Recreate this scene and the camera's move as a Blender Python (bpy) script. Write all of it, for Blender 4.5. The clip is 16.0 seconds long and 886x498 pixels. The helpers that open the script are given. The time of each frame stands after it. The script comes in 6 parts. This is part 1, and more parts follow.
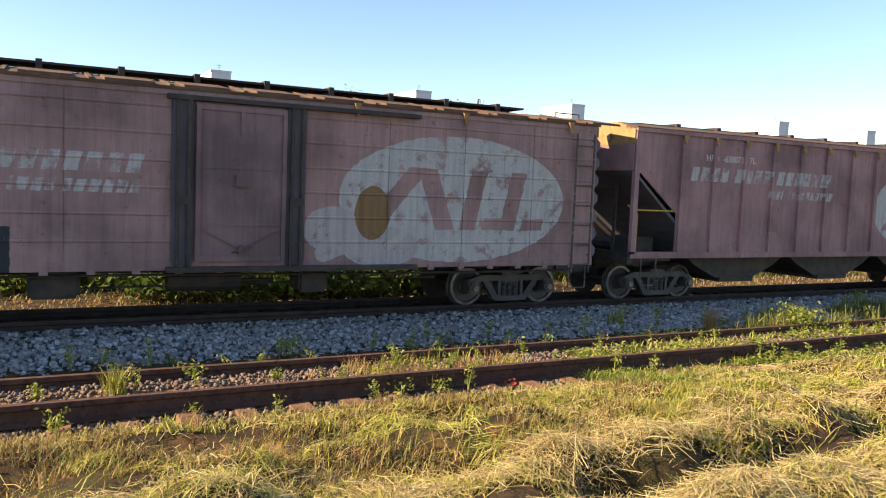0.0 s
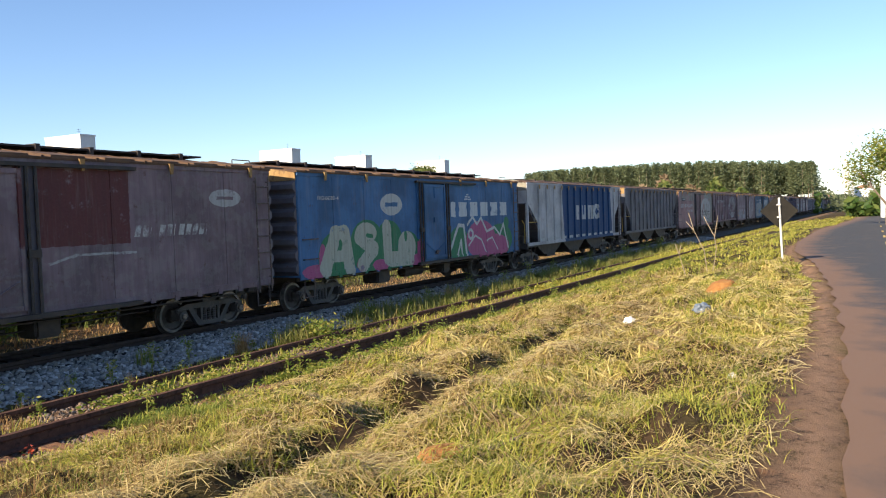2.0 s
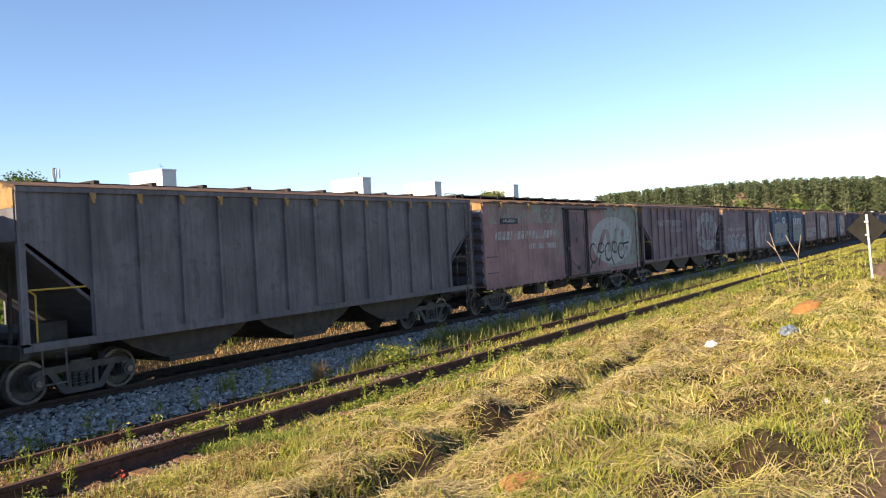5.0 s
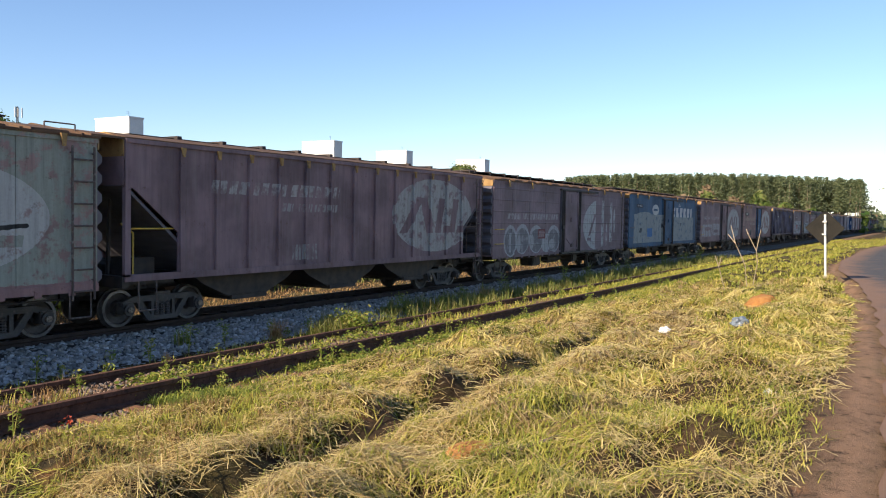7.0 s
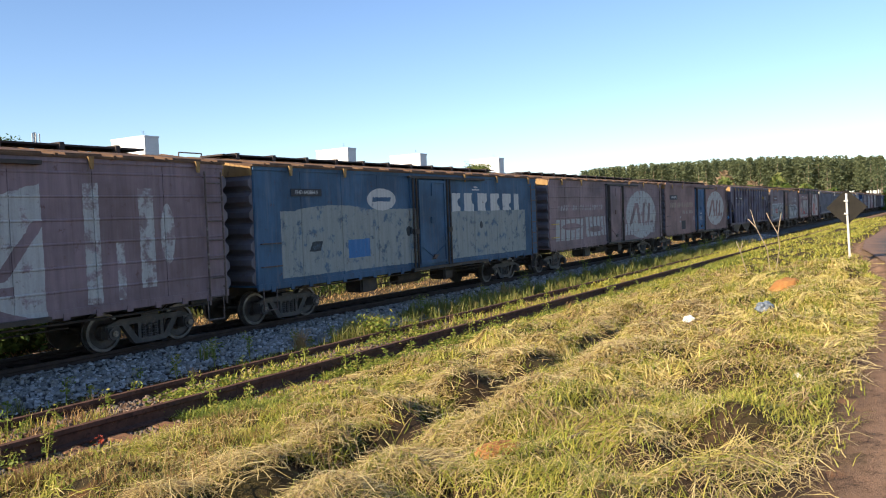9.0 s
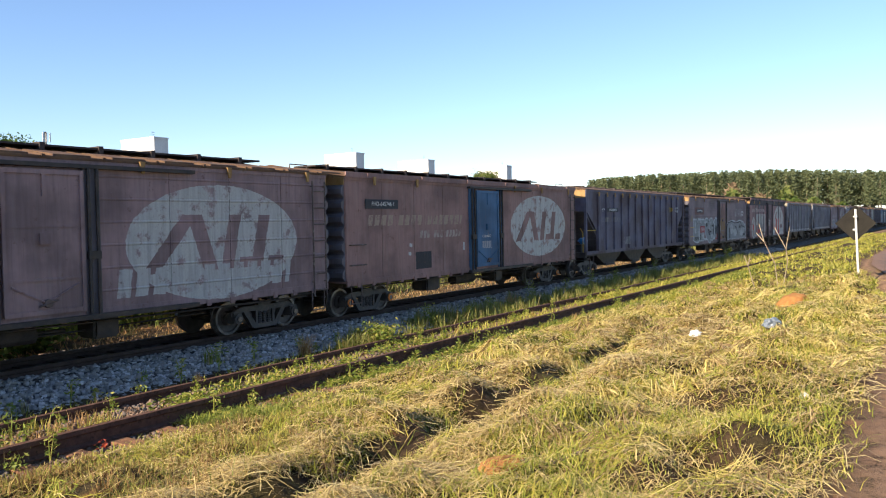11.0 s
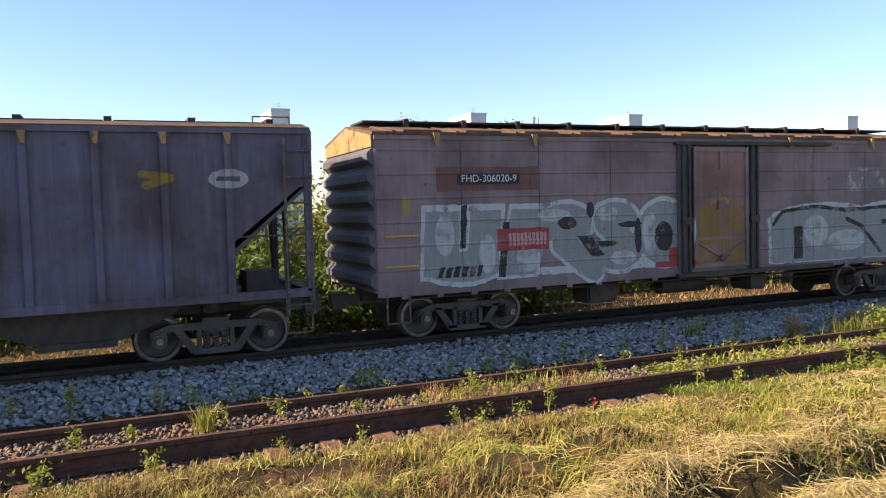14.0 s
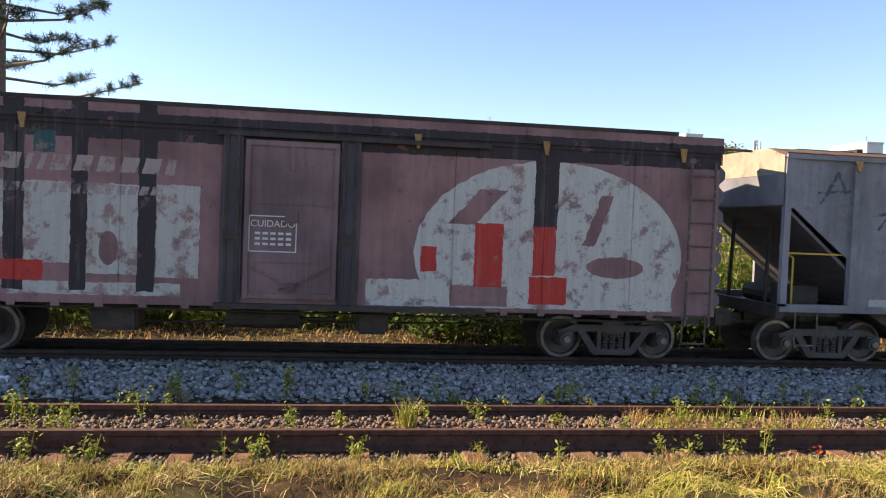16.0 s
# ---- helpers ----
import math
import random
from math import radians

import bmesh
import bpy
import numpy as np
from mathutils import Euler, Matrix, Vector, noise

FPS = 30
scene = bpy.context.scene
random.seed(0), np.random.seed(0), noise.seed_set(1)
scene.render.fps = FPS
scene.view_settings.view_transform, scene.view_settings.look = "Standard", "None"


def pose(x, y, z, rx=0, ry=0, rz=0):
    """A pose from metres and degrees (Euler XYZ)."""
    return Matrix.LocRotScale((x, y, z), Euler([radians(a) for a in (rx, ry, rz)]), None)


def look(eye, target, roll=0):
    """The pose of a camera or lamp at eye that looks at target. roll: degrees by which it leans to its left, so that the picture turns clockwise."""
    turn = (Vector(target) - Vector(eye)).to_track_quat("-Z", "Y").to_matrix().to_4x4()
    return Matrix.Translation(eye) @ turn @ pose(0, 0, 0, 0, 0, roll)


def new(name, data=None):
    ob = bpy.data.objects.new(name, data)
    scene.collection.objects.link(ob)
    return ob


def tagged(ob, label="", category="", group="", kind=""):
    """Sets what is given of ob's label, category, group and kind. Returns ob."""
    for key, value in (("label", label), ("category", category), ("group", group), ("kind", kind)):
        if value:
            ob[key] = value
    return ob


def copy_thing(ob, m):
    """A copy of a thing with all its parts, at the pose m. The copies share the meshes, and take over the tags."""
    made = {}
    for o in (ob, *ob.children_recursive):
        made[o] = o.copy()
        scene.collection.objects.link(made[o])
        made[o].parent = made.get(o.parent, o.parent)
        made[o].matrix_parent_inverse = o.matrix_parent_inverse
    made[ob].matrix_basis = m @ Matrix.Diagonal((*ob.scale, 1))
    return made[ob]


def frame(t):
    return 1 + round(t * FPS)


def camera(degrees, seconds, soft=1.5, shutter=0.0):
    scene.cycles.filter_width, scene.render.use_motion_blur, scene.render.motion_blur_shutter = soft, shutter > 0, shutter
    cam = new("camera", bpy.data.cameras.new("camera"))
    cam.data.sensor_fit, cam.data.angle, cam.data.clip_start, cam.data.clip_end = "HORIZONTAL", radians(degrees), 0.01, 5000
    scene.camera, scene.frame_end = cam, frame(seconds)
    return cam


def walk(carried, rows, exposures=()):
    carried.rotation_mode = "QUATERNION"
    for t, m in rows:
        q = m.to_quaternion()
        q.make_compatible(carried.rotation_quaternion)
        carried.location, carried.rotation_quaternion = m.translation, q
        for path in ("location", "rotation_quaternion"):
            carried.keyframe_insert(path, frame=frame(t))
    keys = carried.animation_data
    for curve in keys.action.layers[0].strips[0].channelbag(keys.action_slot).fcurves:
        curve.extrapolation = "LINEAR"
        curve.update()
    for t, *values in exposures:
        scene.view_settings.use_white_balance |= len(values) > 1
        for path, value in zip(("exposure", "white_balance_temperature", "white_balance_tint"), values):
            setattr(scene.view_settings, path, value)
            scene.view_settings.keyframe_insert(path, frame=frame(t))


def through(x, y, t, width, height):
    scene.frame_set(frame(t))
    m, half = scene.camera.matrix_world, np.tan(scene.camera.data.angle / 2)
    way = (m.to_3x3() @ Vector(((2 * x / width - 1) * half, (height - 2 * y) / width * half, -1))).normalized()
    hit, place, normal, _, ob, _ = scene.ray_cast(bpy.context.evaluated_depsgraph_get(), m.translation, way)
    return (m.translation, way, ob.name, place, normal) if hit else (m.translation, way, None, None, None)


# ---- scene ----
K = 1.08  # metres per drawing unit: the plan below is drawn in units and scaled when a mesh is made

cam = camera(59.16, 16.0, soft=1.1)


def at(t, eye, target, roll):
    return (t, look(Vector(eye) * K, Vector(target) * K, roll))


walk(cam, [
    at(0.0, (0.052, 0.216, 1.977), (4.692, 9.038, 1.182), 2.29),
    at(0.5, (0.071, 0.099, 1.998), (6.393, 7.814, 1.286), 2.45),
    at(1.0, (0.049, 0.001, 2.024), (7.725, 6.376, 1.364), 2.02),
    at(1.5, (0.042, -0.044, 2.024), (8.527, 5.213, 1.423), 0.54),
    at(2.0, (0.037, -0.018, 2.031), (8.787, 4.806, 1.612), -1.93),
    at(2.5, (-0.010, 0.130, 2.043), (8.290, 5.702, 1.793), -5.35),
    at(3.0, (0.026, 0.120, 2.059), (8.233, 5.830, 1.850), -7.25),
    at(3.5, (0.023, 0.134, 2.055), (8.291, 5.758, 1.984), -7.16),
    at(6.0, (0.008, -0.020, 2.028), (8.427, 5.372, 1.810), 0.48),
    at(6.5, (-0.004, -0.016, 2.026), (8.554, 5.144, 1.666), 1.19),
    at(7.0, (-0.000, -0.000, 2.020), (8.520, 5.217, 1.585), 1.11),
    at(7.5, (-0.017, -0.000, 2.021), (8.463, 5.283, 1.579), 0.49),
    at(8.0, (-0.014, -0.009, 2.025), (8.443, 5.310, 1.577), -0.75),
    at(8.5, (-0.001, -0.007, 2.019), (8.422, 5.366, 1.595), -1.73),
    at(9.0, (0.014, -0.008, 2.022), (8.405, 5.415, 1.604), -2.11),
    at(11.5, (0.023, 0.011, 2.074), (8.342, 5.552, 1.770), -0.62),
    at(12.0, (0.023, 0.002, 2.048), (8.094, 5.899, 1.751), -0.73),
    at(12.5, (0.020, 0.036, 2.030), (7.199, 6.981, 1.565), -0.49),
    at(13.0, (0.000, 0.094, 2.029), (6.184, 7.934, 1.474), -0.28),
    at(13.5, (-0.013, 0.136, 2.017), (4.906, 8.825, 1.469), -1.12),
    at(14.0, (-0.040, 0.219, 2.010), (3.873, 9.406, 1.489), -1.58),
    at(14.5, (-0.047, 0.258, 2.001), (3.443, 9.611, 1.429), -1.77),
    at(15.0, (-0.033, 0.257, 2.009), (3.512, 9.590, 1.437), -1.39),
    at(15.5, (-0.010, 0.321, 1.976), (3.401, 9.717, 1.674), -0.30),
    at(16.0, (-0.138, 0.369, 1.943), (1.343, 10.253, 1.609), 2.27),
], exposures=[(0.0, 1.36, 6600, 15), (0.6, 1.32, 6550, 15), (1.8, 0.94, 6050, 14), (3.0, 1.10, 6250, 15), (6.0, 1.0, 6150, 15), (7.3, 0.87, 6050, 15), (8.6, 0.93, 6050, 15), (9.5, 1.02, 6100, 15), (12.5, 1.16, 6100, 16), (14.5, 1.32, 6500, 19), (16.0, 1.36, 6600, 19)])

# ---- light ----
SUN_AZ, SUN_EL = radians(-76.5), radians(30.0)
world = bpy.data.worlds.new("sky")
scene.world = world
world.use_nodes = True
wn = world.node_tree
sky = wn.nodes.new("ShaderNodeTexSky")
sky.sky_type = "NISHITA"
sky.sun_disc = False
sky.sun_elevation, sky.sun_rotation = SUN_EL, SUN_AZ
sky.air_density, sky.dust_density, sky.ozone_density = 1.0, 0.15, 3.0
wn.links.new(sky.outputs[0], wn.nodes["Background"].inputs[0])
wn.nodes["Background"].inputs[1].default_value = 0.092
sun = new("sun", bpy.data.lights.new("sun", "SUN"))
sun.data.energy, sun.data.angle, sun.data.color = 5.0, radians(0.6), (1.0, 0.85, 0.60)
sun_from = Vector((math.sin(SUN_AZ) * math.cos(SUN_EL), math.cos(SUN_AZ) * math.cos(SUN_EL), math.sin(SUN_EL)))
sun.matrix_world = look(sun_from * 120, (0, 0, 0))


# ---- materials ----
class Nodes:
    """Short hand for building a material's nodes."""

    def __init__(self, name):
        self.m = bpy.data.materials.new(name)
        self.m.use_nodes = True
        self.t = self.m.node_tree
        self.b = self.t.nodes["Principled BSDF"]

    def put(self, sock, v):
        if isinstance(v, bpy.types.NodeSocket):
            self.t.links.new(v, sock)
        elif isinstance(v, (tuple, list)) and len(v) == 3 and sock.type == "RGBA":
            sock.default_value = (*v, 1)
        else:
            sock.default_value = v

    def math(self, op, a, b=0.0, c=0.0):
        n = self.t.nodes.new("ShaderNodeMath")
        n.operation = op
        for s, v in zip(n.inputs, (a, b, c)):
            self.put(s, v)
        return n.outputs[0]

    def vec(self, op, a, b=(0, 0, 0)):
        n = self.t.nodes.new("ShaderNodeVectorMath")
        n.operation = op
        for s, v in zip(n.inputs, (a, b)):
            self.put(s, v)
        return n.outputs[0]

    def mix(self, f, a, b):
        n = self.t.nodes.new("ShaderNodeMix")
        n.data_type = "RGBA"
        for s, v in zip((n.inputs[0], n.inputs[6], n.inputs[7]), (f, a, b)):
            self.put(s, v)
        return n.outputs[2]

    def ramp(self, v, lo, hi):
        n = self.t.nodes.new("ShaderNodeMapRange")
        for s, q in zip(n.inputs, (v, lo, hi, 0.0, 1.0)):
            self.put(s, q)
        return n.outputs[0]

    def noise(self, p, scale, detail=3.0, rough=0.55):
        n = self.t.nodes.new("ShaderNodeTexNoise")
        self.put(n.inputs["Vector"], p)
        n.inputs["Scale"].default_value, n.inputs["Detail"].default_value, n.inputs["Roughness"].default_value = scale, detail, rough
        return n.outputs[0]

    def place(self, which="Object"):
        return self.t.nodes.new("ShaderNodeTexCoord").outputs[which]

    def split(self, v):
        n = self.t.nodes.new("ShaderNodeSeparateXYZ")
        self.put(n.inputs[0], v)
        return n.outputs

    def join(self, x, y, z):
        n = self.t.nodes.new("ShaderNodeCombineXYZ")
        for s, v in zip(n.inputs, (x, y, z)):
            self.put(s, v)
        return n.outputs[0]

    def island(self):
        return self.t.nodes.new("ShaderNodeNewGeometry").outputs["Random Per Island"]

    def each(self):
        return self.t.nodes.new("ShaderNodeObjectInfo").outputs["Random"]

    def bump(self, h, strength=0.4, dist=0.01):
        n = self.t.nodes.new("ShaderNodeBump")
        n.inputs["Strength"].default_value, n.inputs["Distance"].default_value = strength, dist
        self.put(n.inputs["Height"], h)
        self.put(self.b.inputs["Normal"], n.outputs[0])

    def done(self, colour, rough=0.7, metal=0.0, spec=0.4):
        self.put(self.b.inputs["Base Color"], colour)
        self.put(self.b.inputs["Roughness"], rough)
        self.put(self.b.inputs["Metallic"], metal)
        self.put(self.b.inputs["Specular IOR Level"], spec)
        return self.m


def grained(name, a, b, scale=6.0, rough=0.75, metal=0.0, fine=40.0, bump=0.3, dist=0.01, c=None, spec=0.35):
    """A surface of two tones with coarse patches, fine grain and relief."""
    n = Nodes(name)
    p = n.place()
    f = n.ramp(n.noise(p, scale, 5), 0.35, 0.65)
    g = n.noise(p, fine, 4)
    col = n.mix(f, a, b)
    if c:
        col = n.mix(n.ramp(n.noise(p, scale * 2.3, 4), 0.55, 0.7), col, c)
    col = n.mix(n.math("MULTIPLY", n.ramp(g, 0.4, 0.75), 0.35), col, tuple(x * 0.5 for x in a))
    n.bump(g, bump, dist)
    return n.done(col, rough, metal, spec)


def leafy(name, tones, rough=0.6, through=0.35):
    """Leaves or blades: a tone for each island, with light passing through."""
    n = Nodes(name)
    r = n.island()
    col = tones[0]
    for i, tone in enumerate(tones[1:]):
        k = (i + 1) / len(tones)
        col = n.mix(n.ramp(r, k - 0.08, k + 0.08), col, tone)
    col = n.mix(n.math("MULTIPLY", n.noise(n.place(), 3.0, 2), 0.4), col, tuple(x * 0.55 for x in tones[0]))
    n.done(col, rough, 0.0, 0.25)
    tr = n.t.nodes.new("ShaderNodeBsdfTranslucent")
    n.put(tr.inputs[0], col)
    ms = n.t.nodes.new("ShaderNodeMixShader")
    ms.inputs[0].default_value = through
    n.t.links.new(n.b.outputs[0], ms.inputs[1])
    n.t.links.new(tr.outputs[0], ms.inputs[2])
    n.t.links.new(ms.outputs[0], n.t.nodes["Material Output"].inputs[0])
    return n.m


def painted(name, base, layers=(), dirt=0.5, patch=None, pale=0.0, shift=0.0):
    """Old wagon paint: patches, streaks and rust, with painted shapes in the wagon's own x and z.
    A layer is (colour, wear, shapes, cut-outs); shift moves the shapes along the side."""
    grey = sum(base) / 3
    base = tuple((0.85 * c + 0.15 * grey) * k for c, k in zip(base, (3.05, 2.95, 3.15)))
    n = Nodes(name)
    p = n.vec("SCALE", n.place())
    p.node.inputs["Scale"].default_value = 1 / K
    x, y, z = n.split(p)
    wob = n.math("MULTIPLY", n.math("SUBTRACT", n.noise(p, 9.0, 3), 0.5), 0.05)
    px, pz = n.math("SUBTRACT", n.math("ADD", x, wob), shift), n.math("SUBTRACT", z, wob)
    flat = n.join(px, 0.0, pz)
    big = n.noise(p, 0.9, 4, 0.6)
    fine = n.noise(p, 26.0, 5, 0.65)
    streak = n.noise(n.join(n.math("MULTIPLY", x, 7.0), y, n.math("MULTIPLY", z, 0.55)), 1.6, 4, 0.6)
    second = patch or tuple(c * 0.62 for c in base)
    col = n.mix(n.ramp(big, 0.4, 0.62), base, second)
    if pale:
        col = n.mix(n.math("MULTIPLY", n.ramp(n.noise(p, 5.0, 6, 0.7), 0.5, 0.56), pale), col, (0.34, 0.36, 0.30))

    def shape(s):
        kind, v = s[0], s[1:]
        if kind == "e":
            a = n.math("DIVIDE", n.math("SUBTRACT", px, v[0]), v[2])
            b = n.math("DIVIDE", n.math("SUBTRACT", pz, v[1]), v[3])
            return n.math("SUBTRACT", 1.0, n.math("ADD", n.math("MULTIPLY", a, a), n.math("MULTIPLY", b, b)))
        if kind in ("r", "rb"):
            dz = n.math("SUBTRACT", pz, v[1])
            dx = n.math("SUBTRACT", n.math("SUBTRACT", px, v[0]), n.math("MULTIPLY", dz, v[4] if len(v) > 4 else 0.0))
            m = n.math("MINIMUM", n.math("SUBTRACT", v[2], n.math("ABSOLUTE", dx)), n.math("SUBTRACT", v[3], n.math("ABSOLUTE", dz)))
            if kind == "rb":
                saw = n.math("SUBTRACT", 0.72, n.math("FRACT", n.math("DIVIDE", n.math("ADD", dx, 20.0), v[5])))
                m = n.math("MINIMUM", m, saw)
            return m
        a, b, r = Vector((v[0], 0, v[1])), Vector((v[2], 0, v[3])), v[4]
        pa = n.vec("SUBTRACT", flat, tuple(a))
        d = b - a
        dot = n.t.nodes.new("ShaderNodeVectorMath")
        dot.operation = "DOT_PRODUCT"
        n.put(dot.inputs[0], pa)
        n.put(dot.inputs[1], tuple(d / max(d.length_squared, 1e-6)))
        h = n.math("MINIMUM", n.math("MAXIMUM", dot.outputs["Value"], 0.0), 1.0)
        sc = n.t.nodes.new("ShaderNodeVectorMath")
        sc.operation = "SCALE"
        n.put(sc.inputs[0], tuple(d))
        n.put(sc.inputs["Scale"], h)
        ln = n.t.nodes.new("ShaderNodeVectorMath")
        ln.operation = "LENGTH"
        n.put(ln.inputs[0], n.vec("SUBTRACT", pa, sc.outputs[0]))
        return n.math("SUBTRACT", r, ln.outputs["Value"])

    def union(shapes):
        m = shape(shapes[0])
        for s in shapes[1:]:
            m = n.math("MAXIMUM", m, shape(s))
        return m

    wear_noise = n.noise(p, 3.2, 7, 0.72)
    for layer in layers:
        colour, wear, shapes = layer[:3]
        m = n.math("GREATER_THAN", union(shapes), 0.0)
        if len(layer) > 3 and layer[3]:
            m = n.math("MULTIPLY", m, n.math("LESS_THAN", union(layer[3]), 0.0))
        if wear:
            m = n.math("MULTIPLY", m, n.math("SUBTRACT", 1.0, n.math("MULTIPLY", n.ramp(wear_noise, 0.62 - wear * 0.25, 0.70 - wear * 0.25), 0.85)))
        col = n.mix(m, col, n.mix(n.math("MULTIPLY", fine, 0.6), colour, tuple(c * 0.55 for c in colour)))
    grime = n.math("MULTIPLY", n.ramp(streak, 0.42, 0.72), dirt * 0.6)
    col = n.mix(grime, col, (0.030, 0.024, 0.022))
    run = n.noise(n.join(n.math("MULTIPLY", x, 26.0), y, n.math("MULTIPLY", z, 0.7)), 1.4, 3, 0.6)
    col = n.mix(n.math("MULTIPLY", n.ramp(run, 0.60, 0.74), 0.14), col, (0.26, 0.22, 0.19))
    col = n.mix(n.math("MULTIPLY", n.ramp(run, 0.40, 0.28), 0.22), col, (0.035, 0.022, 0.016))
    scuff = n.noise(n.join(n.math("MULTIPLY", x, 1.2), y, n.math("MULTIPLY", z, 5.0)), 8.0, 5, 0.8)
    col = n.mix(n.math("MULTIPLY", n.ramp(scuff, 0.66, 0.70), 0.4), col, (0.30, 0.27, 0.25))
    rust = n.math("MULTIPLY", n.ramp(n.noise(p, 6.5, 8, 0.75), 0.60, 0.68), 0.55)
    col = n.mix(rust, col, (0.085, 0.036, 0.020))
    dust = n.math("MULTIPLY", n.ramp(n.noise(n.join(n.math("MULTIPLY", x, 9.0), y, z), 1.1, 3), 0.55, 0.8), 0.22)
    col = n.mix(dust, col, (0.30, 0.27, 0.24))
    n.bump(n.math("ADD", fine, n.math("MULTIPLY", big, 2.0)), 0.25, 0.008)
    return n.done(col, n.math("ADD", 0.55, n.math("MULTIPLY", fine, 0.3)), 0.0, 0.35)


steel_dark = grained("blackened_steel", (0.042, 0.038, 0.036), (0.080, 0.062, 0.050), 5.0, 0.65, 0.25)
steel_grime = grained("greasy_cast_steel", (0.045, 0.041, 0.040), (0.085, 0.073, 0.064), 4.0, 0.6, 0.0, c=(0.13, 0.105, 0.085), spec=0.5)
wheel_steel = grained("worn_wheel_steel", (0.055, 0.048, 0.044), (0.10, 0.082, 0.07), 6.0, 0.5, 0.2)
tread_steel = grained("bright_wheel_rim", (0.13, 0.125, 0.12), (0.24, 0.22, 0.20), 8.0, 0.4, 0.5)
cap_rust = grained("bearing_cap_rust", (0.24, 0.19, 0.14), (0.34, 0.28, 0.21), 14.0, 0.6, 0.1, c=(0.10, 0.08, 0.06))
rail_rust = grained("rusty_rail", (0.080, 0.038, 0.026), (0.135, 0.068, 0.045), 7.0, 0.8, 0.1, c=(0.035, 0.018, 0.012))
rail_main = grained("brown_rail", (0.045, 0.030, 0.024), (0.075, 0.050, 0.038), 6.0, 0.75, 0.2)
roof_rust = grained("rusty_roof", (0.085, 0.045, 0.026), (0.16, 0.09, 0.045), 3.0, 0.8, 0.0, c=(0.08, 0.045, 0.03))
roof_dark = grained("dark_roof_walk", (0.035, 0.028, 0.026), (0.07, 0.05, 0.04), 4.0, 0.8)
# sunlight on end caps, rib caps and roof clips, put into the colour
cap_ochre = grained("sunlit_ochre_end", (0.30, 0.17, 0.06), (0.42, 0.26, 0.10), 3.0, 0.75, c=(0.10, 0.055, 0.035))
# end caps get a sunlit beige as colour; the house's beige columns share it
cap_grey = grained("sunlit_beige_end_and_wall", (0.27, 0.24, 0.17), (0.36, 0.32, 0.24), 3.0, 0.75, c=(0.22, 0.18, 0.12))
ladder_paint = grained("ladder_paint", (0.085, 0.060, 0.052), (0.13, 0.095, 0.08), 5.0, 0.65, c=(0.25, 0.22, 0.19))
yellow_paint = grained("safety_yellow", (0.55, 0.36, 0.05), (0.62, 0.42, 0.08), 5.0, 0.6)
orange_paint = grained("orange_axle_cap", (0.75, 0.25, 0.04), (0.62, 0.18, 0.03), 5.0, 0.6)
letter_white = grained("lettering_white", (0.55, 0.54, 0.52), (0.66, 0.65, 0.62), 4.0, 0.7)
panel_black = grained("number_panel", (0.02, 0.022, 0.03), (0.03, 0.032, 0.04), 4.0, 0.6)
stone = grained("ballast_stone", (0.15, 0.155, 0.165), (0.25, 0.25, 0.26), 9.0, 0.85)

bed_grime = grained("grimy_ballast_fines", (0.065, 0.060, 0.055), (0.12, 0.11, 0.10), 9.0, 0.95, bump=0.9, dist=0.03)


def stones_material(name, tones):
    n = Nodes(name)
    r = n.island()
    col = n.mix(r, tones[0], tones[1])
    col = n.mix(n.ramp(n.math("FRACT", n.math("MULTIPLY", r, 7.3)), 0.7, 0.8), col, tones[2])
    g = n.noise(n.place(), 45.0, 4)
    col = n.mix(n.math("MULTIPLY", g, 0.5), col, tuple(c * 0.5 for c in tones[0]))
    n.bump(g, 0.4, 0.006)
    return n.done(col, 0.85, 0.0, 0.3)


ballast_grey = stones_material("grey_ballast", ((0.17, 0.168, 0.155), (0.62, 0.60, 0.57), (0.34, 0.31, 0.26)))
ballast_brown = stones_material("brown_gravel", ((0.13, 0.078, 0.052), (0.30, 0.21, 0.15), (0.15, 0.13, 0.115)))
sleeper_wood = grained("rotten_sleeper", (0.16, 0.075, 0.038), (0.26, 0.13, 0.065), 8.0, 0.9, fine=25.0, bump=0.7, dist=0.02, c=(0.09, 0.055, 0.035))
sleeper_dark = grained("dark_sleeper", (0.035, 0.030, 0.027), (0.06, 0.05, 0.042), 6.0, 0.9)
grass_tones = leafy("dry_and_green_grass", ((0.40, 0.34, 0.055), (0.18, 0.22, 0.025), (0.58, 0.49, 0.12), (0.28, 0.31, 0.035)), 0.6, 0.15)
straw = leafy("cut_straw", ((0.46, 0.33, 0.12), (0.74, 0.59, 0.27), (0.24, 0.14, 0.06), (0.62, 0.48, 0.19)), 0.5, 0.10)
pale_straw = leafy("bleached_straw", ((0.58, 0.45, 0.15), (0.80, 0.66, 0.27), (0.36, 0.25, 0.08), (0.70, 0.57, 0.18)), 0.5, 0.10)
tan_straw = leafy("damp_brown_straw", ((0.30, 0.19, 0.085), (0.44, 0.31, 0.14), (0.16, 0.095, 0.045), (0.54, 0.42, 0.20)), 0.6, 0.08)
brown_weed = leafy("brownish_weed_leaf", ((0.20, 0.11, 0.042), (0.33, 0.20, 0.075), (0.24, 0.23, 0.045), (0.46, 0.34, 0.11)), 0.6, 0.2)
olive_weed = leafy("olive_weed_leaf", ((0.13, 0.15, 0.03), (0.24, 0.23, 0.06), (0.34, 0.27, 0.10), (0.18, 0.22, 0.04)), 0.6, 0.25)
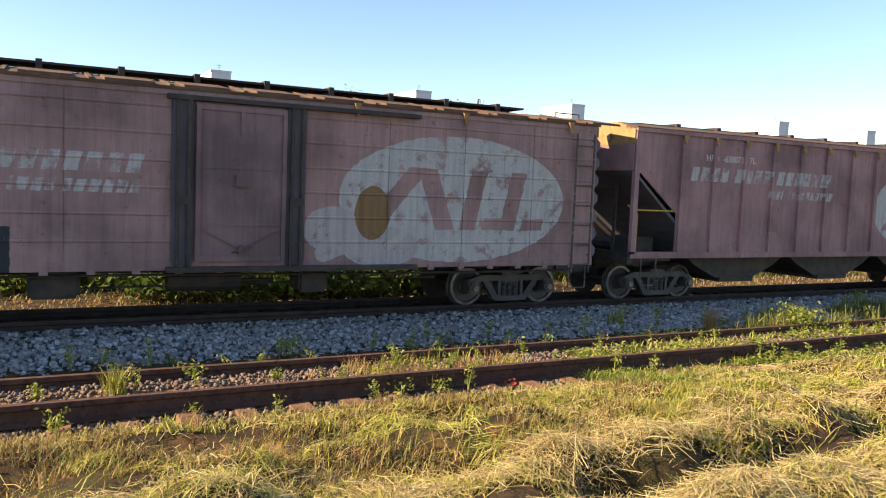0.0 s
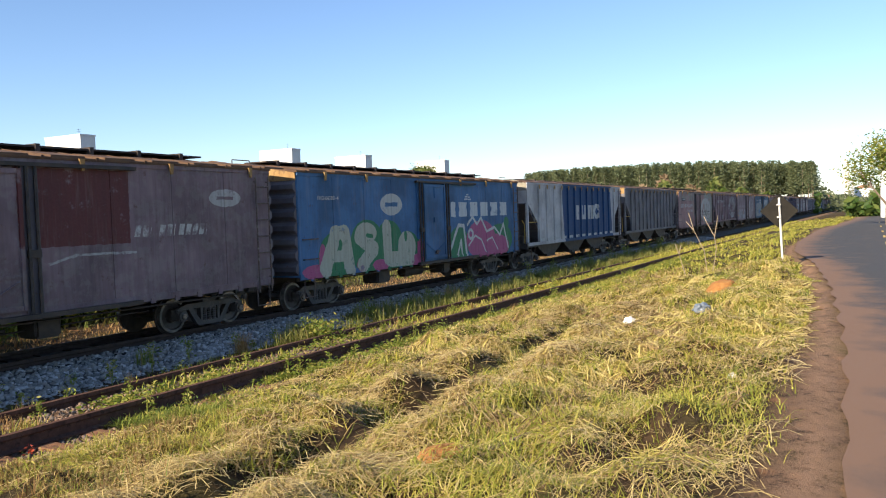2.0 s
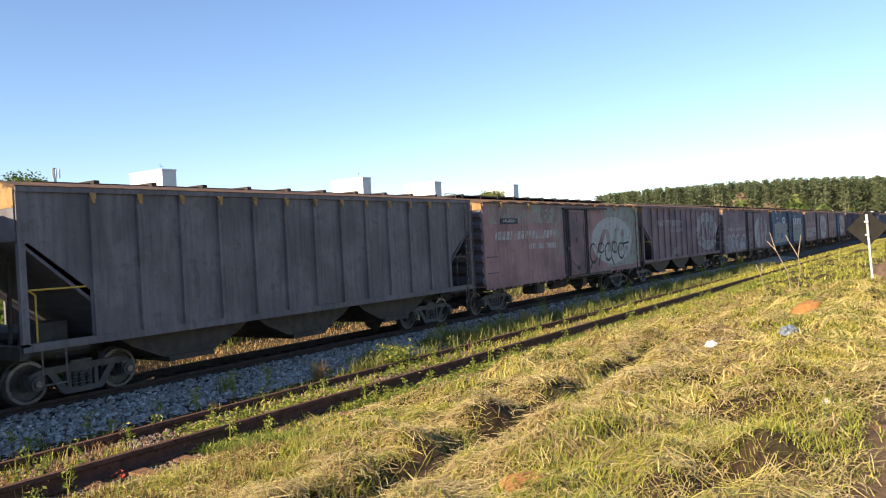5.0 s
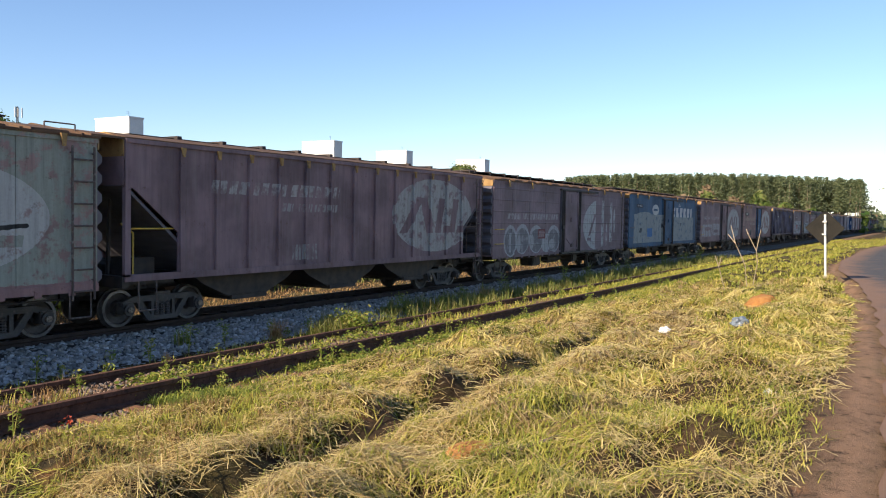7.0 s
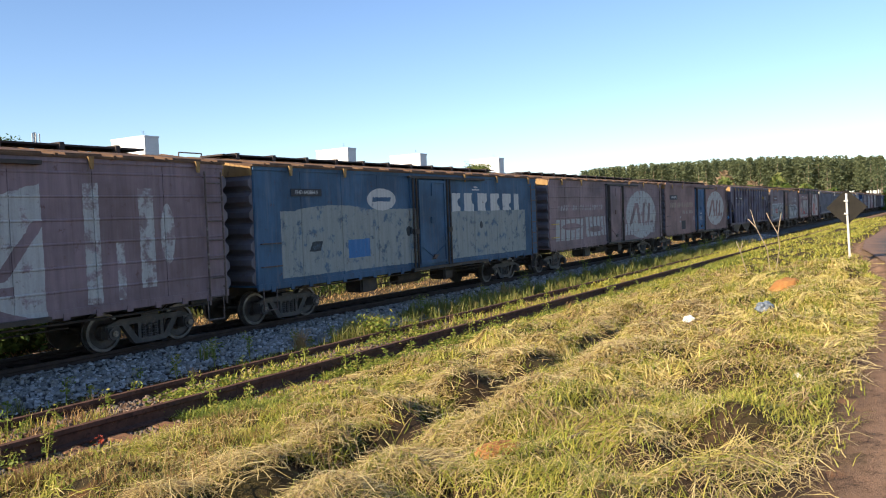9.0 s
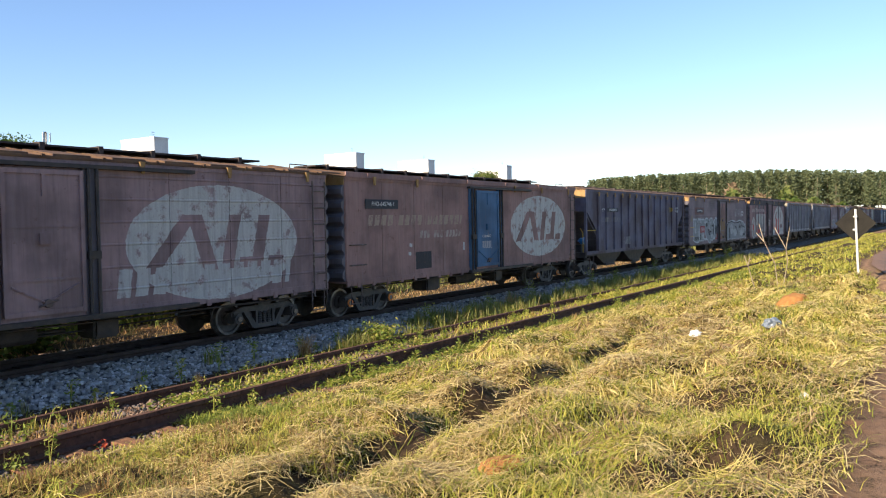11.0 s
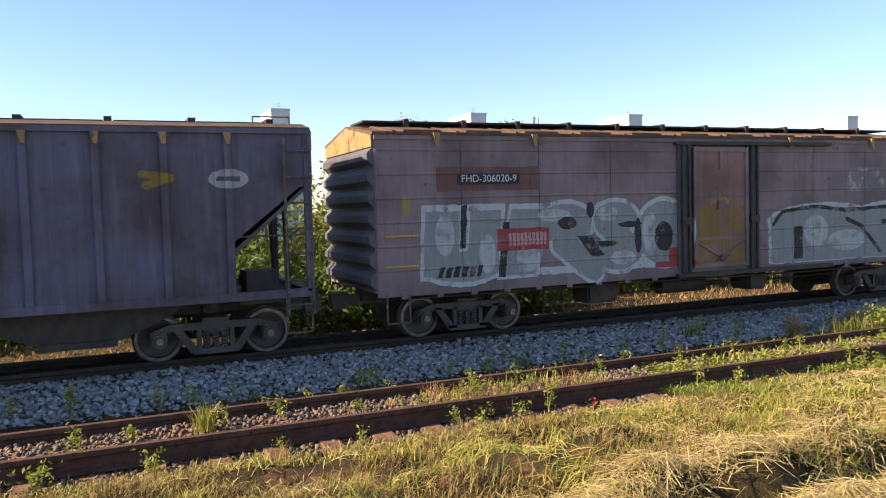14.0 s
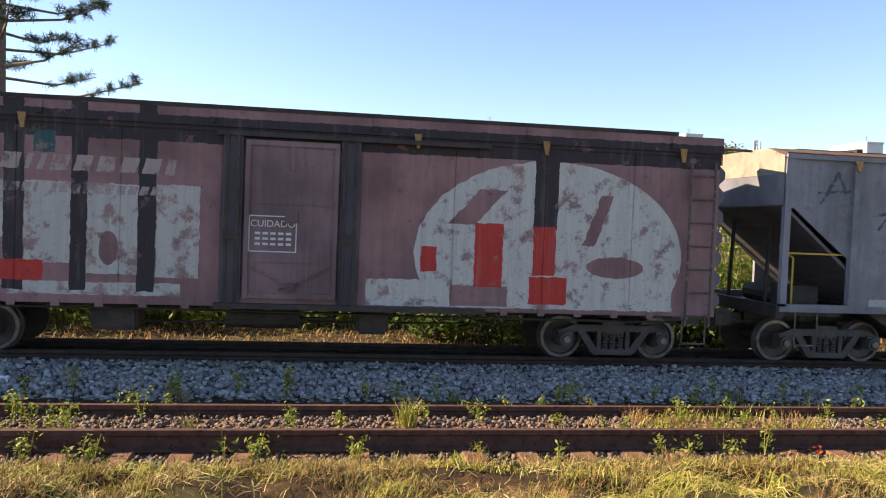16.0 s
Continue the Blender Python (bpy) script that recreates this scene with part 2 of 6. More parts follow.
lush_grass = leafy("lush_grass", ((0.14, 0.19, 0.025), (0.24, 0.28, 0.04), (0.32, 0.32, 0.06), (0.09, 0.12, 0.02)), 0.6, 0.2)
weed_green = leafy("weed_leaf", ((0.15, 0.21, 0.03), (0.27, 0.31, 0.05), (0.42, 0.37, 0.09)), 0.55, 0.4)
bush_green = leafy("bush_leaf", ((0.06, 0.11, 0.022), (0.10, 0.15, 0.03), (0.15, 0.19, 0.04)), 0.6, 0.35)
far_green = leafy("eucalyptus_leaf", ((0.14, 0.17, 0.085), (0.19, 0.22, 0.105), (0.24, 0.26, 0.125)), 0.7, 0.45)
far_light = leafy("light_bush_leaf", ((0.12, 0.17, 0.035), (0.17, 0.20, 0.05), (0.20, 0.20, 0.06)), 0.7, 0.3)
far_brown = leafy("dry_bush_leaf", ((0.22, 0.15, 0.08), (0.27, 0.19, 0.11)), 0.7, 0.2)
pine_green = leafy("araucaria_needles", ((0.030, 0.055, 0.025), (0.05, 0.08, 0.03)), 0.6, 0.15)
dry_plume = leafy("dry_clump", ((0.50, 0.30, 0.12), (0.55, 0.38, 0.17), (0.38, 0.22, 0.09)), 0.6, 0.4)
red_leaf = leafy("red_leaf", ((0.50, 0.06, 0.03), (0.55, 0.12, 0.05)), 0.5, 0.3)
bark = grained("bark", (0.13, 0.095, 0.065), (0.20, 0.15, 0.11), 9.0, 0.9)
pale_bark = grained("pale_bark", (0.30, 0.23, 0.15), (0.40, 0.31, 0.21), 12.0, 0.85)
wall_white = grained("white_render", (0.78, 0.76, 0.72), (0.70, 0.68, 0.64), 0.4, 0.85, fine=3.0)
wall_grey = grained("grey_render", (0.50, 0.50, 0.50), (0.44, 0.44, 0.45), 0.4, 0.85, fine=3.0)
window_glass = grained("dark_window", (0.03, 0.035, 0.045), (0.05, 0.055, 0.065), 2.0, 0.2)
metal_grey = grained("galvanised_post", (0.62, 0.60, 0.55), (0.70, 0.68, 0.62), 4.0, 0.55, 0.1)
sign_back = grained("bare_sign_back", (0.022, 0.020, 0.017), (0.032, 0.028, 0.022), 3.0, 0.85, 0.0, spec=0.1)
bottle_blue = grained("dull_blue_plastic", (0.12, 0.14, 0.165), (0.24, 0.27, 0.30), 9.0, 0.4)
paper_white = grained("white_paper", (0.80, 0.80, 0.80), (0.86, 0.86, 0.86), 6.0, 0.7)
plastic_blue = grained("blue_tarp", (0.05, 0.22, 0.55), (0.12, 0.36, 0.70), 6.0, 0.45)
red_soil = grained("red_soil", (0.34, 0.14, 0.038), (0.45, 0.22, 0.06), 9.0, 0.95, bump=0.8, dist=0.03)


def ground_material():
    n = Nodes("verge_soil_and_grass")
    p = n.place()
    coarse = n.noise(p, 0.8, 5, 0.6)
    mid = n.noise(p, 5.0, 6, 0.7)
    fine = n.noise(p, 55.0, 5, 0.7)
    col = n.mix(n.ramp(mid, 0.35, 0.65), (0.022, 0.014, 0.009), (0.085, 0.052, 0.026))
    col = n.mix(n.ramp(coarse, 0.45, 0.62), col, (0.085, 0.070, 0.022))
    col = n.mix(n.math("MULTIPLY", n.ramp(n.noise(p, 2.1, 4), 0.60, 0.70), 0.8), col, (0.26, 0.125, 0.05))
    dirt = n.t.nodes.new("ShaderNodeAttribute")
    dirt.attribute_name = "gravel"
    g = n.mix(fine, (0.22, 0.12, 0.07), (0.42, 0.26, 0.16))
    col = n.mix(n.math("MULTIPLY", dirt.outputs["Fac"], n.ramp(n.math("ADD", mid, fine), 0.75, 1.0)), col, g)
    col = n.mix(n.math("MULTIPLY", n.ramp(fine, 0.4, 0.7), 0.5), col, (0.07, 0.05, 0.03))
    n.bump(n.math("ADD", fine, mid), 0.8, 0.03)
    return n.done(col, 0.95, 0.0, 0.15)


def asphalt_material():
    n = Nodes("worn_asphalt")
    p = n.place()
    fine = n.noise(p, 90.0, 4, 0.7)
    col = n.mix(fine, (0.036, 0.035, 0.035), (0.085, 0.080, 0.079))
    dirt = n.t.nodes.new("ShaderNodeAttribute")
    dirt.attribute_name = "gravel"
    mud = n.ramp(n.math("ADD", n.noise(p, 1.3, 5, 0.65), n.math("MULTIPLY", dirt.outputs["Fac"], 0.5)), 0.55, 0.9)
    col = n.mix(n.math("MULTIPLY", mud, 0.8), col, (0.22, 0.125, 0.075))
    n.bump(fine, 0.5, 0.008)
    return n.done(col, 0.85, 0.0, 0.3)


# ---- mesh helpers ----
def link(name, mesh, material, parent=None, label=""):
    ob = new(name, mesh)
    if material and not mesh.materials:
        mesh.materials.append(material)
    if parent:
        ob.parent = parent
    if label:
        ob["label"] = label
    return ob


def part(name, bm, material, parent=None, label="", smooth=False):
    """One mesh object from a bmesh drawn in plan units."""
    bmesh.ops.recalc_face_normals(bm, faces=bm.faces)
    me = bpy.data.meshes.new(name)
    bm.to_mesh(me)
    bm.free()
    me.transform(Matrix.Scale(K, 4))
    if smooth:
        for f in me.polygons:
            f.use_smooth = True
    return link(name, me, material, parent, label)


def raw(name, verts, faces, material, parent=None, label=""):
    """A mesh from arrays of vertices and of faces with equal corner counts, in plan units."""
    v, q = np.asarray(verts, np.float32) * K, np.asarray(faces, np.int32)
    me = bpy.data.meshes.new(name)
    me.vertices.add(len(v))
    me.vertices.foreach_set("co", v.ravel())
    me.loops.add(q.size)
    me.loops.foreach_set("vertex_index", q.ravel())
    me.polygons.add(len(q))
    me.polygons.foreach_set("loop_start", np.arange(0, q.size, q.shape[1], dtype=np.int32))
    me.update(calc_edges=True)
    me.validate()
    return link(name, me, material, parent, label)


def slab(bm, x0, x1, y0, y1, z0, z1):
    r = bmesh.ops.create_cube(bm, size=1)
    m = Matrix.LocRotScale(((x0 + x1) / 2, (y0 + y1) / 2, (z0 + z1) / 2), None, (abs(x1 - x0), abs(y1 - y0), abs(z1 - z0)))
    bmesh.ops.transform(bm, matrix=m, verts=r["verts"])
    return r["verts"]


def rod(bm, a, b, r, n=6, r2=None):
    a, b = Vector(a), Vector(b)
    d = b - a
    q = d.to_track_quat("Z", "Y").to_matrix().to_4x4()
    g = bmesh.ops.create_cone(bm, cap_ends=True, segments=n, radius1=r, radius2=r if r2 is None else r2, depth=d.length)
    bmesh.ops.transform(bm, matrix=Matrix.Translation((a + b) / 2) @ q, verts=g["verts"])


def prism(bm, pts, y0, y1):
    """A plate: an outline in x and z, between two values of y."""
    a = [bm.verts.new((x, y0, z)) for x, z in pts]
    b = [bm.verts.new((x, y1, z)) for x, z in pts]
    bm.faces.new(a)
    bm.faces.new(b[::-1])
    for i in range(len(pts)):
        j = (i + 1) % len(pts)
        bm.faces.new((a[j], a[i], b[i], b[j]))


def prism_x(bm, pts, x0, x1):
    """A bar: an outline in y and z, drawn along x."""
    a = [bm.verts.new((x0, y, z)) for y, z in pts]
    b = [bm.verts.new((x1, y, z)) for y, z in pts]
    bm.faces.new(a)
    bm.faces.new(b[::-1])
    for i in range(len(pts)):
        j = (i + 1) % len(pts)
        bm.faces.new((a[j], a[i], b[i], b[j]))


def root(name, label, category, m=None, group="", kind=""):
    ob = new(name)
    ob.empty_display_size = 0.2
    if m is not None:
        ob.matrix_world = m
    return tagged(ob, label, category, group, kind)


def put(x, y, z, rz=0.0):
    return pose(x * K, y * K, z * K, 0, 0, rz)


rng = np.random.default_rng(7)

# ---- ground ----
ROAD_X = [-40, 4.8, 10.5, 17, 24, 30, 36.7, 54.5, 75, 120, 500]
ROAD_Y = [0.0, 0.12, 0.29, 0.71, 1.43, 2.4, 2.84, 2.93, 1.9, 0.6, -14]


def road_edge(x):
    return np.interp(x, ROAD_X, ROAD_Y)


def height(x, y):
    """The ground's height over the plan, the rail head of the main line being zero."""
    x, y = np.asarray(x, float), np.asarray(y, float)
    z = np.interp(y, [-2, 0.2, 2.5, 7.1, 7.6, 8.0, 8.14, 9.0, 9.3, 9.9, 11.0, 14.0, 18, 60], [0.42, 0.42, 0.26, -0.27, -0.375, -0.375, -0.275, -0.265, -0.30, -0.28, -0.25, -0.30, -0.35, -0.2])
    lumps = np.zeros_like(x)
    for i in range(26):
        k, a, s = 2.2 * 1.13 ** (i % 13), 2.399 * i, 1.7 * i
        lumps = lumps + 0.030 * (2.2 / k) ** 0.45 * np.sin(k * (x * math.cos(a) + y * math.sin(a)) + s + 0.8 * np.sin(0.9 * x + s))
    lumps = np.maximum(lumps, -0.10)
    mask = np.clip((y - 0.6) / 0.8, 0, 1) * np.clip((7.4 - y) / 0.8, 0, 1)
    z = z + lumps * mask
    yc = np.interp(x, [1, 4, 6.9, 10.6, 13.7, 18], [3.7, 3.95, 4.3, 4.38, 4.65, 5.1])
    deep = np.clip((x - 1.5) / 2, 0, 1) * np.clip((17 - x) / 3, 0, 1) * (0.7 + 0.3 * np.sin(x * 1.9))
    pit = np.maximum(np.sin(2.3 * x + 1.1 * np.sin(1.7 * y)) * np.sin(2.9 * y + 0.9 * np.sin(2.1 * x)) - 0.45, 0) * mask * np.clip((x + 5) / 3, 0, 1)
    z = z - 0.30 * pit
    z = z - 0.42 * deep * np.exp(-((y - yc) / 0.36) ** 2) + 0.20 * deep * (0.6 + 0.4 * np.sin(x * 4.1)) * np.exp(-((y - yc - 0.62) / 0.24) ** 2)
    z = z + 0.16 * np.clip((x - 30) / 12, 0, 1) * np.exp(-((y - 7.5) / 2.0) ** 2)
    on_road = np.clip((road_edge(x) + 0.25 - y) / 0.3, 0, 1)
    return z * (1 - on_road) + 0.37 * on_road


def steps(lo, hi, fine_lo, fine_hi, d, grow=1.16):
    out = list(np.arange(fine_lo, fine_hi + d / 2, d))
    s, v = d, fine_hi
    while v < hi:
        s *= grow
        v = min(v + s, hi)
        out.append(v)
    s, v = d, fine_lo
    while v > lo:
        s *= grow
        v = max(v - s, lo)
        out.insert(0, v)
    return np.array(out)


def sheet(name, gx, gy, zf, material):
    X, Y = np.meshgrid(gx, gy, indexing="ij")
    Z = zf(X, Y)
    idx = np.arange(X.size).reshape(X.shape)
    q = np.stack([idx[:-1, :-1], idx[1:, :-1], idx[1:, 1:], idx[:-1, 1:]], -1).reshape(-1, 4)
    ob = raw(name, np.stack([X, Y, Z], -1).reshape(-1, 3), q, material)
    for f in ob.data.polygons:
        f.use_smooth = True
    return ob, X.ravel(), Y.ravel()


def mask_on(ob, values):
    a = ob.data.attributes.new("gravel", "FLOAT", "POINT")
    a.data.foreach_set("value", np.asarray(values, np.float32))


ground, gxs, gys = sheet("ground", steps(-2500, 2500, -5, 26, 0.12), steps(-2500, 2500, 0, 10.6, 0.11), height, ground_material())
tagged(ground, "rough verge of dry cut grass over reddish soil", "ground", kind="structure")
edge = road_edge(gxs)
mask_on(ground, np.clip(1 - np.abs(gys - edge - 0.2) / 0.45, 0, 1) + np.clip(1 - np.abs(gys - 8.55) / 1.1, 0, 1))

rx = np.concatenate([np.arange(-40, 60, 0.5), np.arange(60, 500, 4.0)])
cols = np.linspace(0, 1, 22) ** 1.6
RX, RC = np.meshgrid(rx, cols, indexing="ij")
RY = road_edge(RX) + 0.03 * np.sin(RX * 3.7) + 0.02 * np.sin(RX * 9.1) - RC * (7.5 + np.maximum(RX, 0) * 0.01)
idx = np.arange(RX.size).reshape(RX.shape)
road = raw("road", np.stack([RX, RY, 0.40 - 0.02 * RC + 0.0 * RX], -1).reshape(-1, 3),
           np.stack([idx[:-1, :-1], idx[:-1, 1:], idx[1:, 1:], idx[1:, :-1]], -1).reshape(-1, 4), asphalt_material())
tagged(road, "worn grey asphalt road with dusty brown edge", "road", kind="structure")
mask_on(road, np.clip(1 - RC.ravel() * 7, 0, 1))
for x0 in (34, 41, 48, 58, 70):
    bm = bmesh.new()
    slab(bm, x0, x0 + 2.2, -0.55, -0.45, 0.395, 0.402)
    tagged(part("lane_mark", bm, yellow_paint), "faded yellow lane line on the asphalt", "road marking", "lane marks")

# ---- tracks ----
MAIN, SIDE_Y = 12.17, 8.56
RAIL = [(-0.035, 0), (0.035, 0), (0.035, -0.035), (0.01, -0.05), (0.01, -0.115), (0.065, -0.13), (0.065, -0.145), (-0.065, -0.145), (-0.065, -0.13), (-0.01, -0.115), (-0.01, -0.05), (-0.035, -0.035)]


def rail(name, y, z, x0, x1, material, parent, label, wobble=0.0):
    bm = bmesh.new()
    xs = np.arange(x0, x1 + 0.1, 4.0)
    rings = []
    for i, x in enumerate(xs):
        dy = wobble * math.sin(i * 1.7)
        rings.append([bm.verts.new((x, y + dy + a * 1.1, z + c * 1.4)) for a, c in RAIL])
    for r, s in zip(rings, rings[1:]):
        for i in range(len(RAIL)):
            j = (i + 1) % len(RAIL)
            bm.faces.new((r[i], r[j], s[j], s[i]))
    return part(name, bm, material, parent, label)


def stones(name, count, xr, yr, zf, size, material, parent=None, label=""):
    """Broken stones as one mesh: squashed eight-cornered lumps."""
    base = np.array([(-1, -1, -1), (1, -1, -1), (1, 1, -1), (-1, 1, -1), (-1, -1, 1), (1, -1, 1), (1, 1, 1), (-1, 1, 1)], float)
    q = np.array([(0, 3, 2, 1), (4, 5, 6, 7), (0, 1, 5, 4), (1, 2, 6, 5), (2, 3, 7, 6), (3, 0, 4, 7)])
    c = np.stack([rng.uniform(*xr, count), rng.uniform(*yr, count)], -1)
    s = size * rng.uniform(0.55, 1.3, (count, 1, 1)) * rng.uniform(0.6, 1.1, (count, 1, 3))
    v = base[None] * (1 + rng.uniform(-0.45, 0.25, (count, 8, 3))) * s
    a, b = rng.uniform(0, 6.28, count), rng.uniform(-0.9, 0.9, count)
    ca, sa, cb, sb = np.cos(a)[:, None], np.sin(a)[:, None], np.cos(b)[:, None], np.sin(b)[:, None]
    x, y, z = v[..., 0], v[..., 1] * cb - v[..., 2] * sb, v[..., 1] * sb + v[..., 2] * cb
    x, y = x * ca - y * sa, x * sa + y * ca
    v = np.stack([x + c[:, :1], y + c[:, 1:], z + zf(c[:, 0], c[:, 1])[:, None] + size * rng.uniform(-0.2, 0.6, (count, 1))], -1)
    f = q[None] + 8 * np.arange(count)[:, None, None]
    return raw(name, v.reshape(-1, 3), f.reshape(-1, 4), material, parent, label)


main_track = root("main_track", "main railway track of brown rails on grey ballast", "railway track", kind="structure")
rail("rail", MAIN - 0.495, 0, -300, 900, rail_main, main_track, "brown steel rail with worn head")
rail("rail", MAIN + 0.495, 0, -300, 900, rail_main, main_track, "brown steel rail with worn head")
bm = bmesh.new()
prism_x(bm, [(9.75, -0.36), (10.55, -0.20), (11.3, -0.13), (13.1, -0.14), (13.5, -0.2), (14.3, -0.40)], -300, 900)
part("ballast_bed", bm, bed_grime, main_track, "bed of grey crushed stone")
bm = bmesh.new()
slab(bm, -0.11, 0.11, -1.0, 1.0, -0.23, -0.115)
sleeper = part("sleeper", bm, sleeper_dark, main_track, "dark sleeper")
sleeper.location = (-14 * K, MAIN * K, 0)
for i in range(1, 110):
    o = sleeper.copy()
    scene.collection.objects.link(o)
    o.location.x = (-14 + 0.56 * i) * K


def bed(x, y):
    return np.interp(y, [9.75, 10.55, 11.3, 13.1], [-0.34, -0.205, -0.135, -0.135])


stones("ballast", 17000, (-5, 17), (9.4, 11.55), bed, 0.031, ballast_grey, main_track, "loose grey crushed stone")["kind"] = "stuff"
stones("ballast", 9000, (17, 60), (9.6, 11.55), bed, 0.040, ballast_grey, main_track, "loose grey crushed stone")["kind"] = "stuff"
stones("ballast", 2600, (-8, 30), (13.0, 13.7), lambda x, y: np.interp(y, [13.1, 13.7, 14.4], [-0.16, -0.22, -0.3]), 0.04, ballast_brown, main_track, "loose grey crushed stone")["kind"] = "stuff"

siding = root("siding_track", "disused siding with rusty rails sinking into grass", "railway track", kind="structure")
rail("rail", SIDE_Y - 0.505, -0.13, -60, 62, rail_rust, siding, "deep brown rusted rail", 0.012)
rail("rail", SIDE_Y + 0.505, -0.13, -60, 62, rail_rust, siding, "deep brown rusted rail", 0.012)
for k in range(56):
    bm = bmesh.new()
    w = 0.10 + 0.02 * rng.random()
    vs = slab(bm, -w, w, -0.98 - 0.1 * rng.random(), 0.98, -0.46, -0.335)
    for v in bm.verts:
        v.co += Vector(rng.uniform(-0.02, 0.02, 3))
    bmesh.ops.bevel(bm, geom=bm.edges[:], offset=0.012, segments=1, affect="EDGES")
    o = part("sleeper", bm, sleeper_wood, siding, "rotten reddish wooden sleeper")
    o.location = ((-7 + 0.56 * k) * K, SIDE_Y * K, 0)
    o.rotation_euler.z = rng.uniform(-0.04, 0.04)
stones("gravel", 11000, (-5, 14), (7.6, 9.5), lambda x, y: height(x, y) + 0.010, 0.021, ballast_brown, siding, "brown gravel between the rails")["kind"] = "stuff"
# fish plates and bolts of a rail joint
for jx in (9.2, -2.4, 20.9):
    bm = bmesh.new()
    slab(bm, jx - 0.3, jx + 0.3, SIDE_Y - 0.545, SIDE_Y - 0.52, -0.255, -0.185)
    for i in range(4):
        rod(bm, (jx - 0.22 + 0.147 * i, SIDE_Y - 0.575, -0.23), (jx - 0.22 + 0.147 * i, SIDE_Y - 0.54, -0.23), 0.017)
    part("fish_plate", bm, rail_rust, siding, "bolted rusty joint plate")

# ---- wagons ----
HW = 1.27  # half of a wagon's width


def lathe(bm, profile, s, n=24):
    """A turned solid about the y axis from pairs of radius and y; s mirrors it."""
    rings = [[bm.verts.new((r * math.cos(2 * math.pi * i / n), s * y, r * math.sin(2 * math.pi * i / n))) for i in range(n)] for r, y in profile]
    for a, b in zip(rings, rings[1:]):
        for i in range(n):
            bm.faces.new((a[i], a[(i + 1) % n], b[(i + 1) % n], b[i]))
    bm.faces.new(rings[-1])
    bm.faces.new(rings[0])


def wheelset(parent, x):
    """Two wheels on an axle; turns about its own axle."""
    bm = bmesh.new()
    rod(bm, (0, -0.74, 0), (0, 0.74, 0), 0.065, 10)
    for s in (-1, 1):
        lathe(bm, [(0.07, 0.44), (0.345, 0.455), (0.345, 0.488), (0.324, 0.492), (0.316, 0.585), (0.268, 0.587), (0.252, 0.55), (0.14, 0.535), (0.12, 0.60), (0.06, 0.602)], s)
    o = part("wheelset", bm, wheel_steel, parent, "pair of dark steel wheels on an axle")
    o.data.materials.append(tread_steel)
    for f in o.data.polygons:
        if 0.28 < math.hypot(f.center.x, f.center.z) / K < 0.34 and abs(f.center.y) / K > 0.53:
            f.material_index = 1
    o.location = (x * K, 0, 0.32 * K)
    return o


def bogie(parent, x):
    """A three-piece bogie: cast side frames with springs, a bolster and two wheelsets."""
    b = link("bogie", bpy.data.meshes.new("bogie"), None)
    bm = bmesh.new()
    slab(bm, -0.17, 0.17, -0.78, 0.78, 0.38, 0.58)
    rod(bm, (0, 0, 0.56), (0, 0, 0.80), 0.22, 14)
    bmesh.ops.recalc_face_normals(bm, faces=bm.faces)
    bm.to_mesh(b.data)
    bm.free()
    b.data.transform(Matrix.Scale(K, 4))
    b.data.materials.append(steel_grime)
    b.parent = parent
    b.location.x = x * K
    for s in (-1, 1):
        bm = bmesh.new()
        y0, y1 = s * 0.70, s * 0.80
        prism(bm, [(-0.86, 0.44), (-0.60, 0.53), (0.60, 0.53), (0.86, 0.44), (0.86, 0.37), (0.56, 0.43), (-0.56, 0.43), (-0.86, 0.37)], y0, y1)
        for d in (-1, 1):
            prism(bm, [(d * 0.58, 0.47), (d * 0.46, 0.47), (d * 0.22, 0.14), (d * 0.34, 0.12)], y0, y1)
            prism(bm, [(d * 0.25, 0.46), (d * 0.19, 0.46), (d * 0.19, 0.13), (d * 0.25, 0.13)], y0, y1)
            slab(bm, d * 0.74 - 0.10, d * 0.74 + 0.10, s * 0.66, s * 0.84, 0.24, 0.44)
            rod(bm, (d * 0.74, s * 0.80, 0.32), (d * 0.74, s * 0.88, 0.32), 0.10, 12)
            rod(bm, (d * 0.74, s * 0.88, 0.32), (d * 0.74, s * 0.90, 0.32), 0.06, 10)
        prism(bm, [(-0.36, 0.17), (0.36, 0.17), (0.30, 0.09), (-0.30, 0.09)], y0, y1)
        part("side_frame", bm, steel_grime, b, "cast steel bogie side frame")
        for d in (-1, 1):
            bm = bmesh.new()
            rod(bm, (d * 0.74, s * 0.90, 0.32), (d * 0.74, s * 0.915, 0.32), 0.05, 8)
            for q in range(3):
                c_, s_ = 0.028 * math.cos(2.1 * q), 0.028 * math.sin(2.1 * q)
                rod(bm, (d * 0.74 + c_, s * 0.91, 0.32 + s_), (d * 0.74 + c_, s * 0.93, 0.32 + s_), 0.011, 6)
            part("bearing_cap", bm, cap_rust, b, "bolted bearing cap")
        for d in (-0.12, 0.0, 0.12):
            bm = bmesh.new()
            rings = []
            for i in range(13):
                r_ = 0.058 if i % 2 else 0.042
                rings.append([bm.verts.new((d + r_ * math.cos(c), s * 0.75 + r_ * math.sin(c), 0.16 + i * 0.0215)) for c in [math.pi / 4 * q for q in range(8)]])
            for r0, r1 in zip(rings, rings[1:]):
                for q in range(8):
                    bm.faces.new((r0[q], r0[(q + 1) % 8], r1[(q + 1) % 8], r1[q]))
            part("spring", bm, steel_grime, b)
    wheelset(b, -0.74)
    wheelset(b, 0.74)
    return b


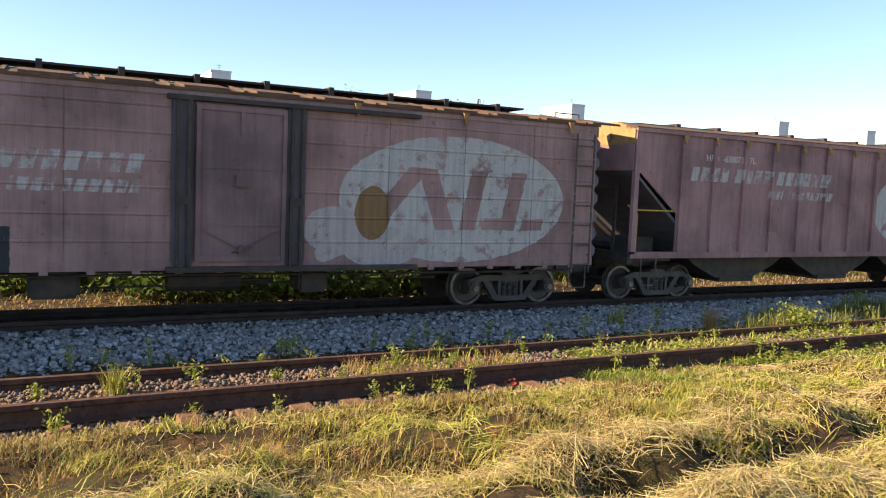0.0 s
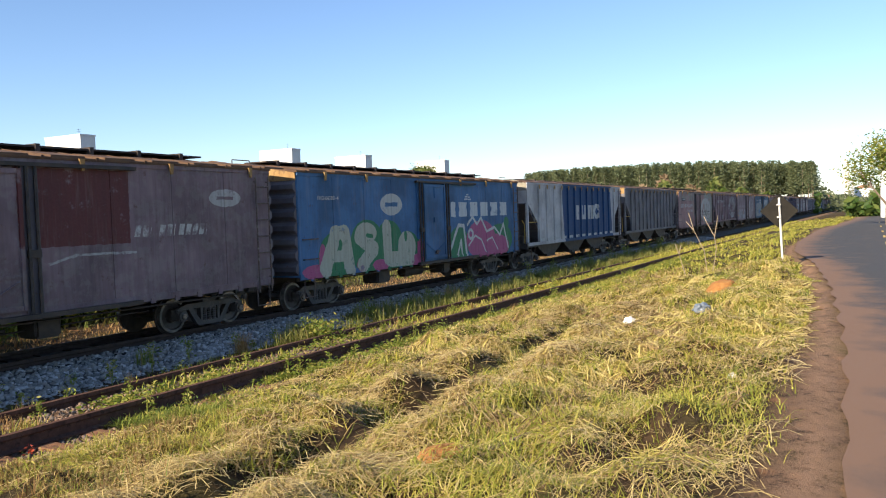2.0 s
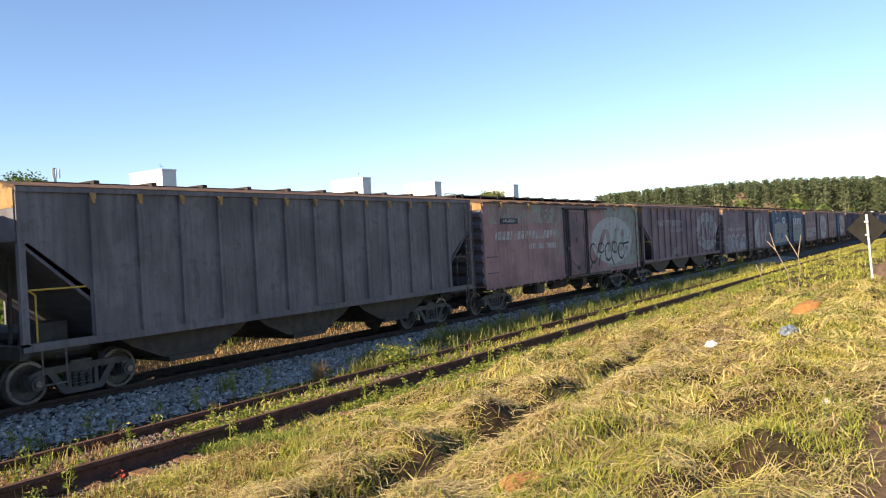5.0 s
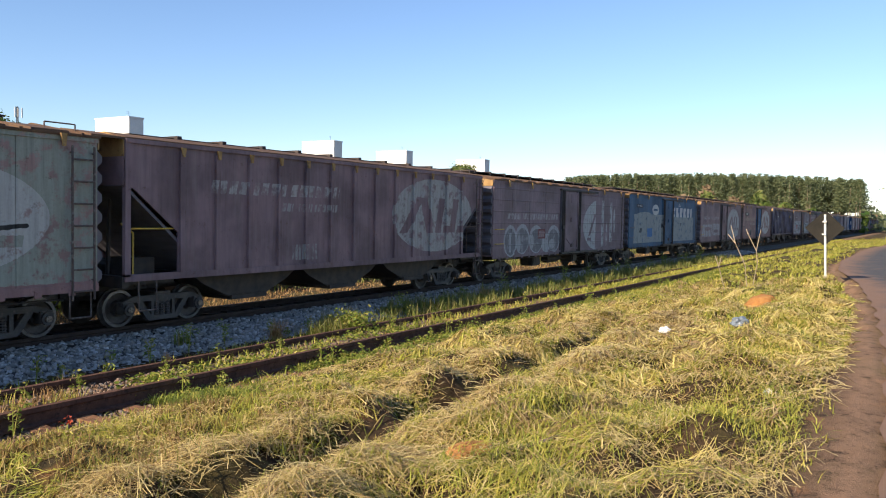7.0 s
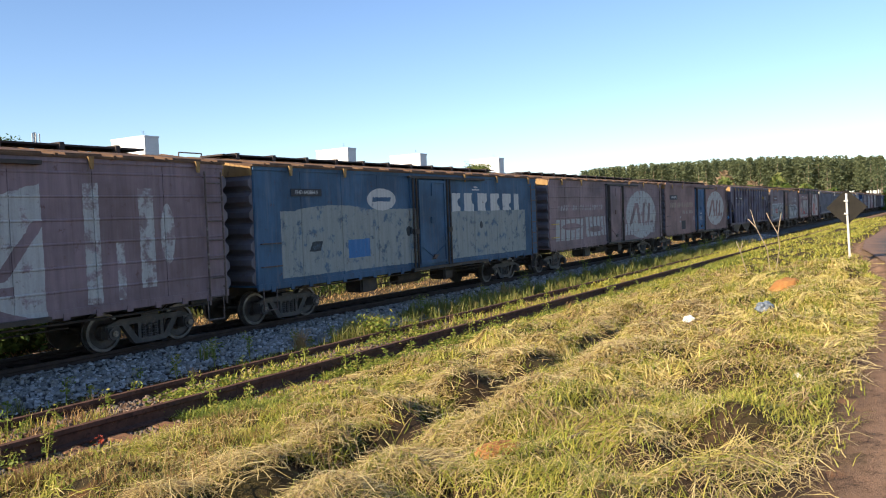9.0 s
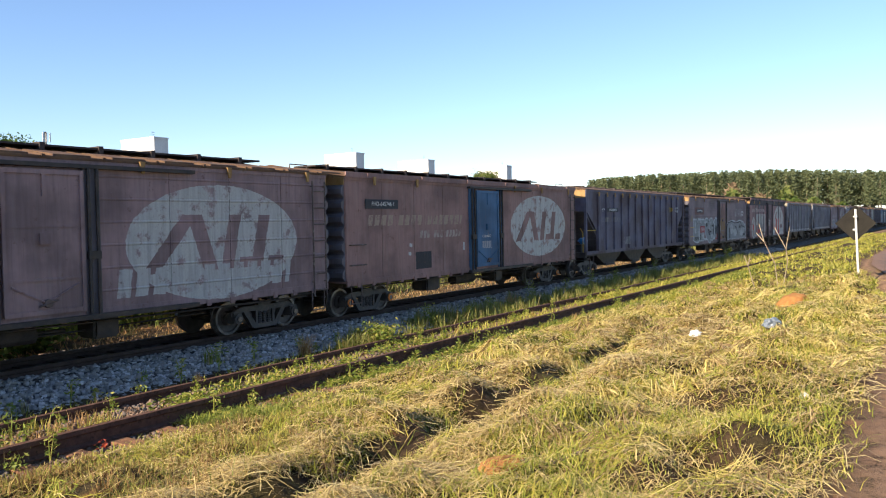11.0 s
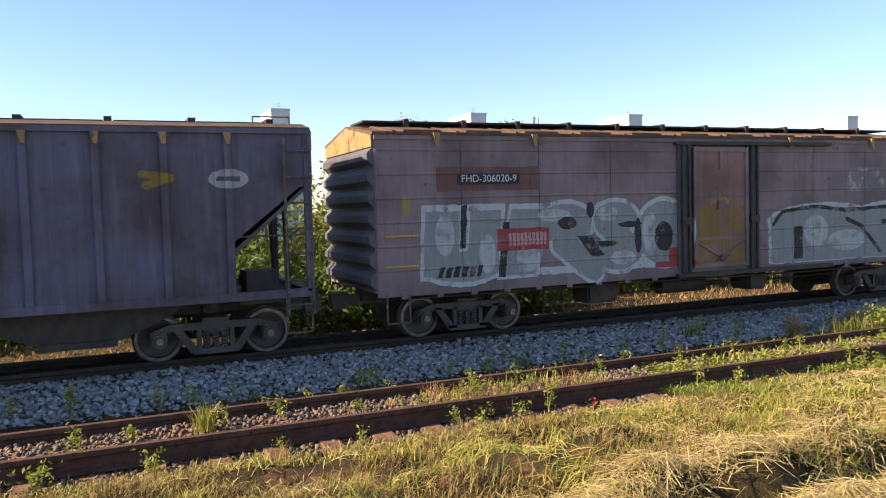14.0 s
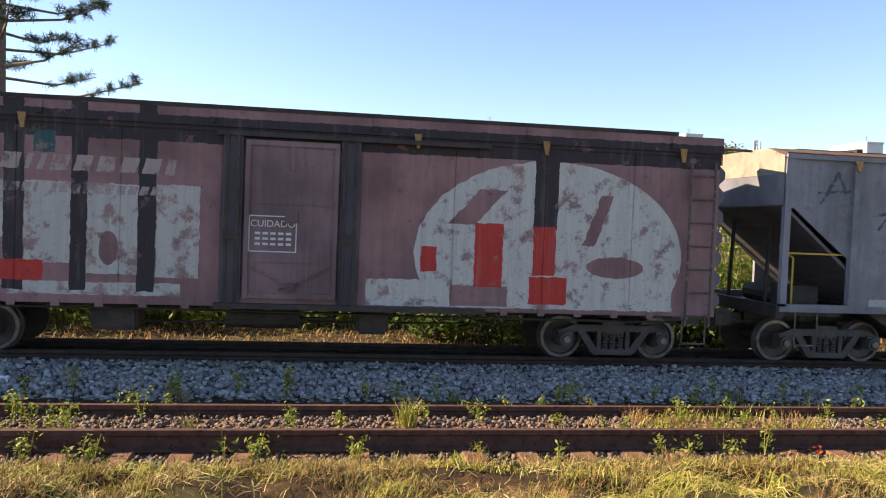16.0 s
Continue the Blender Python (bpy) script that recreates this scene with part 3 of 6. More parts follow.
def coupler(parent, x):
    bm = bmesh.new()
    d = 1 if x > 0 else -1
    slab(bm, x - d * 0.5, x + d * 0.22, -0.07, 0.07, 0.52, 0.68)
    slab(bm, x + d * 0.16, x + d * 0.42, -0.13, 0.13, 0.48, 0.72)
    rod(bm, (x, 0.35, 0.60), (x + d * 0.3, 0.22, 0.35), 0.02)
    part("coupler", bm, steel_grime, parent, "knuckle coupler with brake hose")


def ladder(parent, x0, x1, y, z0, z1, material, out=-1):
    bm = bmesh.new()
    for x in (x0, x1):
        rod(bm, (x, y, z0), (x, y, z1), 0.018, 6)
    for i in range(7):
        z = z0 + (z1 - z0) * (i + 0.4) / 7
        rod(bm, (x0, y, z), (x1, y, z), 0.014, 6)
    for z in (z0 + 0.3, z1 - 0.1):
        for x in (x0, x1):
            rod(bm, (x, y, z), (x, y - out * 0.07, z), 0.012, 4)
    return part("ladder", bm, material, parent, "steel rung ladder")


def step_iron(parent, x0, x1, y, z0, z1, material):
    bm = bmesh.new()
    for x in (x0, x1):
        rod(bm, (x, y, z0), (x, y, z1), 0.014, 5)
    rod(bm, (x0, y, z0), (x1, y, z0), 0.014, 5)
    part("step_iron", bm, material, parent, "bent steel step")


def underframe(parent, half):
    bm = bmesh.new()
    slab(bm, -half + 0.1, half - 0.1, -0.17, 0.17, 0.58, 0.82)
    part("centre_sill", bm, steel_dark, parent)
    for x, w in ((-2.3, 0.30), (1.1, 0.22)):
        bm = bmesh.new()
        slab(bm, x - w, x + w, -1.05, -0.55, 0.36, 0.74)
        bmesh.ops.bevel(bm, geom=bm.edges[:], offset=0.04, segments=2, affect="EDGES")
        part("brake_box", bm, steel_dark, parent, "rusty equipment box under the frame")
    bm = bmesh.new()
    rod(bm, (-0.9, -0.7, 0.52), (0.1, -0.7, 0.52), 0.14, 12)
    rod(bm, (-2.0, -0.8, 0.46), (3.2, -0.8, 0.52), 0.015, 5)
    rod(bm, (0.1, -0.7, 0.52), (0.6, -0.7, 0.52), 0.03, 6)
    part("air_tank", bm, steel_dark, parent, "brake cylinder and rod")
    bm = bmesh.new()
    for a, b in zip((-half + 0.5, -3.3, -1.2, 1.9, 3.4), (-3.3, -1.2, 1.9, 3.4, half - 0.5)):
        rod(bm, (a, -1.18, 0.66 + 0.03 * math.sin(a * 3)), (b, -1.18, 0.66 + 0.03 * math.sin(b * 3)), 0.018, 5)
    part("brake_pipe", bm, steel_dark, parent, "thin sagging brake pipe")


def paint(ob, material):
    """Give one object its own paint without touching the shared mesh."""
    if not ob.material_slots:
        ob.data.materials.append(material)
    ob.material_slots[0].link = "OBJECT"
    ob.material_slots[0].material = material


def boxcar(name, label, beads=True, h=5.98):
    """A covered wagon with a sliding door in each side; its painted parts are returned by name."""
    w = root(name, label, "railway wagon", group="wagons of the freight train")
    bm = bmesh.new()
    slab(bm, -h, h, -HW, HW, 0.80, 3.08)
    part("body", bm, None, w)
    sheet_y = [(-HW, 0.86), (-HW - 0.010, 0.86)]
    for i in range(6 if beads else 0):
        z = 1.12 + 0.35 * i
        sheet_y += [(-HW - 0.010, z - 0.022), (-HW - 0.022, z - 0.008), (-HW - 0.022, z + 0.008), (-HW - 0.010, z + 0.022)]
    sheet_y += [(-HW - 0.010, 3.02), (-HW, 3.02)]
    for x0, x1 in ((-h + 0.01, -0.94), (0.86, h - 0.01)):
        for i in range(4):
            d = (x1 - x0) / 4
            bm = bmesh.new()
            prism_x(bm, sheet_y, x0 + d * i + 0.008, x0 + d * (i + 1) - 0.008)
            part("side_panel", bm, None, w)
    for s in (-1, 1):
        bm = bmesh.new()
        slab(bm, -h, h, s * HW, s * (HW + 0.035), 0.74, 0.86)
        for i in range(22):
            x = (-5.6 + 0.53 * i) * h / 5.98
            slab(bm, x - 0.05, x + 0.05, s * (HW + 0.03), s * (HW + 0.05), 0.70, 0.80)
        part("side_sill", bm, None, w)
        bm = bmesh.new()
        slab(bm, -h, h, s * HW, s * (HW + 0.03), 3.02, 3.12)
        part("top_chord", bm, None, w)
        # door with its frame, rails and locking gear
        y = s * (HW + 0.028)
        bm = bmesh.new()
        slab(bm, -0.62, 0.55, y, y + s * 0.045, 0.86, 2.93)
        door = part("door", bm, None, w)
        bm = bmesh.new()
        for a in (-0.62, 0.53):
            slab(bm, a - 0.02, a + 0.04, y + s * 0.045, y + s * 0.075, 0.86, 2.93)
        slab(bm, -0.62, 0.55, y + s * 0.045, y + s * 0.07, 0.86, 0.93)
        slab(bm, -0.62, 0.55, y + s * 0.045, y + s * 0.07, 2.86, 2.93)
        slab(bm, -0.6, 0.53, y + s * 0.045, y + s * 0.062, 1.34, 1.38)
        slab(bm, -0.6, 0.53, y + s * 0.045, y + s * 0.056, 2.10, 2.13)
        slab(bm, -0.12, 0.04, y + s * 0.045, y + s * 0.09, 1.86, 2.02)
        slab(bm, -0.06, -0.01, y + s * 0.045, y + s * 0.07, 2.55, 2.86)
        for d in (-1, 1):
            rod(bm, (d * 0.5 - 0.03, y + s * 0.055, 1.28), (-0.03, y + s * 0.055, 1.02), 0.018, 5)
        part("door_frame", bm, None, door)
        bm = bmesh.new()
        rod(bm, (-0.03, y + s * 0.05, 1.02), (-0.03, y + s * 0.11, 1.02), 0.06, 10)
        rod(bm, (-0.17, y + s * 0.1, 0.98), (0.11, y + s * 0.1, 1.06), 0.015, 5)
        part("door_handle", bm, ladder_paint, door, "rusted locking wheel")
        for a in (-0.80, 0.72):
            bm = bmesh.new()
            slab(bm, a - 0.13, a + 0.13, s * (HW + 0.004), s * (HW + 0.055), 0.80, 3.0)
            part("door_post", bm, None, w)
            bm = bmesh.new()
            for b in (-0.07, 0.07):
                rod(bm, (a + b, s * (HW + 0.09), 0.74), (a + b, s * (HW + 0.09), 2.98), 0.027, 6)
            slab(bm, a - 0.10, a + 0.10, s * (HW + 0.06), s * (HW + 0.12), 1.62, 1.74)
            part("lock_rod", bm, steel_dark, w, "vertical lock rods")
        bm = bmesh.new()
        slab(bm, -1.0, 2.6, s * HW, s * (HW + 0.11), 2.97, 3.03)
        part("door_rail", bm, steel_dark, w, "upper sliding door rail")
        bm = bmesh.new()
        slab(bm, -1.0, 2.6, s * HW, s * (HW + 0.14), 0.72, 0.79)
        part("door_rail", bm, steel_dark, w, "lower sliding door rail")
    # eave clips that catch the sun: the bright tone is in their colour
    for x in (-h + 0.95, -h + 2.6, 1.6, h - 2.6, h - 0.6):
        bm = bmesh.new()
        prism(bm, [(x - 0.05, 3.12), (x + 0.05, 3.12), (x + 0.03, 2.93), (x - 0.01, 2.93)], -HW - 0.09, -HW - 0.055)
        part("roof_clip", bm, cap_ochre, w, "roof clip with sunlit ochre in its colour")
    for z in (1.18, 1.62):
        bm = bmesh.new()
        rod(bm, (-h + 0.12, -HW - 0.07, z), (-h + 0.62, -HW - 0.07, z), 0.014, 5)
        for x in (-h + 0.12, -h + 0.62):
            rod(bm, (x, -HW - 0.07, z), (x, -HW, z), 0.012, 4)
        part("grab_iron", bm, yellow_paint if beads else ladder_paint, w, "short grab iron")
    for d in (-1, 1):
        bm = bmesh.new()
        fold = [(d * (h - 0.02), 0.82)]
        for i in range(7):
            z = 0.98 + i * 0.30
            fold += [(d * (h + 0.012), z - 0.13), (d * (h + 0.095), z - 0.05), (d * (h + 0.095), z + 0.05), (d * (h + 0.012), z + 0.13)]
        prism(bm, fold + [(d * (h - 0.02), 3.06)], -HW + 0.02, HW - 0.02)
        part("end_wall", bm, None, w)
        bm = bmesh.new()
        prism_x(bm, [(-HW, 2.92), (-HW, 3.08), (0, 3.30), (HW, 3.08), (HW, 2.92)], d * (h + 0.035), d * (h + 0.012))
        part("end_cap", bm, cap_ochre, w, "gable plate with sunlit ochre in its colour")
        coupler(w, d * (h - 0.05))
    bm = bmesh.new()
    prism_x(bm, [(-HW - 0.05, 3.09), (-HW - 0.05, 3.13), (0, 3.33), (HW + 0.05, 3.13), (HW + 0.05, 3.09)], -h - 0.03, h + 0.03)
    part("roof", bm, roof_rust, w, "rusty seamed sheet roof")
    for i in range(13):
        x = (-5.7 + 0.95 * i) * h / 5.98
        bm = bmesh.new()
        prism_x(bm, [(-HW - 0.06, 3.10), (-HW - 0.06, 3.15), (0, 3.365), (HW + 0.06, 3.15), (HW + 0.06, 3.10)], x - 0.025, x + 0.025)
        prism_x(bm, [(-HW - 0.03, 3.13), (-HW - 0.02, 3.165), (-0.5, 3.285), (-0.4, 3.24)], x + 0.16, x + 0.75)
        part("roof_seam", bm, roof_rust, w)
    bm = bmesh.new()
    slab(bm, -h + 0.15, h - 0.9, -0.33, 0.33, 3.37, 3.40)
    for i in range(11):
        slab(bm, -5.5 + i, -5.42 + i, -0.36, 0.36, 3.30, 3.43)
    part("roof_walk", bm, roof_dark, w, "dark plank walkway along the ridge")
    ladder(w, h - 0.46, h - 0.10, -HW - 0.075, 0.62, 2.95, ladder_paint)
    ladder(w, -h + 0.10, -h + 0.46, HW + 0.075, 0.62, 2.95, ladder_paint, 1)
    step_iron(w, h - 0.48, h - 0.13, -HW - 0.03, 0.35, 0.78, ladder_paint)
    step_iron(w, -h + 0.13, -h + 0.48, -HW - 0.03, 0.35, 0.78, ladder_paint)
    bm = bmesh.new()
    for a in (5.35, 5.85):
        rod(bm, (a, -0.9, 3.16), (a, -0.9, 3.31), 0.012, 5)
    rod(bm, (5.35, -0.9, 3.31), (5.85, -0.9, 3.31), 0.012, 5)
    part("grab_rail", bm, ladder_paint, w, "roof grab rail")
    underframe(w, h)
    bogie(w, -4.68)
    bogie(w, 4.68)
    return w


def hopper(name, label):
    """A covered hopper wagon: ribbed sides, sloping ends, three chutes below."""
    w = root(name, label, "railway wagon", group="wagons of the freight train")
    h = 5.92
    outline = [(-h, 3.12), (-h, 2.36), (-h + 0.16, 2.36), (-4.86, 1.64), (-4.86, 0.93), (4.86, 0.93), (4.86, 1.64), (h - 0.16, 2.36), (h, 2.36), (h, 3.12)]
    for s in (-1, 1):
        bm = bmesh.new()
        prism(bm, outline, s * (HW - 0.03), s * HW)
        part("side_wall", bm, None, w)
        for i in range(13):
            x = -4.80 + 0.80 * i
            bm = bmesh.new()
            slab(bm, x - 0.045, x + 0.045, s * (HW - 0.002), s * (HW + 0.055), 0.95, 3.02)
            part("rib", bm, None, w)
            # rib tops catching the sun, painted a bright ochre
            bm = bmesh.new()
            prism(bm, [(x - 0.05, 3.085), (x + 0.05, 3.085), (x + 0.035, 2.93), (x - 0.01, 2.93)], s * (HW + 0.057), s * (HW + 0.085))
            part("rib_cap", bm, cap_ochre, w, "triangular rib cap with sunlit ochre in its colour")
        bm = bmesh.new()
        slab(bm, -h, h, s * (HW - 0.06), s * (HW + 0.03), 0.84, 0.955)
        part("side_sill", bm, None, w)
        bm = bmesh.new()
        slab(bm, -h, h, s * (HW - 0.03), s * (HW + 0.045), 3.08, 3.15)
        part("top_chord", bm, None, w)
        for d in (-1, 1):
            bm = bmesh.new()
            slab(bm, d * h, d * (h - 0.10), s * (HW - 0.05), s * (HW + 0.03), 0.92, 3.10)
            part("corner_post", bm, None, w)
    for d in (-1, 1):
        bm = bmesh.new()
        prism(bm, [(d * h, 2.44), (d * h, 2.38), (d * 4.2, 0.90), (d * 4.2, 0.97)], -HW + 0.03, HW - 0.03)
        part("slope_sheet", bm, None, w)
        bm = bmesh.new()
        slab(bm, d * (h - 0.02), d * (h + 0.02), -HW + 0.01, HW - 0.01, 2.40, 2.86)
        part("end_plate", bm, None, w)
        bm = bmesh.new()
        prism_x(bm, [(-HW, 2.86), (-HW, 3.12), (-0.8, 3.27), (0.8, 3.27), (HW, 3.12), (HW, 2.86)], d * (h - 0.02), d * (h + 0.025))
        part("end_cap", bm, cap_ochre, w, "end plate with sunlit ochre in its colour")
        bm = bmesh.new()
        slab(bm, d * h, d * 4.9, -HW + 0.05, HW - 0.05, 0.78, 0.84)
        slab(bm, d * (h + 0.04), d * (h - 0.08), -HW, HW, 0.74, 0.93)
        part("end_platform", bm, steel_dark, w, "dark end platform")
        bm = bmesh.new()
        rod(bm, (d * h, -HW + 0.02, 1.70), (d * 4.86, -HW + 0.02, 1.70), 0.014, 5)
        rod(bm, (d * (h - 0.35), -HW + 0.25, 0.84), (d * (h - 0.35), -HW + 0.25, 1.62), 0.016, 5)
        rod(bm, (d * (h - 0.35), -HW + 0.25, 1.62), (d * (h - 0.12), -HW + 0.25, 1.78), 0.016, 5)
        part("hand_rail", bm, yellow_paint if d < 0 else ladder_paint, w, "thin bent hand rail")
        bm = bmesh.new()
        for y in (-0.55, 0.55):
            rod(bm, (d * (h - 0.2), y, 0.84), (d * (h - 0.25), y, 2.3), 0.035, 6)
        rod(bm, (d * 5.3, -0.6, 1.0), (d * 5.3, 0.6, 1.0), 0.15, 10)
        slab(bm, d * 5.05, d * 5.5, -0.9, -0.35, 0.84, 1.2)
        part("brake_gear", bm, steel_dark, w, "dark brake gear on the end platform")
        coupler(w, d * (h - 0.05))
    bm = bmesh.new()
    prism_x(bm, [(-HW - 0.02, 3.13), (-HW - 0.02, 3.17), (-0.8, 3.27), (0.8, 3.27), (HW + 0.02, 3.17), (HW + 0.02, 3.13)], -h, h)
    part("roof", bm, roof_rust, w, "rusty flat roof")
    bm = bmesh.new()
    for i in range(10):
        x = -5.2 + 1.08 * i
        slab(bm, x, x + 0.95, -0.42, 0.42, 3.26, 3.33)
        part("hatch_cover", bm, roof_dark, w)
        bm = bmesh.new()
        slab(bm, x + 0.96, x + 1.06, -0.5, 0.5, 3.26, 3.37)
        part("hatch_bar", bm, roof_dark, w)
        bm = bmesh.new()
    bm.free()
    for c in (-2.9, 0.0, 2.9):
        bm = bmesh.new()
        prism(bm, [(c - 1.46, 0.90), (c + 1.46, 0.90), (c + 1.1, 0.66), (c + 0.5, 0.40), (c - 0.5, 0.40), (c - 1.1, 0.66)], -0.95, 0.95)
        slab(bm, c - 0.46, c + 0.46, -1.0, 1.0, 0.33, 0.42)
        part("chute", bm, steel_dark, w, "grimy discharge chute")
    bm = bmesh.new()
    slab(bm, -h + 0.1, h - 0.1, -0.17, 0.17, 0.58, 0.82)
    part("centre_sill", bm, steel_dark, w)
    ladder(w, h - 0.38, h - 0.03, -HW - 0.075, 0.60, 3.05, ladder_paint)
    ladder(w, -h + 0.03, -h + 0.38, HW + 0.075, 0.60, 3.05, ladder_paint, 1)
    step_iron(w, h - 0.4, h - 0.05, -HW - 0.03, 0.35, 0.84, ladder_paint)
    step_iron(w, -h + 0.25, -h + 0.6, -HW - 0.03, 0.35, 0.84, ladder_paint)
    bm = bmesh.new()
    for a in (5.2, 5.7):
        rod(bm, (a, -1.0, 3.17), (a, -1.0, 3.34), 0.012, 5)
    rod(bm, (5.2, -1.0, 3.34), (5.7, -1.0, 3.34), 0.012, 5)
    part("grab_rail", bm, ladder_paint, w, "roof grab rail")
    bogie(w, -4.78)
    bogie(w, 4.62)
    return w


PAINTED = ("body", "side_panel", "side_sill", "top_chord", "door", "door_frame", "door_post", "end_wall", "side_wall", "rib", "corner_post", "slope_sheet", "end_plate")


def finish(w, material, own=None, cap=None):
    """Paint a wagon; own gives other paints for some of its parts."""
    for o in w.children_recursive:
        kind = o.name.split(".")[0]
        if kind in PAINTED:
            paint(o, (own or {}).get(kind, material))
        elif kind == "end_cap" and cap:
            paint(o, cap)


def lettering(w, words, x, z, size, material=None, name="lettering", y=None, shear=0.0, label=""):
    """Words painted on the near side of a wagon, centred on x and z."""
    cu = bpy.data.curves.new("words", "FONT")
    cu.body, cu.size, cu.align_x, cu.align_y, cu.extrude, cu.shear = words, size, "CENTER", "CENTER", 0.001, shear
    tmp = bpy.data.objects.new("words", cu)
    scene.collection.objects.link(tmp)
    me = bpy.data.meshes.new_from_object(tmp.evaluated_get(bpy.context.evaluated_depsgraph_get()))
    bpy.data.objects.remove(tmp)
    yy = -HW - 0.027 if y is None else y
    me.transform(Matrix.Scale(K, 4) @ Matrix.Translation((x, yy, z)) @ Matrix.Rotation(radians(90), 4, "X"))
    me.materials.clear()
    return link(name, me, material or letter_white, w, label or "white stencilled number")


def plate(w, x0, x1, z0, z1, material, label, name="number_panel", y=-HW - 0.022):
    bm = bmesh.new()
    slab(bm, x0, x1, y - 0.009, y, z0, z1)
    return part(name, bm, material, w, label)


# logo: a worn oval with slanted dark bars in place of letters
WHITE, CREAM = (0.50, 0.49, 0.46), (0.42, 0.42, 0.36)


def oval(cx=3.0, cz=1.88, rx=2.05, rz=0.95, lean=0.22, wear=0.35, colour=WHITE):
    k = rx / 2.05
    h = rz * 0.48
    bars = [("r", cx - 1.14 * k, cz, 0.18 * k, h, 0.85), ("r", cx - 0.42 * k, cz, 0.17 * k, h, -0.35),
            ("r", cx + 0.26 * k, cz, 0.15 * k, h, lean), ("r", cx + 0.66 * k, cz - 0.8 * h, 0.21 * k, 0.2 * h, lean),
            ("r", cx + 1.02 * k, cz, 0.15 * k, h, lean), ("r", cx + 1.42 * k, cz - 0.8 * h, 0.21 * k, 0.2 * h, lean)]
    return (colour, wear, [("e", cx, cz, rx, rz)], bars)


def words_bar(x0, x1, z, hz, period=0.24, colour=WHITE, wear=0.6, shear=0.25):
    """A line of lettering that is a name: plain slanted bars."""
    a, b = x0 + (x1 - x0) * 0.27, x0 + (x1 - x0) * 0.56
    return (colour, wear, [("rb", (x0 + a) / 2 - 0.06, z, (a - x0) / 2 - 0.05, hz, shear, period), ("rb", (a + b) / 2, z, (b - a) / 2 - 0.06, hz, shear, period),
                           ("rb", (b + x1) / 2, z, (x1 - b) / 2 - 0.03, hz, shear, period)])


BROWN, PURPLE, RED_BROWN = (0.125, 0.075, 0.062), (0.10, 0.07, 0.072), (0.098, 0.052, 0.046)
BLUE, DARK = (0.012, 0.050, 0.105), (0.042, 0.040, 0.055)
small_oval = [("e", 4.72, 2.52, 0.42, 0.17)]


def strokes(pts, r):
    return [("c", *a, *b, r) for a, b in zip(pts, pts[1:])]


# a wagon's painted marks stand off its middle by this much
SHIFT = {0: 0.15, 1: 0.12, 3: 0.15, 6: 0.25, 7: 0.45, 8: 0.4, 9: 0.3, 11: 0.3, 12: 0.13, 13: 0.1, 14: 0.17, 15: 0.22}
paints = {}
paints[0] = painted("brown_wagon_paint", BROWN, [
    oval(3.2, 1.78, 1.98, 0.97), words_bar(-5.3, -1.4, 2.12, 0.12), words_bar(-3.6, -1.42, 1.82, 0.08, 0.16),
    ((0.46, 0.42, 0.40), 0.2, [("e", 1.15, 1.30, 0.45, 0.33), ("e", 1.9, 1.05, 0.62, 0.3), ("c", 1.0, 0.95, 1.4, 1.1, 0.12)]),
    ((0.25, 0.15, 0.06), 0.1, [("e", 1.75, 1.55, 0.28, 0.40)]), ((0.5, 0.48, 0.44), 0.2, strokes([(2.0, 1.05), (2.4, 1.35), (2.8, 1.15), (3.4, 1.1)], 0.05)),
    ((0.03, 0.035, 0.04), 0.1, [("r", -3.35, 1.0, 0.42, 0.30)])], shift=SHIFT[0])
paints[1] = painted("maroon_wagon_paint", (0.125, 0.068, 0.060), [
    oval(2.65, 1.86, 1.92, 0.96, wear=0.2), words_bar(-4.65, -0.75, 2.40, 0.13, 0.26, wear=0.5), words_bar(-2.6, -0.66, 2.07, 0.08, 0.14),
    ((0.36, 0.22, 0.21), 0.3, [("r", -2.6, 1.18, 0.32, 0.16)]), ((0.5, 0.48, 0.45), 0.0, [("r", 3.75, 1.25, 0.05, 0.14, 0.2)])], shift=SHIFT[1])
paints[2] = painted("faded_purple_wagon_paint", (0.070, 0.048, 0.050), [
    ((0.12, 0.035, 0.035), 0.15, [("r", 1.5, 2.36, 1.0, 0.60), ("r", -2.6, 2.42, 0.78, 0.66), ("r", -5.75, 2.3, 0.3, 0.6)]),
    ((0.016, 0.030, 0.075), 0.0, [("r", -4.35, 2.65, 0.98, 0.20)]),
    ((0.45, 0.44, 0.42), 0.1, small_oval, [("r", 4.72, 2.52, 0.22, 0.03, 0.3)]), words_bar(2.6, 4.24, 1.95, 0.10, 0.16),
    ((0.40, 0.40, 0.38), 0.5, strokes([(-3.5, 1.2), (-3.2, 1.55), (-3.0, 1.2), (-2.7, 1.3)], 0.02) + strokes([(1.0, 1.5), (1.5, 1.62), (2.6, 1.6)], 0.02)),
    ((0.42, 0.41, 0.40), 0.8, [("rb", -5.6, 1.3, 0.35, 0.08, 0, 0.09), ("rb", -4.9, 1.3, 0.25, 0.08, 0, 0.09), ("rb", -4.1, 1.12, 0.4, 0.12, 0, 0.09), ("r", -4.9, 2.1, 0.5, 0.05)])], pale=0.12)
GREEN, PINK = (0.04, 0.20, 0.09), (0.42, 0.10, 0.22)
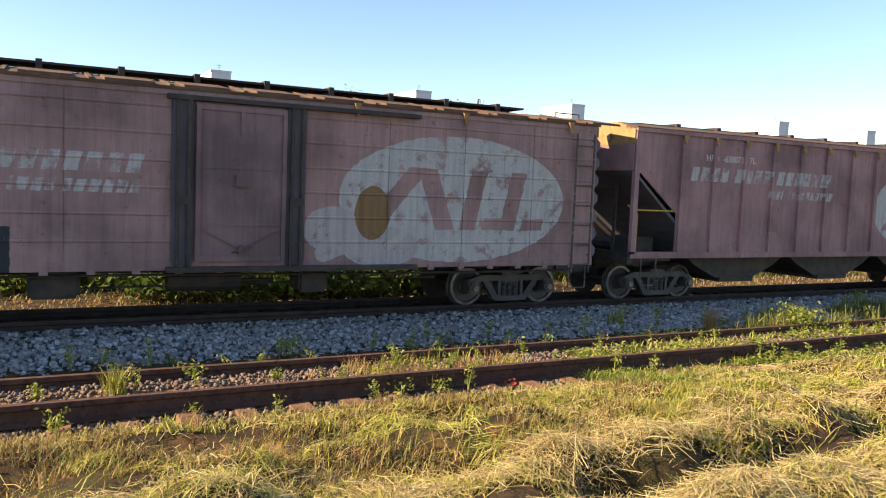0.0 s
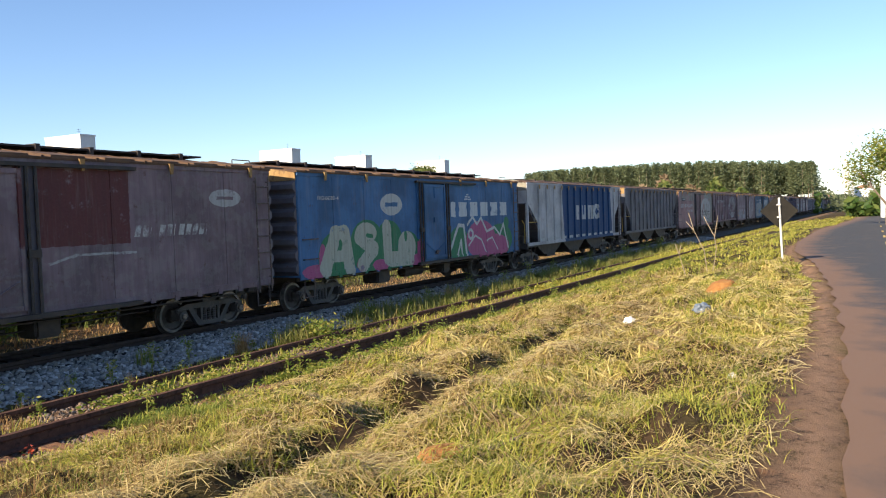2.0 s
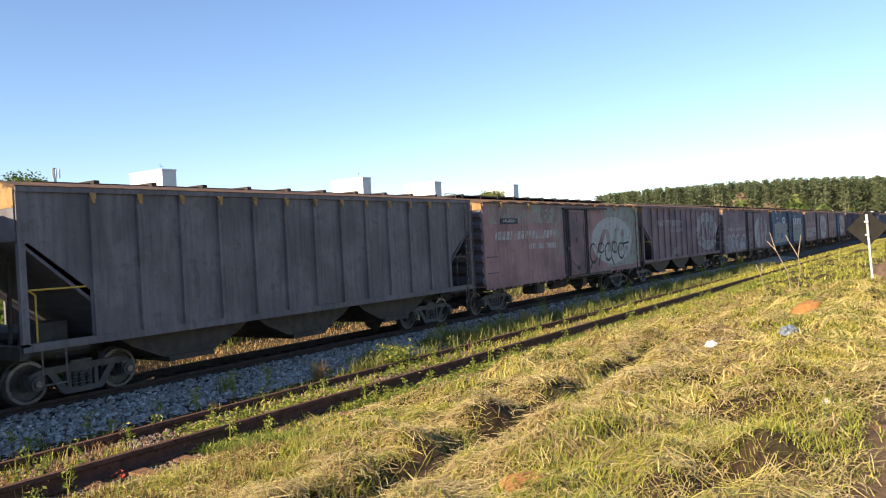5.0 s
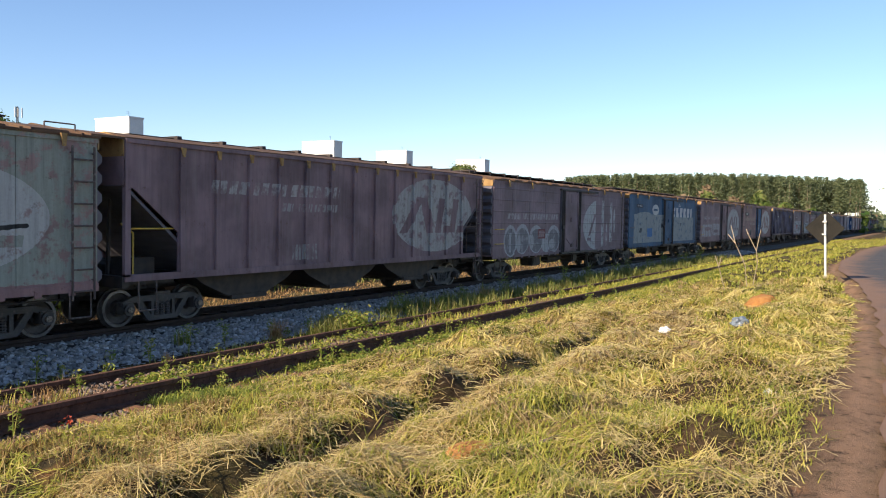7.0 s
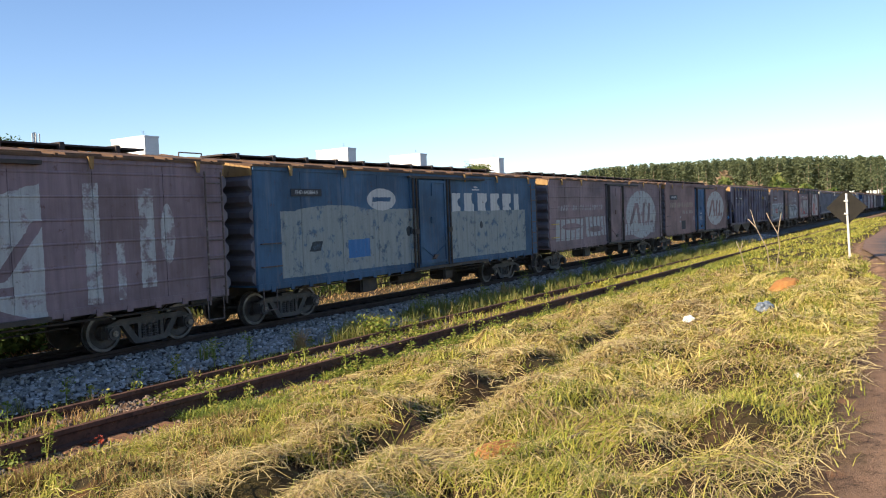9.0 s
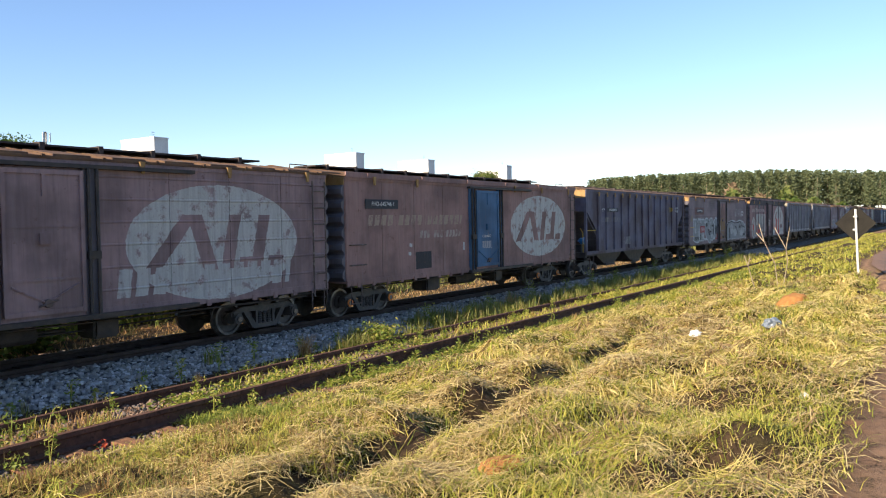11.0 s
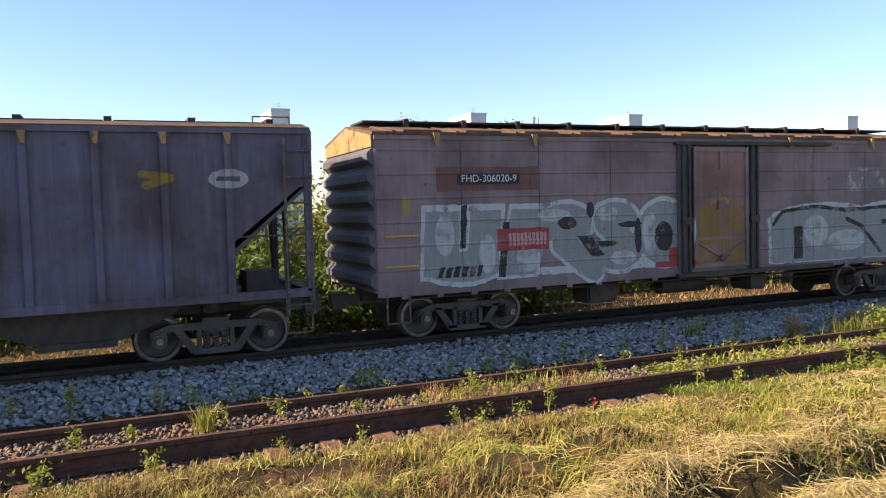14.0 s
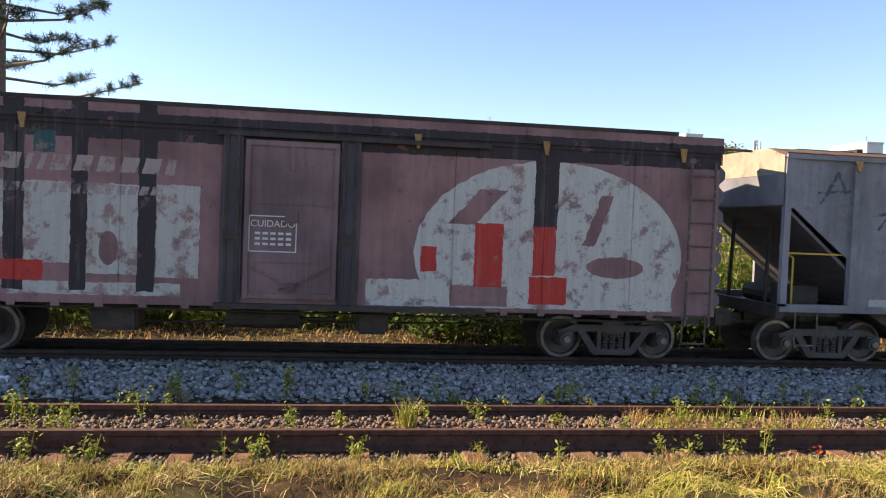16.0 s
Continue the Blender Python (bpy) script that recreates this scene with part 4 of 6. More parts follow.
paints[3] = painted("blue_wagon_paint", BLUE, [
    ((0.50, 0.52, 0.50), 0.05, [("e", -2.35, 2.38, 0.52, 0.28)], [("r", -2.35, 2.38, 0.30, 0.05, 0.3)]),
    ((0.55, 0.60, 0.62), 0.15, [("rb", 2.9, 2.22, 2.0, 0.22, 0, 0.74), ("r", 2.0, 2.53, 0.22, 0.02), ("r", 2.0, 2.60, 0.16, 0.02), ("r", 2.0, 2.67, 0.08, 0.02)],
     [("e", 1.3, 2.22, 0.14, 0.12), ("e", 2.04, 2.3, 0.14, 0.16), ("e", 2.78, 2.1, 0.1, 0.14), ("e", 3.55, 2.22, 0.15, 0.12), ("e", 4.3, 2.12, 0.12, 0.07), ("e", 4.3, 2.34, 0.12, 0.06)]),
    (GREEN, 0.05, [("e", -4.75, 1.15, 0.72, 0.62), ("e", -3.5, 1.35, 0.75, 0.66), ("e", -2.5, 1.3, 0.66, 0.68), ("e", -1.6, 1.15, 0.62, 0.52), ("e", 1.35, 1.15, 0.66, 0.55), ("e", 4.3, 1.2, 1.0, 0.52), ("c", 4.5, 1.2, 4.85, 1.75, 0.2)]),
    (PINK, 0.05, [("e", -5.6, 0.88, 0.45, 0.16), ("e", -5.3, 1.15, 0.14, 0.34), ("e", -3.75, 0.92, 0.22, 0.20), ("e", -2.95, 0.85, 0.35, 0.15), ("e", -1.2, 0.85, 0.35, 0.18), ("e", -1.0, 1.15, 0.12, 0.3), ("e", 2.9, 1.25, 1.05, 0.62), ("e", 3.9, 1.0, 1.1, 0.40)]),
    ((0.44, 0.46, 0.37), 0.15, [("c", -5.22, 0.92, -4.78, 1.70, 0.21), ("c", -4.28, 0.88, -4.45, 1.70, 0.21), ("c", -4.85, 1.72, -4.45, 1.72, 0.17), ("c", -4.9, 1.18, -4.4, 1.18, 0.13),
                               ("e", -3.55, 1.68, 0.46, 0.26), ("c", -3.85, 1.6, -3.25, 1.28, 0.20), ("c", -3.22, 1.28, -3.75, 0.92, 0.20), ("c", -2.62, 1.80, -2.58, 1.0, 0.20), ("c", -2.5, 0.97, -1.5, 0.95, 0.20), ("e", -1.65, 1.25, 0.45, 0.42)],
     [("e", -4.62, 1.45, 0.07, 0.12), ("c", -3.5, 1.62, -3.3, 1.6, 0.05), ("c", -2.25, 1.3, -2.2, 1.7, 0.08), ("e", -1.7, 1.55, 0.07, 0.16)]),
    ((0.56, 0.58, 0.56), 0.05, strokes([(0.62, 0.80), (1.35, 1.75), (1.7, 1.72), (1.85, 0.82)], 0.055) + strokes([(1.25, 0.85), (1.5, 1.3), (1.55, 0.85)], 0.04) + strokes([(1.95, 1.75), (2.3, 1.98), (2.6, 1.75), (2.9, 1.95), (3.3, 1.5)], 0.045)
     + strokes([(3.3, 1.5), (3.9, 1.62), (4.3, 1.35), (4.6, 1.72), (4.95, 0.92)], 0.04) + strokes([(2.0, 1.1), (2.45, 1.40), (2.9, 1.25), (3.2, 0.85)], 0.03) + strokes([(3.3, 1.2), (3.7, 1.3), (4.1, 0.9)], 0.025) + [("e", 2.15, 1.45, 0.2, 0.18)], [("e", 2.15, 1.45, 0.1, 0.09)])], dirt=0.35, shift=SHIFT[3])
paints[4] = painted("grey_and_blue_wagon_paint", (0.17, 0.17, 0.155), [
    ((0.014, 0.060, 0.17), 0.0, [("r", 1.15, 2.0, 3.3, 1.4, -0.12)]),
    ((0.52, 0.53, 0.52), 0.1, [("r", -0.36, 2.0, 0.17, 0.30), ("r", 0.40, 2.0, 0.30, 0.30), ("r", 1.30, 2.0, 0.42, 0.30), ("e", 2.2, 2.02, 0.40, 0.34)], [("r", 0.40, 2.1, 0.1, 0.2), ("r", 1.30, 1.95, 0.05, 0.25), ("e", 2.2, 2.02, 0.16, 0.15)]),
    ((0.50, 0.50, 0.48), 0.2, [("rb", 0.0, 1.02, 4.7, 0.05, 0, 0.8)])], dirt=0.3)
paints[5] = painted("dark_grey_wagon_paint", (0.060, 0.057, 0.057), [((0.14, 0.14, 0.135), 0.9, [("r", 0, 2.0, 5.9, 1.2)])], dirt=0.7)
paints[6] = painted("peeling_brown_wagon_paint", (0.125, 0.068, 0.058), [
    ((0.30, 0.33, 0.26), 0.75, [("r", -3.4, 2.85, 2.5, 0.32), ("r", -1.5, 2.3, 0.35, 0.8)]), ((0.33, 0.35, 0.29), 0.45, [("r", 4.1, 2.0, 1.75, 1.1)]),
    oval(3.0, 1.86, 1.95, 0.86, wear=0.3), words_bar(-5.58, -1.75, 2.19, 0.12, 0.24), words_bar(-3.6, -1.75, 1.84, 0.08, 0.14),
    ((0.02, 0.02, 0.02), 0.0, [("e", 1.15, 1.45, 0.34, 0.36), ("e", 1.85, 1.62, 0.30, 0.20), ("e", 2.5, 1.45, 0.32, 0.34), ("e", 3.15, 1.6, 0.28, 0.22), ("e", 3.8, 1.45, 0.34, 0.32), ("c", 1.75, 1.35, 1.6, 1.0, 0.04), ("c", 2.8, 1.25, 3.0, 0.98, 0.04), ("c", 4.0, 1.7, 4.6, 1.75, 0.035), ("c", 1.0, 1.1, 0.85, 0.95, 0.04)],
     [("e", 1.18, 1.46, 0.28, 0.29), ("e", 1.87, 1.62, 0.24, 0.14), ("e", 2.52, 1.46, 0.26, 0.27), ("e", 3.17, 1.6, 0.22, 0.16), ("e", 3.82, 1.46, 0.28, 0.25), ("c", 1.35, 1.5, 1.5, 1.5, 0.05), ("c", 3.95, 1.5, 4.2, 1.5, 0.06)]),
    ((0.60, 0.60, 0.58), 0.1, [("rb", -0.2, 1.90, 0.85, 0.045, 0, 0.45), ("r", -0.28, 1.40, 0.36, 0.045)])], shift=SHIFT[6])
paints[7] = painted("dark_maroon_wagon_paint", (0.085, 0.055, 0.055), [
    oval(3.0, 2.0, 1.95, 0.94, wear=0.45, colour=(0.40, 0.39, 0.37)), words_bar(-4.56, -0.93, 2.45, 0.12, 0.25, (0.42, 0.40, 0.38)), words_bar(-2.8, -1.0, 2.11, 0.08, 0.14, (0.36, 0.34, 0.33)),
    ((0.34, 0.32, 0.31), 0.6, [("rb", -2.05, 1.2, 0.4, 0.16, 0, 0.1)])], shift=SHIFT[7])
GHOST = (0.46, 0.46, 0.45)
paints[8] = painted("dark_brown_wagon_paint", (0.082, 0.058, 0.060), [
    (GHOST, 0.3, [("e", 2.75, 1.72, 1.85, 1.02)], [("r", 4.45, 1.8, 2.25, 1.5), ("r", 1.85, 1.75, 0.10, 0.42, 0.75), ("r", 1.55, 1.2, 0.2, 0.06)]),
    (GHOST, 0.55, [("r", 2.98, 1.80, 0.13, 0.92), ("r", 3.95, 1.85, 0.14, 0.80), ("r", 3.45, 1.35, 0.07, 0.45), ("e", 4.35, 1.9, 0.14, 0.5)]),
    words_bar(-5.45, -1.5, 2.02, 0.09, 0.22, (0.40, 0.37, 0.36), 0.5),
    ((0.42, 0.42, 0.43), 0.2, [("e", -5.2, 1.25, 0.45, 0.5), ("e", -4.35, 1.30, 0.52, 0.48), ("e", -3.3, 1.28, 0.55, 0.46), ("e", -2.5, 1.15, 0.4, 0.32), ("e", -1.85, 1.28, 0.55, 0.46)]),
    ((0.20, 0.19, 0.20), 0.4, [("e", -5.2, 1.22, 0.37, 0.42), ("e", -4.33, 1.25, 0.43, 0.40), ("e", -3.28, 1.23, 0.46, 0.38), ("e", -1.87, 1.22, 0.46, 0.38)]),
    ((0.40, 0.40, 0.40), 0.35, [("e", -4.6, 1.15, 0.14, 0.28), ("e", -3.6, 1.2, 0.12, 0.24), ("e", -2.0, 1.1, 0.26, 0.18), ("r", -5.2, 1.2, 0.08, 0.3)]),
    ((0.20, 0.06, 0.06), 0.2, [("r", -2.87, 1.45, 0.30, 0.16)]), ((0.36, 0.26, 0.25), 0.2, [("rb", -2.87, 1.45, 0.24, 0.11, 0, 0.09)])], patch=(0.17, 0.12, 0.125), shift=SHIFT[8])
paints[9] = painted("patched_blue_wagon_paint", (0.013, 0.040, 0.070), [
    ((0.30, 0.33, 0.32), 0.35, [("r", -3.3, 1.58, 2.3, 0.66), ("r", 2.7, 1.52, 2.2, 0.62), ("e", -4.0, 2.2, 1.2, 0.14)]),
    ((0.58, 0.58, 0.56), 0.05, [("e", -2.33, 2.46, 0.54, 0.25)], [("r", -2.33, 2.46, 0.34, 0.05, 0.3)]),
    ((0.62, 0.62, 0.60), 0.1, [("rb", 2.6, 2.38, 1.9, 0.24, 0, 0.72), ("r", 1.95, 2.72, 0.2, 0.02), ("r", 1.95, 2.79, 0.1, 0.02)],
     [("e", 1.12, 2.38, 0.14, 0.12), ("e", 1.84, 2.48, 0.14, 0.16), ("e", 2.56, 2.26, 0.1, 0.14), ("e", 3.3, 2.38, 0.15, 0.12), ("e", 4.0, 2.28, 0.12, 0.07)]),
    ((0.05, 0.18, 0.42), 0.1, [("r", -3.2, 1.39, 0.38, 0.20)]), ((0.03, 0.04, 0.05), 0.2, [("e", -1.3, 1.7, 0.1, 0.12), ("r", -4.6, 1.5, 0.16, 0.1, 0.5), ("e", 2.2, 1.75, 0.08, 0.1)])], dirt=0.45, shift=SHIFT[9])
paints[10] = painted("scrawled_brown_wagon_paint", (0.098, 0.064, 0.058), [
    oval(3.2, 1.8, 1.9, 1.0, wear=0.35), words_bar(-5.4, -1.2, 2.15, 0.09, 0.22, (0.42, 0.38, 0.36), 0.7),
    ((0.46, 0.45, 0.43), 0.3, [("rb", -4.4, 1.4, 1.2, 0.36, 0.1, 0.42), ("rb", -2.0, 1.45, 1.0, 0.36, -0.1, 0.36), ("rb", 3.0, 1.2, 1.9, 0.22, 0.15, 0.33)], [("e", -4.2, 1.5, 0.8, 0.12), ("e", -2.0, 1.35, 0.7, 0.1)])])
paints[11] = painted("rust_brown_wagon_paint", (0.104, 0.058, 0.045), [
    oval(3.02, 1.92, 1.9, 0.93, wear=0.4, colour=(0.54, 0.53, 0.49)), words_bar(-5.5, -1.56, 2.15, 0.12, 0.25, (0.40, 0.30, 0.22), 0.5), words_bar(-3.5, -1.57, 1.80, 0.09, 0.15, (0.42, 0.35, 0.30)),
    ((0.035, 0.035, 0.04), 0.1, [("r", -3.37, 1.17, 0.34, 0.21)]), ((0.55, 0.55, 0.53), 0.0, [("r", -3.9, 1.55, 0.05, 0.04), ("r", -3.95, 1.35, 0.05, 0.04), ("r", -1.5, 1.45, 0.04, 0.1)])], dirt=0.4, shift=SHIFT[11])
paints[12] = painted("dusky_wagon_paint", DARK, [
    ((0.42, 0.42, 0.42), 0.05, [("e", 4.68, 2.48, 0.26, 0.13)], [("r", 4.68, 2.48, 0.15, 0.03, 0.3)]), ((0.30, 0.29, 0.29), 0.5, [("rb", -1.95, 1.25, 0.3, 0.15, 0, 0.08)]),
    ((0.30, 0.20, 0.03), 0.3, [("c", 3.6, 2.55, 3.95, 2.5, 0.05), ("c", 3.65, 2.4, 3.95, 2.5, 0.05)]), ((0.30, 0.27, 0.26), 0.85, [("rb", -3.6, 2.08, 1.0, 0.09, 0, 0.2)])], patch=(0.080, 0.058, 0.068), shift=SHIFT[12])
OUT = (0.03, 0.03, 0.032)
SILVER = (0.40, 0.41, 0.41)
paints[13] = painted("graffiti_brown_wagon_paint", (0.080, 0.060, 0.057), [
    ((0.50, 0.54, 0.55), 0.35, [("r", -5.40, 1.50, 0.34, 0.56, 0.05), ("r", -4.70, 1.50, 0.32, 0.56, 0.1), ("e", -5.05, 1.12, 0.72, 0.30), ("r", -4.02, 1.47, 0.36, 0.58, 0.2), ("e", -3.25, 1.72, 0.58, 0.38),
                               ("c", -3.3, 1.4, -2.75, 0.98, 0.26), ("e", -2.3, 1.78, 0.5, 0.33), ("e", -2.25, 1.17, 0.52, 0.32), ("c", -2.5, 1.7, -1.95, 1.25, 0.26), ("e", -1.32, 1.50, 0.62, 0.61), ("r", -3.3, 0.98, 2.3, 0.06),
                               ("r", 3.4, 1.25, 2.38, 0.42), ("e", 2.4, 1.62, 1.4, 0.31), ("e", 4.3, 1.62, 1.15, 0.32), ("e", 5.3, 1.37, 0.55, 0.36)]),
    ((0.27, 0.29, 0.29), 0.3, [("r", -5.40, 1.48, 0.28, 0.48, 0.05), ("r", -4.70, 1.48, 0.26, 0.48, 0.1), ("e", -5.05, 1.12, 0.64, 0.23), ("r", -4.02, 1.45, 0.30, 0.51, 0.2), ("e", -3.25, 1.72, 0.50, 0.31),
                             ("c", -3.3, 1.4, -2.75, 0.98, 0.20), ("e", -2.3, 1.78, 0.42, 0.26), ("e", -2.25, 1.17, 0.45, 0.25), ("c", -2.5, 1.7, -1.95, 1.25, 0.20), ("e", -1.32, 1.50, 0.55, 0.53),
                             ("r", 3.4, 1.22, 2.30, 0.37), ("e", 2.4, 1.60, 1.32, 0.24), ("e", 4.3, 1.60, 1.07, 0.25), ("e", 5.3, 1.35, 0.48, 0.29)]),
    ((0.46, 0.49, 0.49), 0.5, [("e", -5.35, 1.6, 0.16, 0.30), ("e", -4.65, 1.3, 0.14, 0.3), ("e", -3.95, 1.2, 0.2, 0.22), ("e", -3.45, 1.85, 0.3, 0.10), ("e", -2.45, 1.85, 0.2, 0.12), ("e", -2.15, 1.12, 0.25, 0.12), ("e", -1.6, 1.5, 0.16, 0.35),
                             ("e", 2.2, 1.4, 0.3, 0.3), ("e", 3.0, 1.2, 0.5, 0.2), ("e", 4.7, 1.2, 0.5, 0.22), ("e", 5.3, 1.4, 0.25, 0.2)]),
    (OUT, 0.3, [("e", -1.32, 1.44, 0.19, 0.25), ("e", -3.22, 1.72, 0.17, 0.10), ("e", -2.0, 1.66, 0.24, 0.05), ("e", -2.5, 1.36, 0.24, 0.05), ("r", -5.04, 1.72, 0.05, 0.32, 0.06), ("r", -4.36, 1.35, 0.06, 0.42, 0.12), ("r", -2.78, 1.34, 0.13, 0.17, -0.8), ("e", -2.78, 1.92, 0.07, 0.13), ("e", -1.85, 1.48, 0.07, 0.30)]
     + strokes([(1.15, 1.55), (1.35, 1.78), (2.2, 1.86), (3.0, 1.76), (4.4, 1.83), (4.75, 1.58), (5.5, 1.48), (5.75, 1.15)], 0.035) + strokes([(3.0, 1.6), (3.4, 1.45), (3.9, 0.95)], 0.04)
     + [("r", 1.75, 1.20, 0.11, 0.30), ("r", 4.2, 1.52, 0.26, 0.05), ("r", 4.32, 1.56, 0.10, 0.12), ("rb", 5.35, 1.05, 0.3, 0.08, 0.3, 0.1), ("rb", -5.1, 1.05, 0.35, 0.08, 0.3, 0.13)]),
    ((0.36, 0.055, 0.05), 0.2, [("r", -4.02, 1.50, 0.46, 0.17), ("r", -1.0, 1.10, 0.22, 0.14), ("r", -1.05, 0.96, 0.45, 0.05)]),
    ((0.52, 0.33, 0.32), 0.3, [("rb", -3.95, 1.50, 0.34, 0.10, 0, 0.07)]), ((0.17, 0.085, 0.074), 0.0, [("r", -4.6, 2.44, 0.86, 0.18)]),
    ((0.38, 0.28, 0.06), 0.3, [("r", -5.95, 2.05, 0.05, 0.14)]),
    ((0.55, 0.55, 0.54), 0.05, [("e", 4.9, 2.33, 0.30, 0.16)], [("r", 4.9, 2.33, 0.18, 0.05, 0.3)]), ((0.42, 0.42, 0.42), 0.9, [("r", 3.9, 2.35, 0.9, 0.22, 0.4)])], dirt=0.35, shift=SHIFT[13])
RED = (0.52, 0.045, 0.032)
paints[14] = painted("red_brown_wagon_paint", RED_BROWN, [
    ((0.50, 0.49, 0.44), 0.45, [("e", -5.12, 1.35, 0.58, 0.74), ("r", -4.05, 1.86, 0.30, 0.42), ("r", -3.23, 1.76, 0.29, 0.52), ("r", -2.47, 1.70, 0.32, 0.58), ("r", -1.65, 1.69, 0.27, 0.60), ("r", -3.6, 0.93, 2.0, 0.08)],
     [("r", -5.1, 0.95, 0.10, 0.32), ("e", -2.5, 1.45, 0.12, 0.22), ("r", -4.05, 1.5, 0.3, 0.05), ("e", -5.05, 1.75, 0.06, 0.14)]),
    ((0.56, 0.55, 0.50), 0.36, [("e", 3.36, 1.55, 1.92, 1.30), ("r", 2.98, 0.98, 2.18, 0.18)],
     [("r", 1.0, 2.55, 0.62, 0.62, 0.9), ("r", 2.30, 2.18, 0.19, 0.24, 0.9), ("r", 4.02, 2.05, 0.09, 0.36, 0.35), ("r", 2.35, 0.96, 0.40, 0.14), ("e", 4.30, 1.40, 0.42, 0.15), ("r", 2.2, 0.55, 3.2, 0.25)]),
    ((0.040, 0.030, 0.034), 0.1, [("r", 0, 3.02, 6.4, 0.17), ("r", -4.45, 2.1, 0.11, 1.2), ("r", -3.65, 2.1, 0.12, 1.2), ("r", -2.87, 2.1, 0.10, 1.2), ("r", -2.04, 2.1, 0.11, 1.2), ("r", 3.26, 2.52, 0.17, 0.62)]),
    words_bar(-5.57, -1.67, 2.52, 0.10, 0.28, (0.42, 0.33, 0.30), 0.4), words_bar(-3.77, -1.87, 2.20, 0.06, 0.14, (0.38, 0.32, 0.30)),
    ((0.025, 0.10, 0.10), 0.4, [("r", -3.3, 2.78, 0.13, 0.14)]),
    (RED, 0.05, [("r", 1.64, 1.45, 0.11, 0.17), ("r", 2.47, 1.52, 0.20, 0.44), ("r", 3.26, 1.60, 0.16, 0.34), ("r", 3.33, 1.05, 0.27, 0.19), ("r", -3.57, 1.15, 0.28, 0.13), ("r", -5.23, 1.43, 0.18, 0.18)])], dirt=0.3, shift=SHIFT[14])
paints[15] = painted("weathered_grey_wagon_paint", (0.080, 0.082, 0.086), [
    ((0.04, 0.05, 0.08), 0.2, strokes([(-5.55, 2.45), (-5.3, 2.9), (-5.05, 2.4)], 0.025) + strokes([(-5.6, 2.6), (-5.0, 2.65)], 0.02) + strokes([(-4.7, 2.3), (-4.4, 2.35), (-4.6, 2.1)], 0.02)),
    ((0.22, 0.23, 0.245), 0.8, [("r", 0, 2.0, 5.9, 1.1)]), ((0.45, 0.45, 0.44), 0.1, [("rb", 0.0, 1.0, 4.7, 0.05, 0, 0.8)])], dirt=0.35, shift=SHIFT[15])
blue_door = painted("blue_door_paint", (0.016, 0.052, 0.095), [((0.36, 0.38, 0.40), 0.1, [("rb", -0.1, 1.45, 0.24, 0.10, 0, 0.1)])], dirt=0.3)
rust_door = painted("rust_and_yellow_door_paint", (0.095, 0.050, 0.038), [((0.25, 0.15, 0.04), 0.5, [("r", -0.03, 1.35, 0.7, 0.56)]), ((0.42, 0.27, 0.05), 0.6, [("e", -0.1, 2.0, 0.25, 0.1)])], dirt=0.4)
plain_door = painted("brown_door_paint", (0.080, 0.049, 0.046), dirt=0.4)
# one darker colour for end walls, slope sheets and most door posts
dark_end = painted("dark_end_and_post", (0.045, 0.042, 0.045), dirt=0.5)

# centre of each wagon along the line at the clip's start, in plan units
CENTRE = {0: 2.57, 1: 15.33, 2: 28.18, 3: 41.03, 4: 53.80, 5: 66.54, 6: 79.08, 7: 91.46, 8: 104.12, 9: 116.80, 10: 129.74, 11: 142.31, 12: 155.19, 13: 168.35, 14: 181.53, 15: 194.45}
for k in range(16, 44):
    CENTRE[k] = 194.45 + 12.78 * (k - 15)
# unseen extra wagon to the left, added for the light at the start
CENTRE[-1] = 2.69 - 12.78
HOPPERS = (1, 4, 5, 7, 12, 15, 16, 18, 21, 24, 26, 27, 31, 34, 36, 39, 41)
LABELS = {0: "brown boxcar with a faded oval emblem and a painted face", 1: "maroon ribbed hopper wagon with a white oval emblem", 2: "faded purple-brown boxcar with red patches and blue panel",
          3: "blue boxcar covered with cream, green and pink graffiti", 4: "grey and deep blue ribbed hopper wagon", 5: "sooty dark grey ribbed hopper wagon", 6: "brown boxcar with pale green peeling paint",
          7: "dark maroon ribbed hopper wagon with faded oval", 8: "dark brown boxcar with ghosted lettering and scrawls", 9: "blue boxcar half covered with pale grey patches", 10: "brown boxcar with white scrawled graffiti",
          11: "rust-brown boxcar with blue door and white oval", 12: "dusky purple-black ribbed hopper wagon", 13: "dark boxcar with silver graffiti and yellow rusty door", 14: "red-brown boxcar with huge worn emblem and red patches",
          15: "weathered grey ribbed hopper wagon with scrawls"}
FAR = {16: 15, 17: 8, 18: 4, 19: 10, 20: 6, 21: 5, 22: 9, 23: 11, 24: 7, 25: 2, 26: 15, 27: 1, 28: 8, 29: 0, 30: 10, 31: 15, 32: 6, 33: 9, 34: 5, 35: 11, 36: 4, 37: 2, 38: 8, 39: 15, 40: 10, 41: 12, 42: 6, 43: 0, -1: 8}
BEADED = (0, 8, 10, 13)
wagons = {0: boxcar("boxcar", LABELS[0]), 13: boxcar("boxcar", LABELS[13], h=6.32), 2: boxcar("boxcar", LABELS[2], False), 1: hopper("hopper_wagon", LABELS[1])}
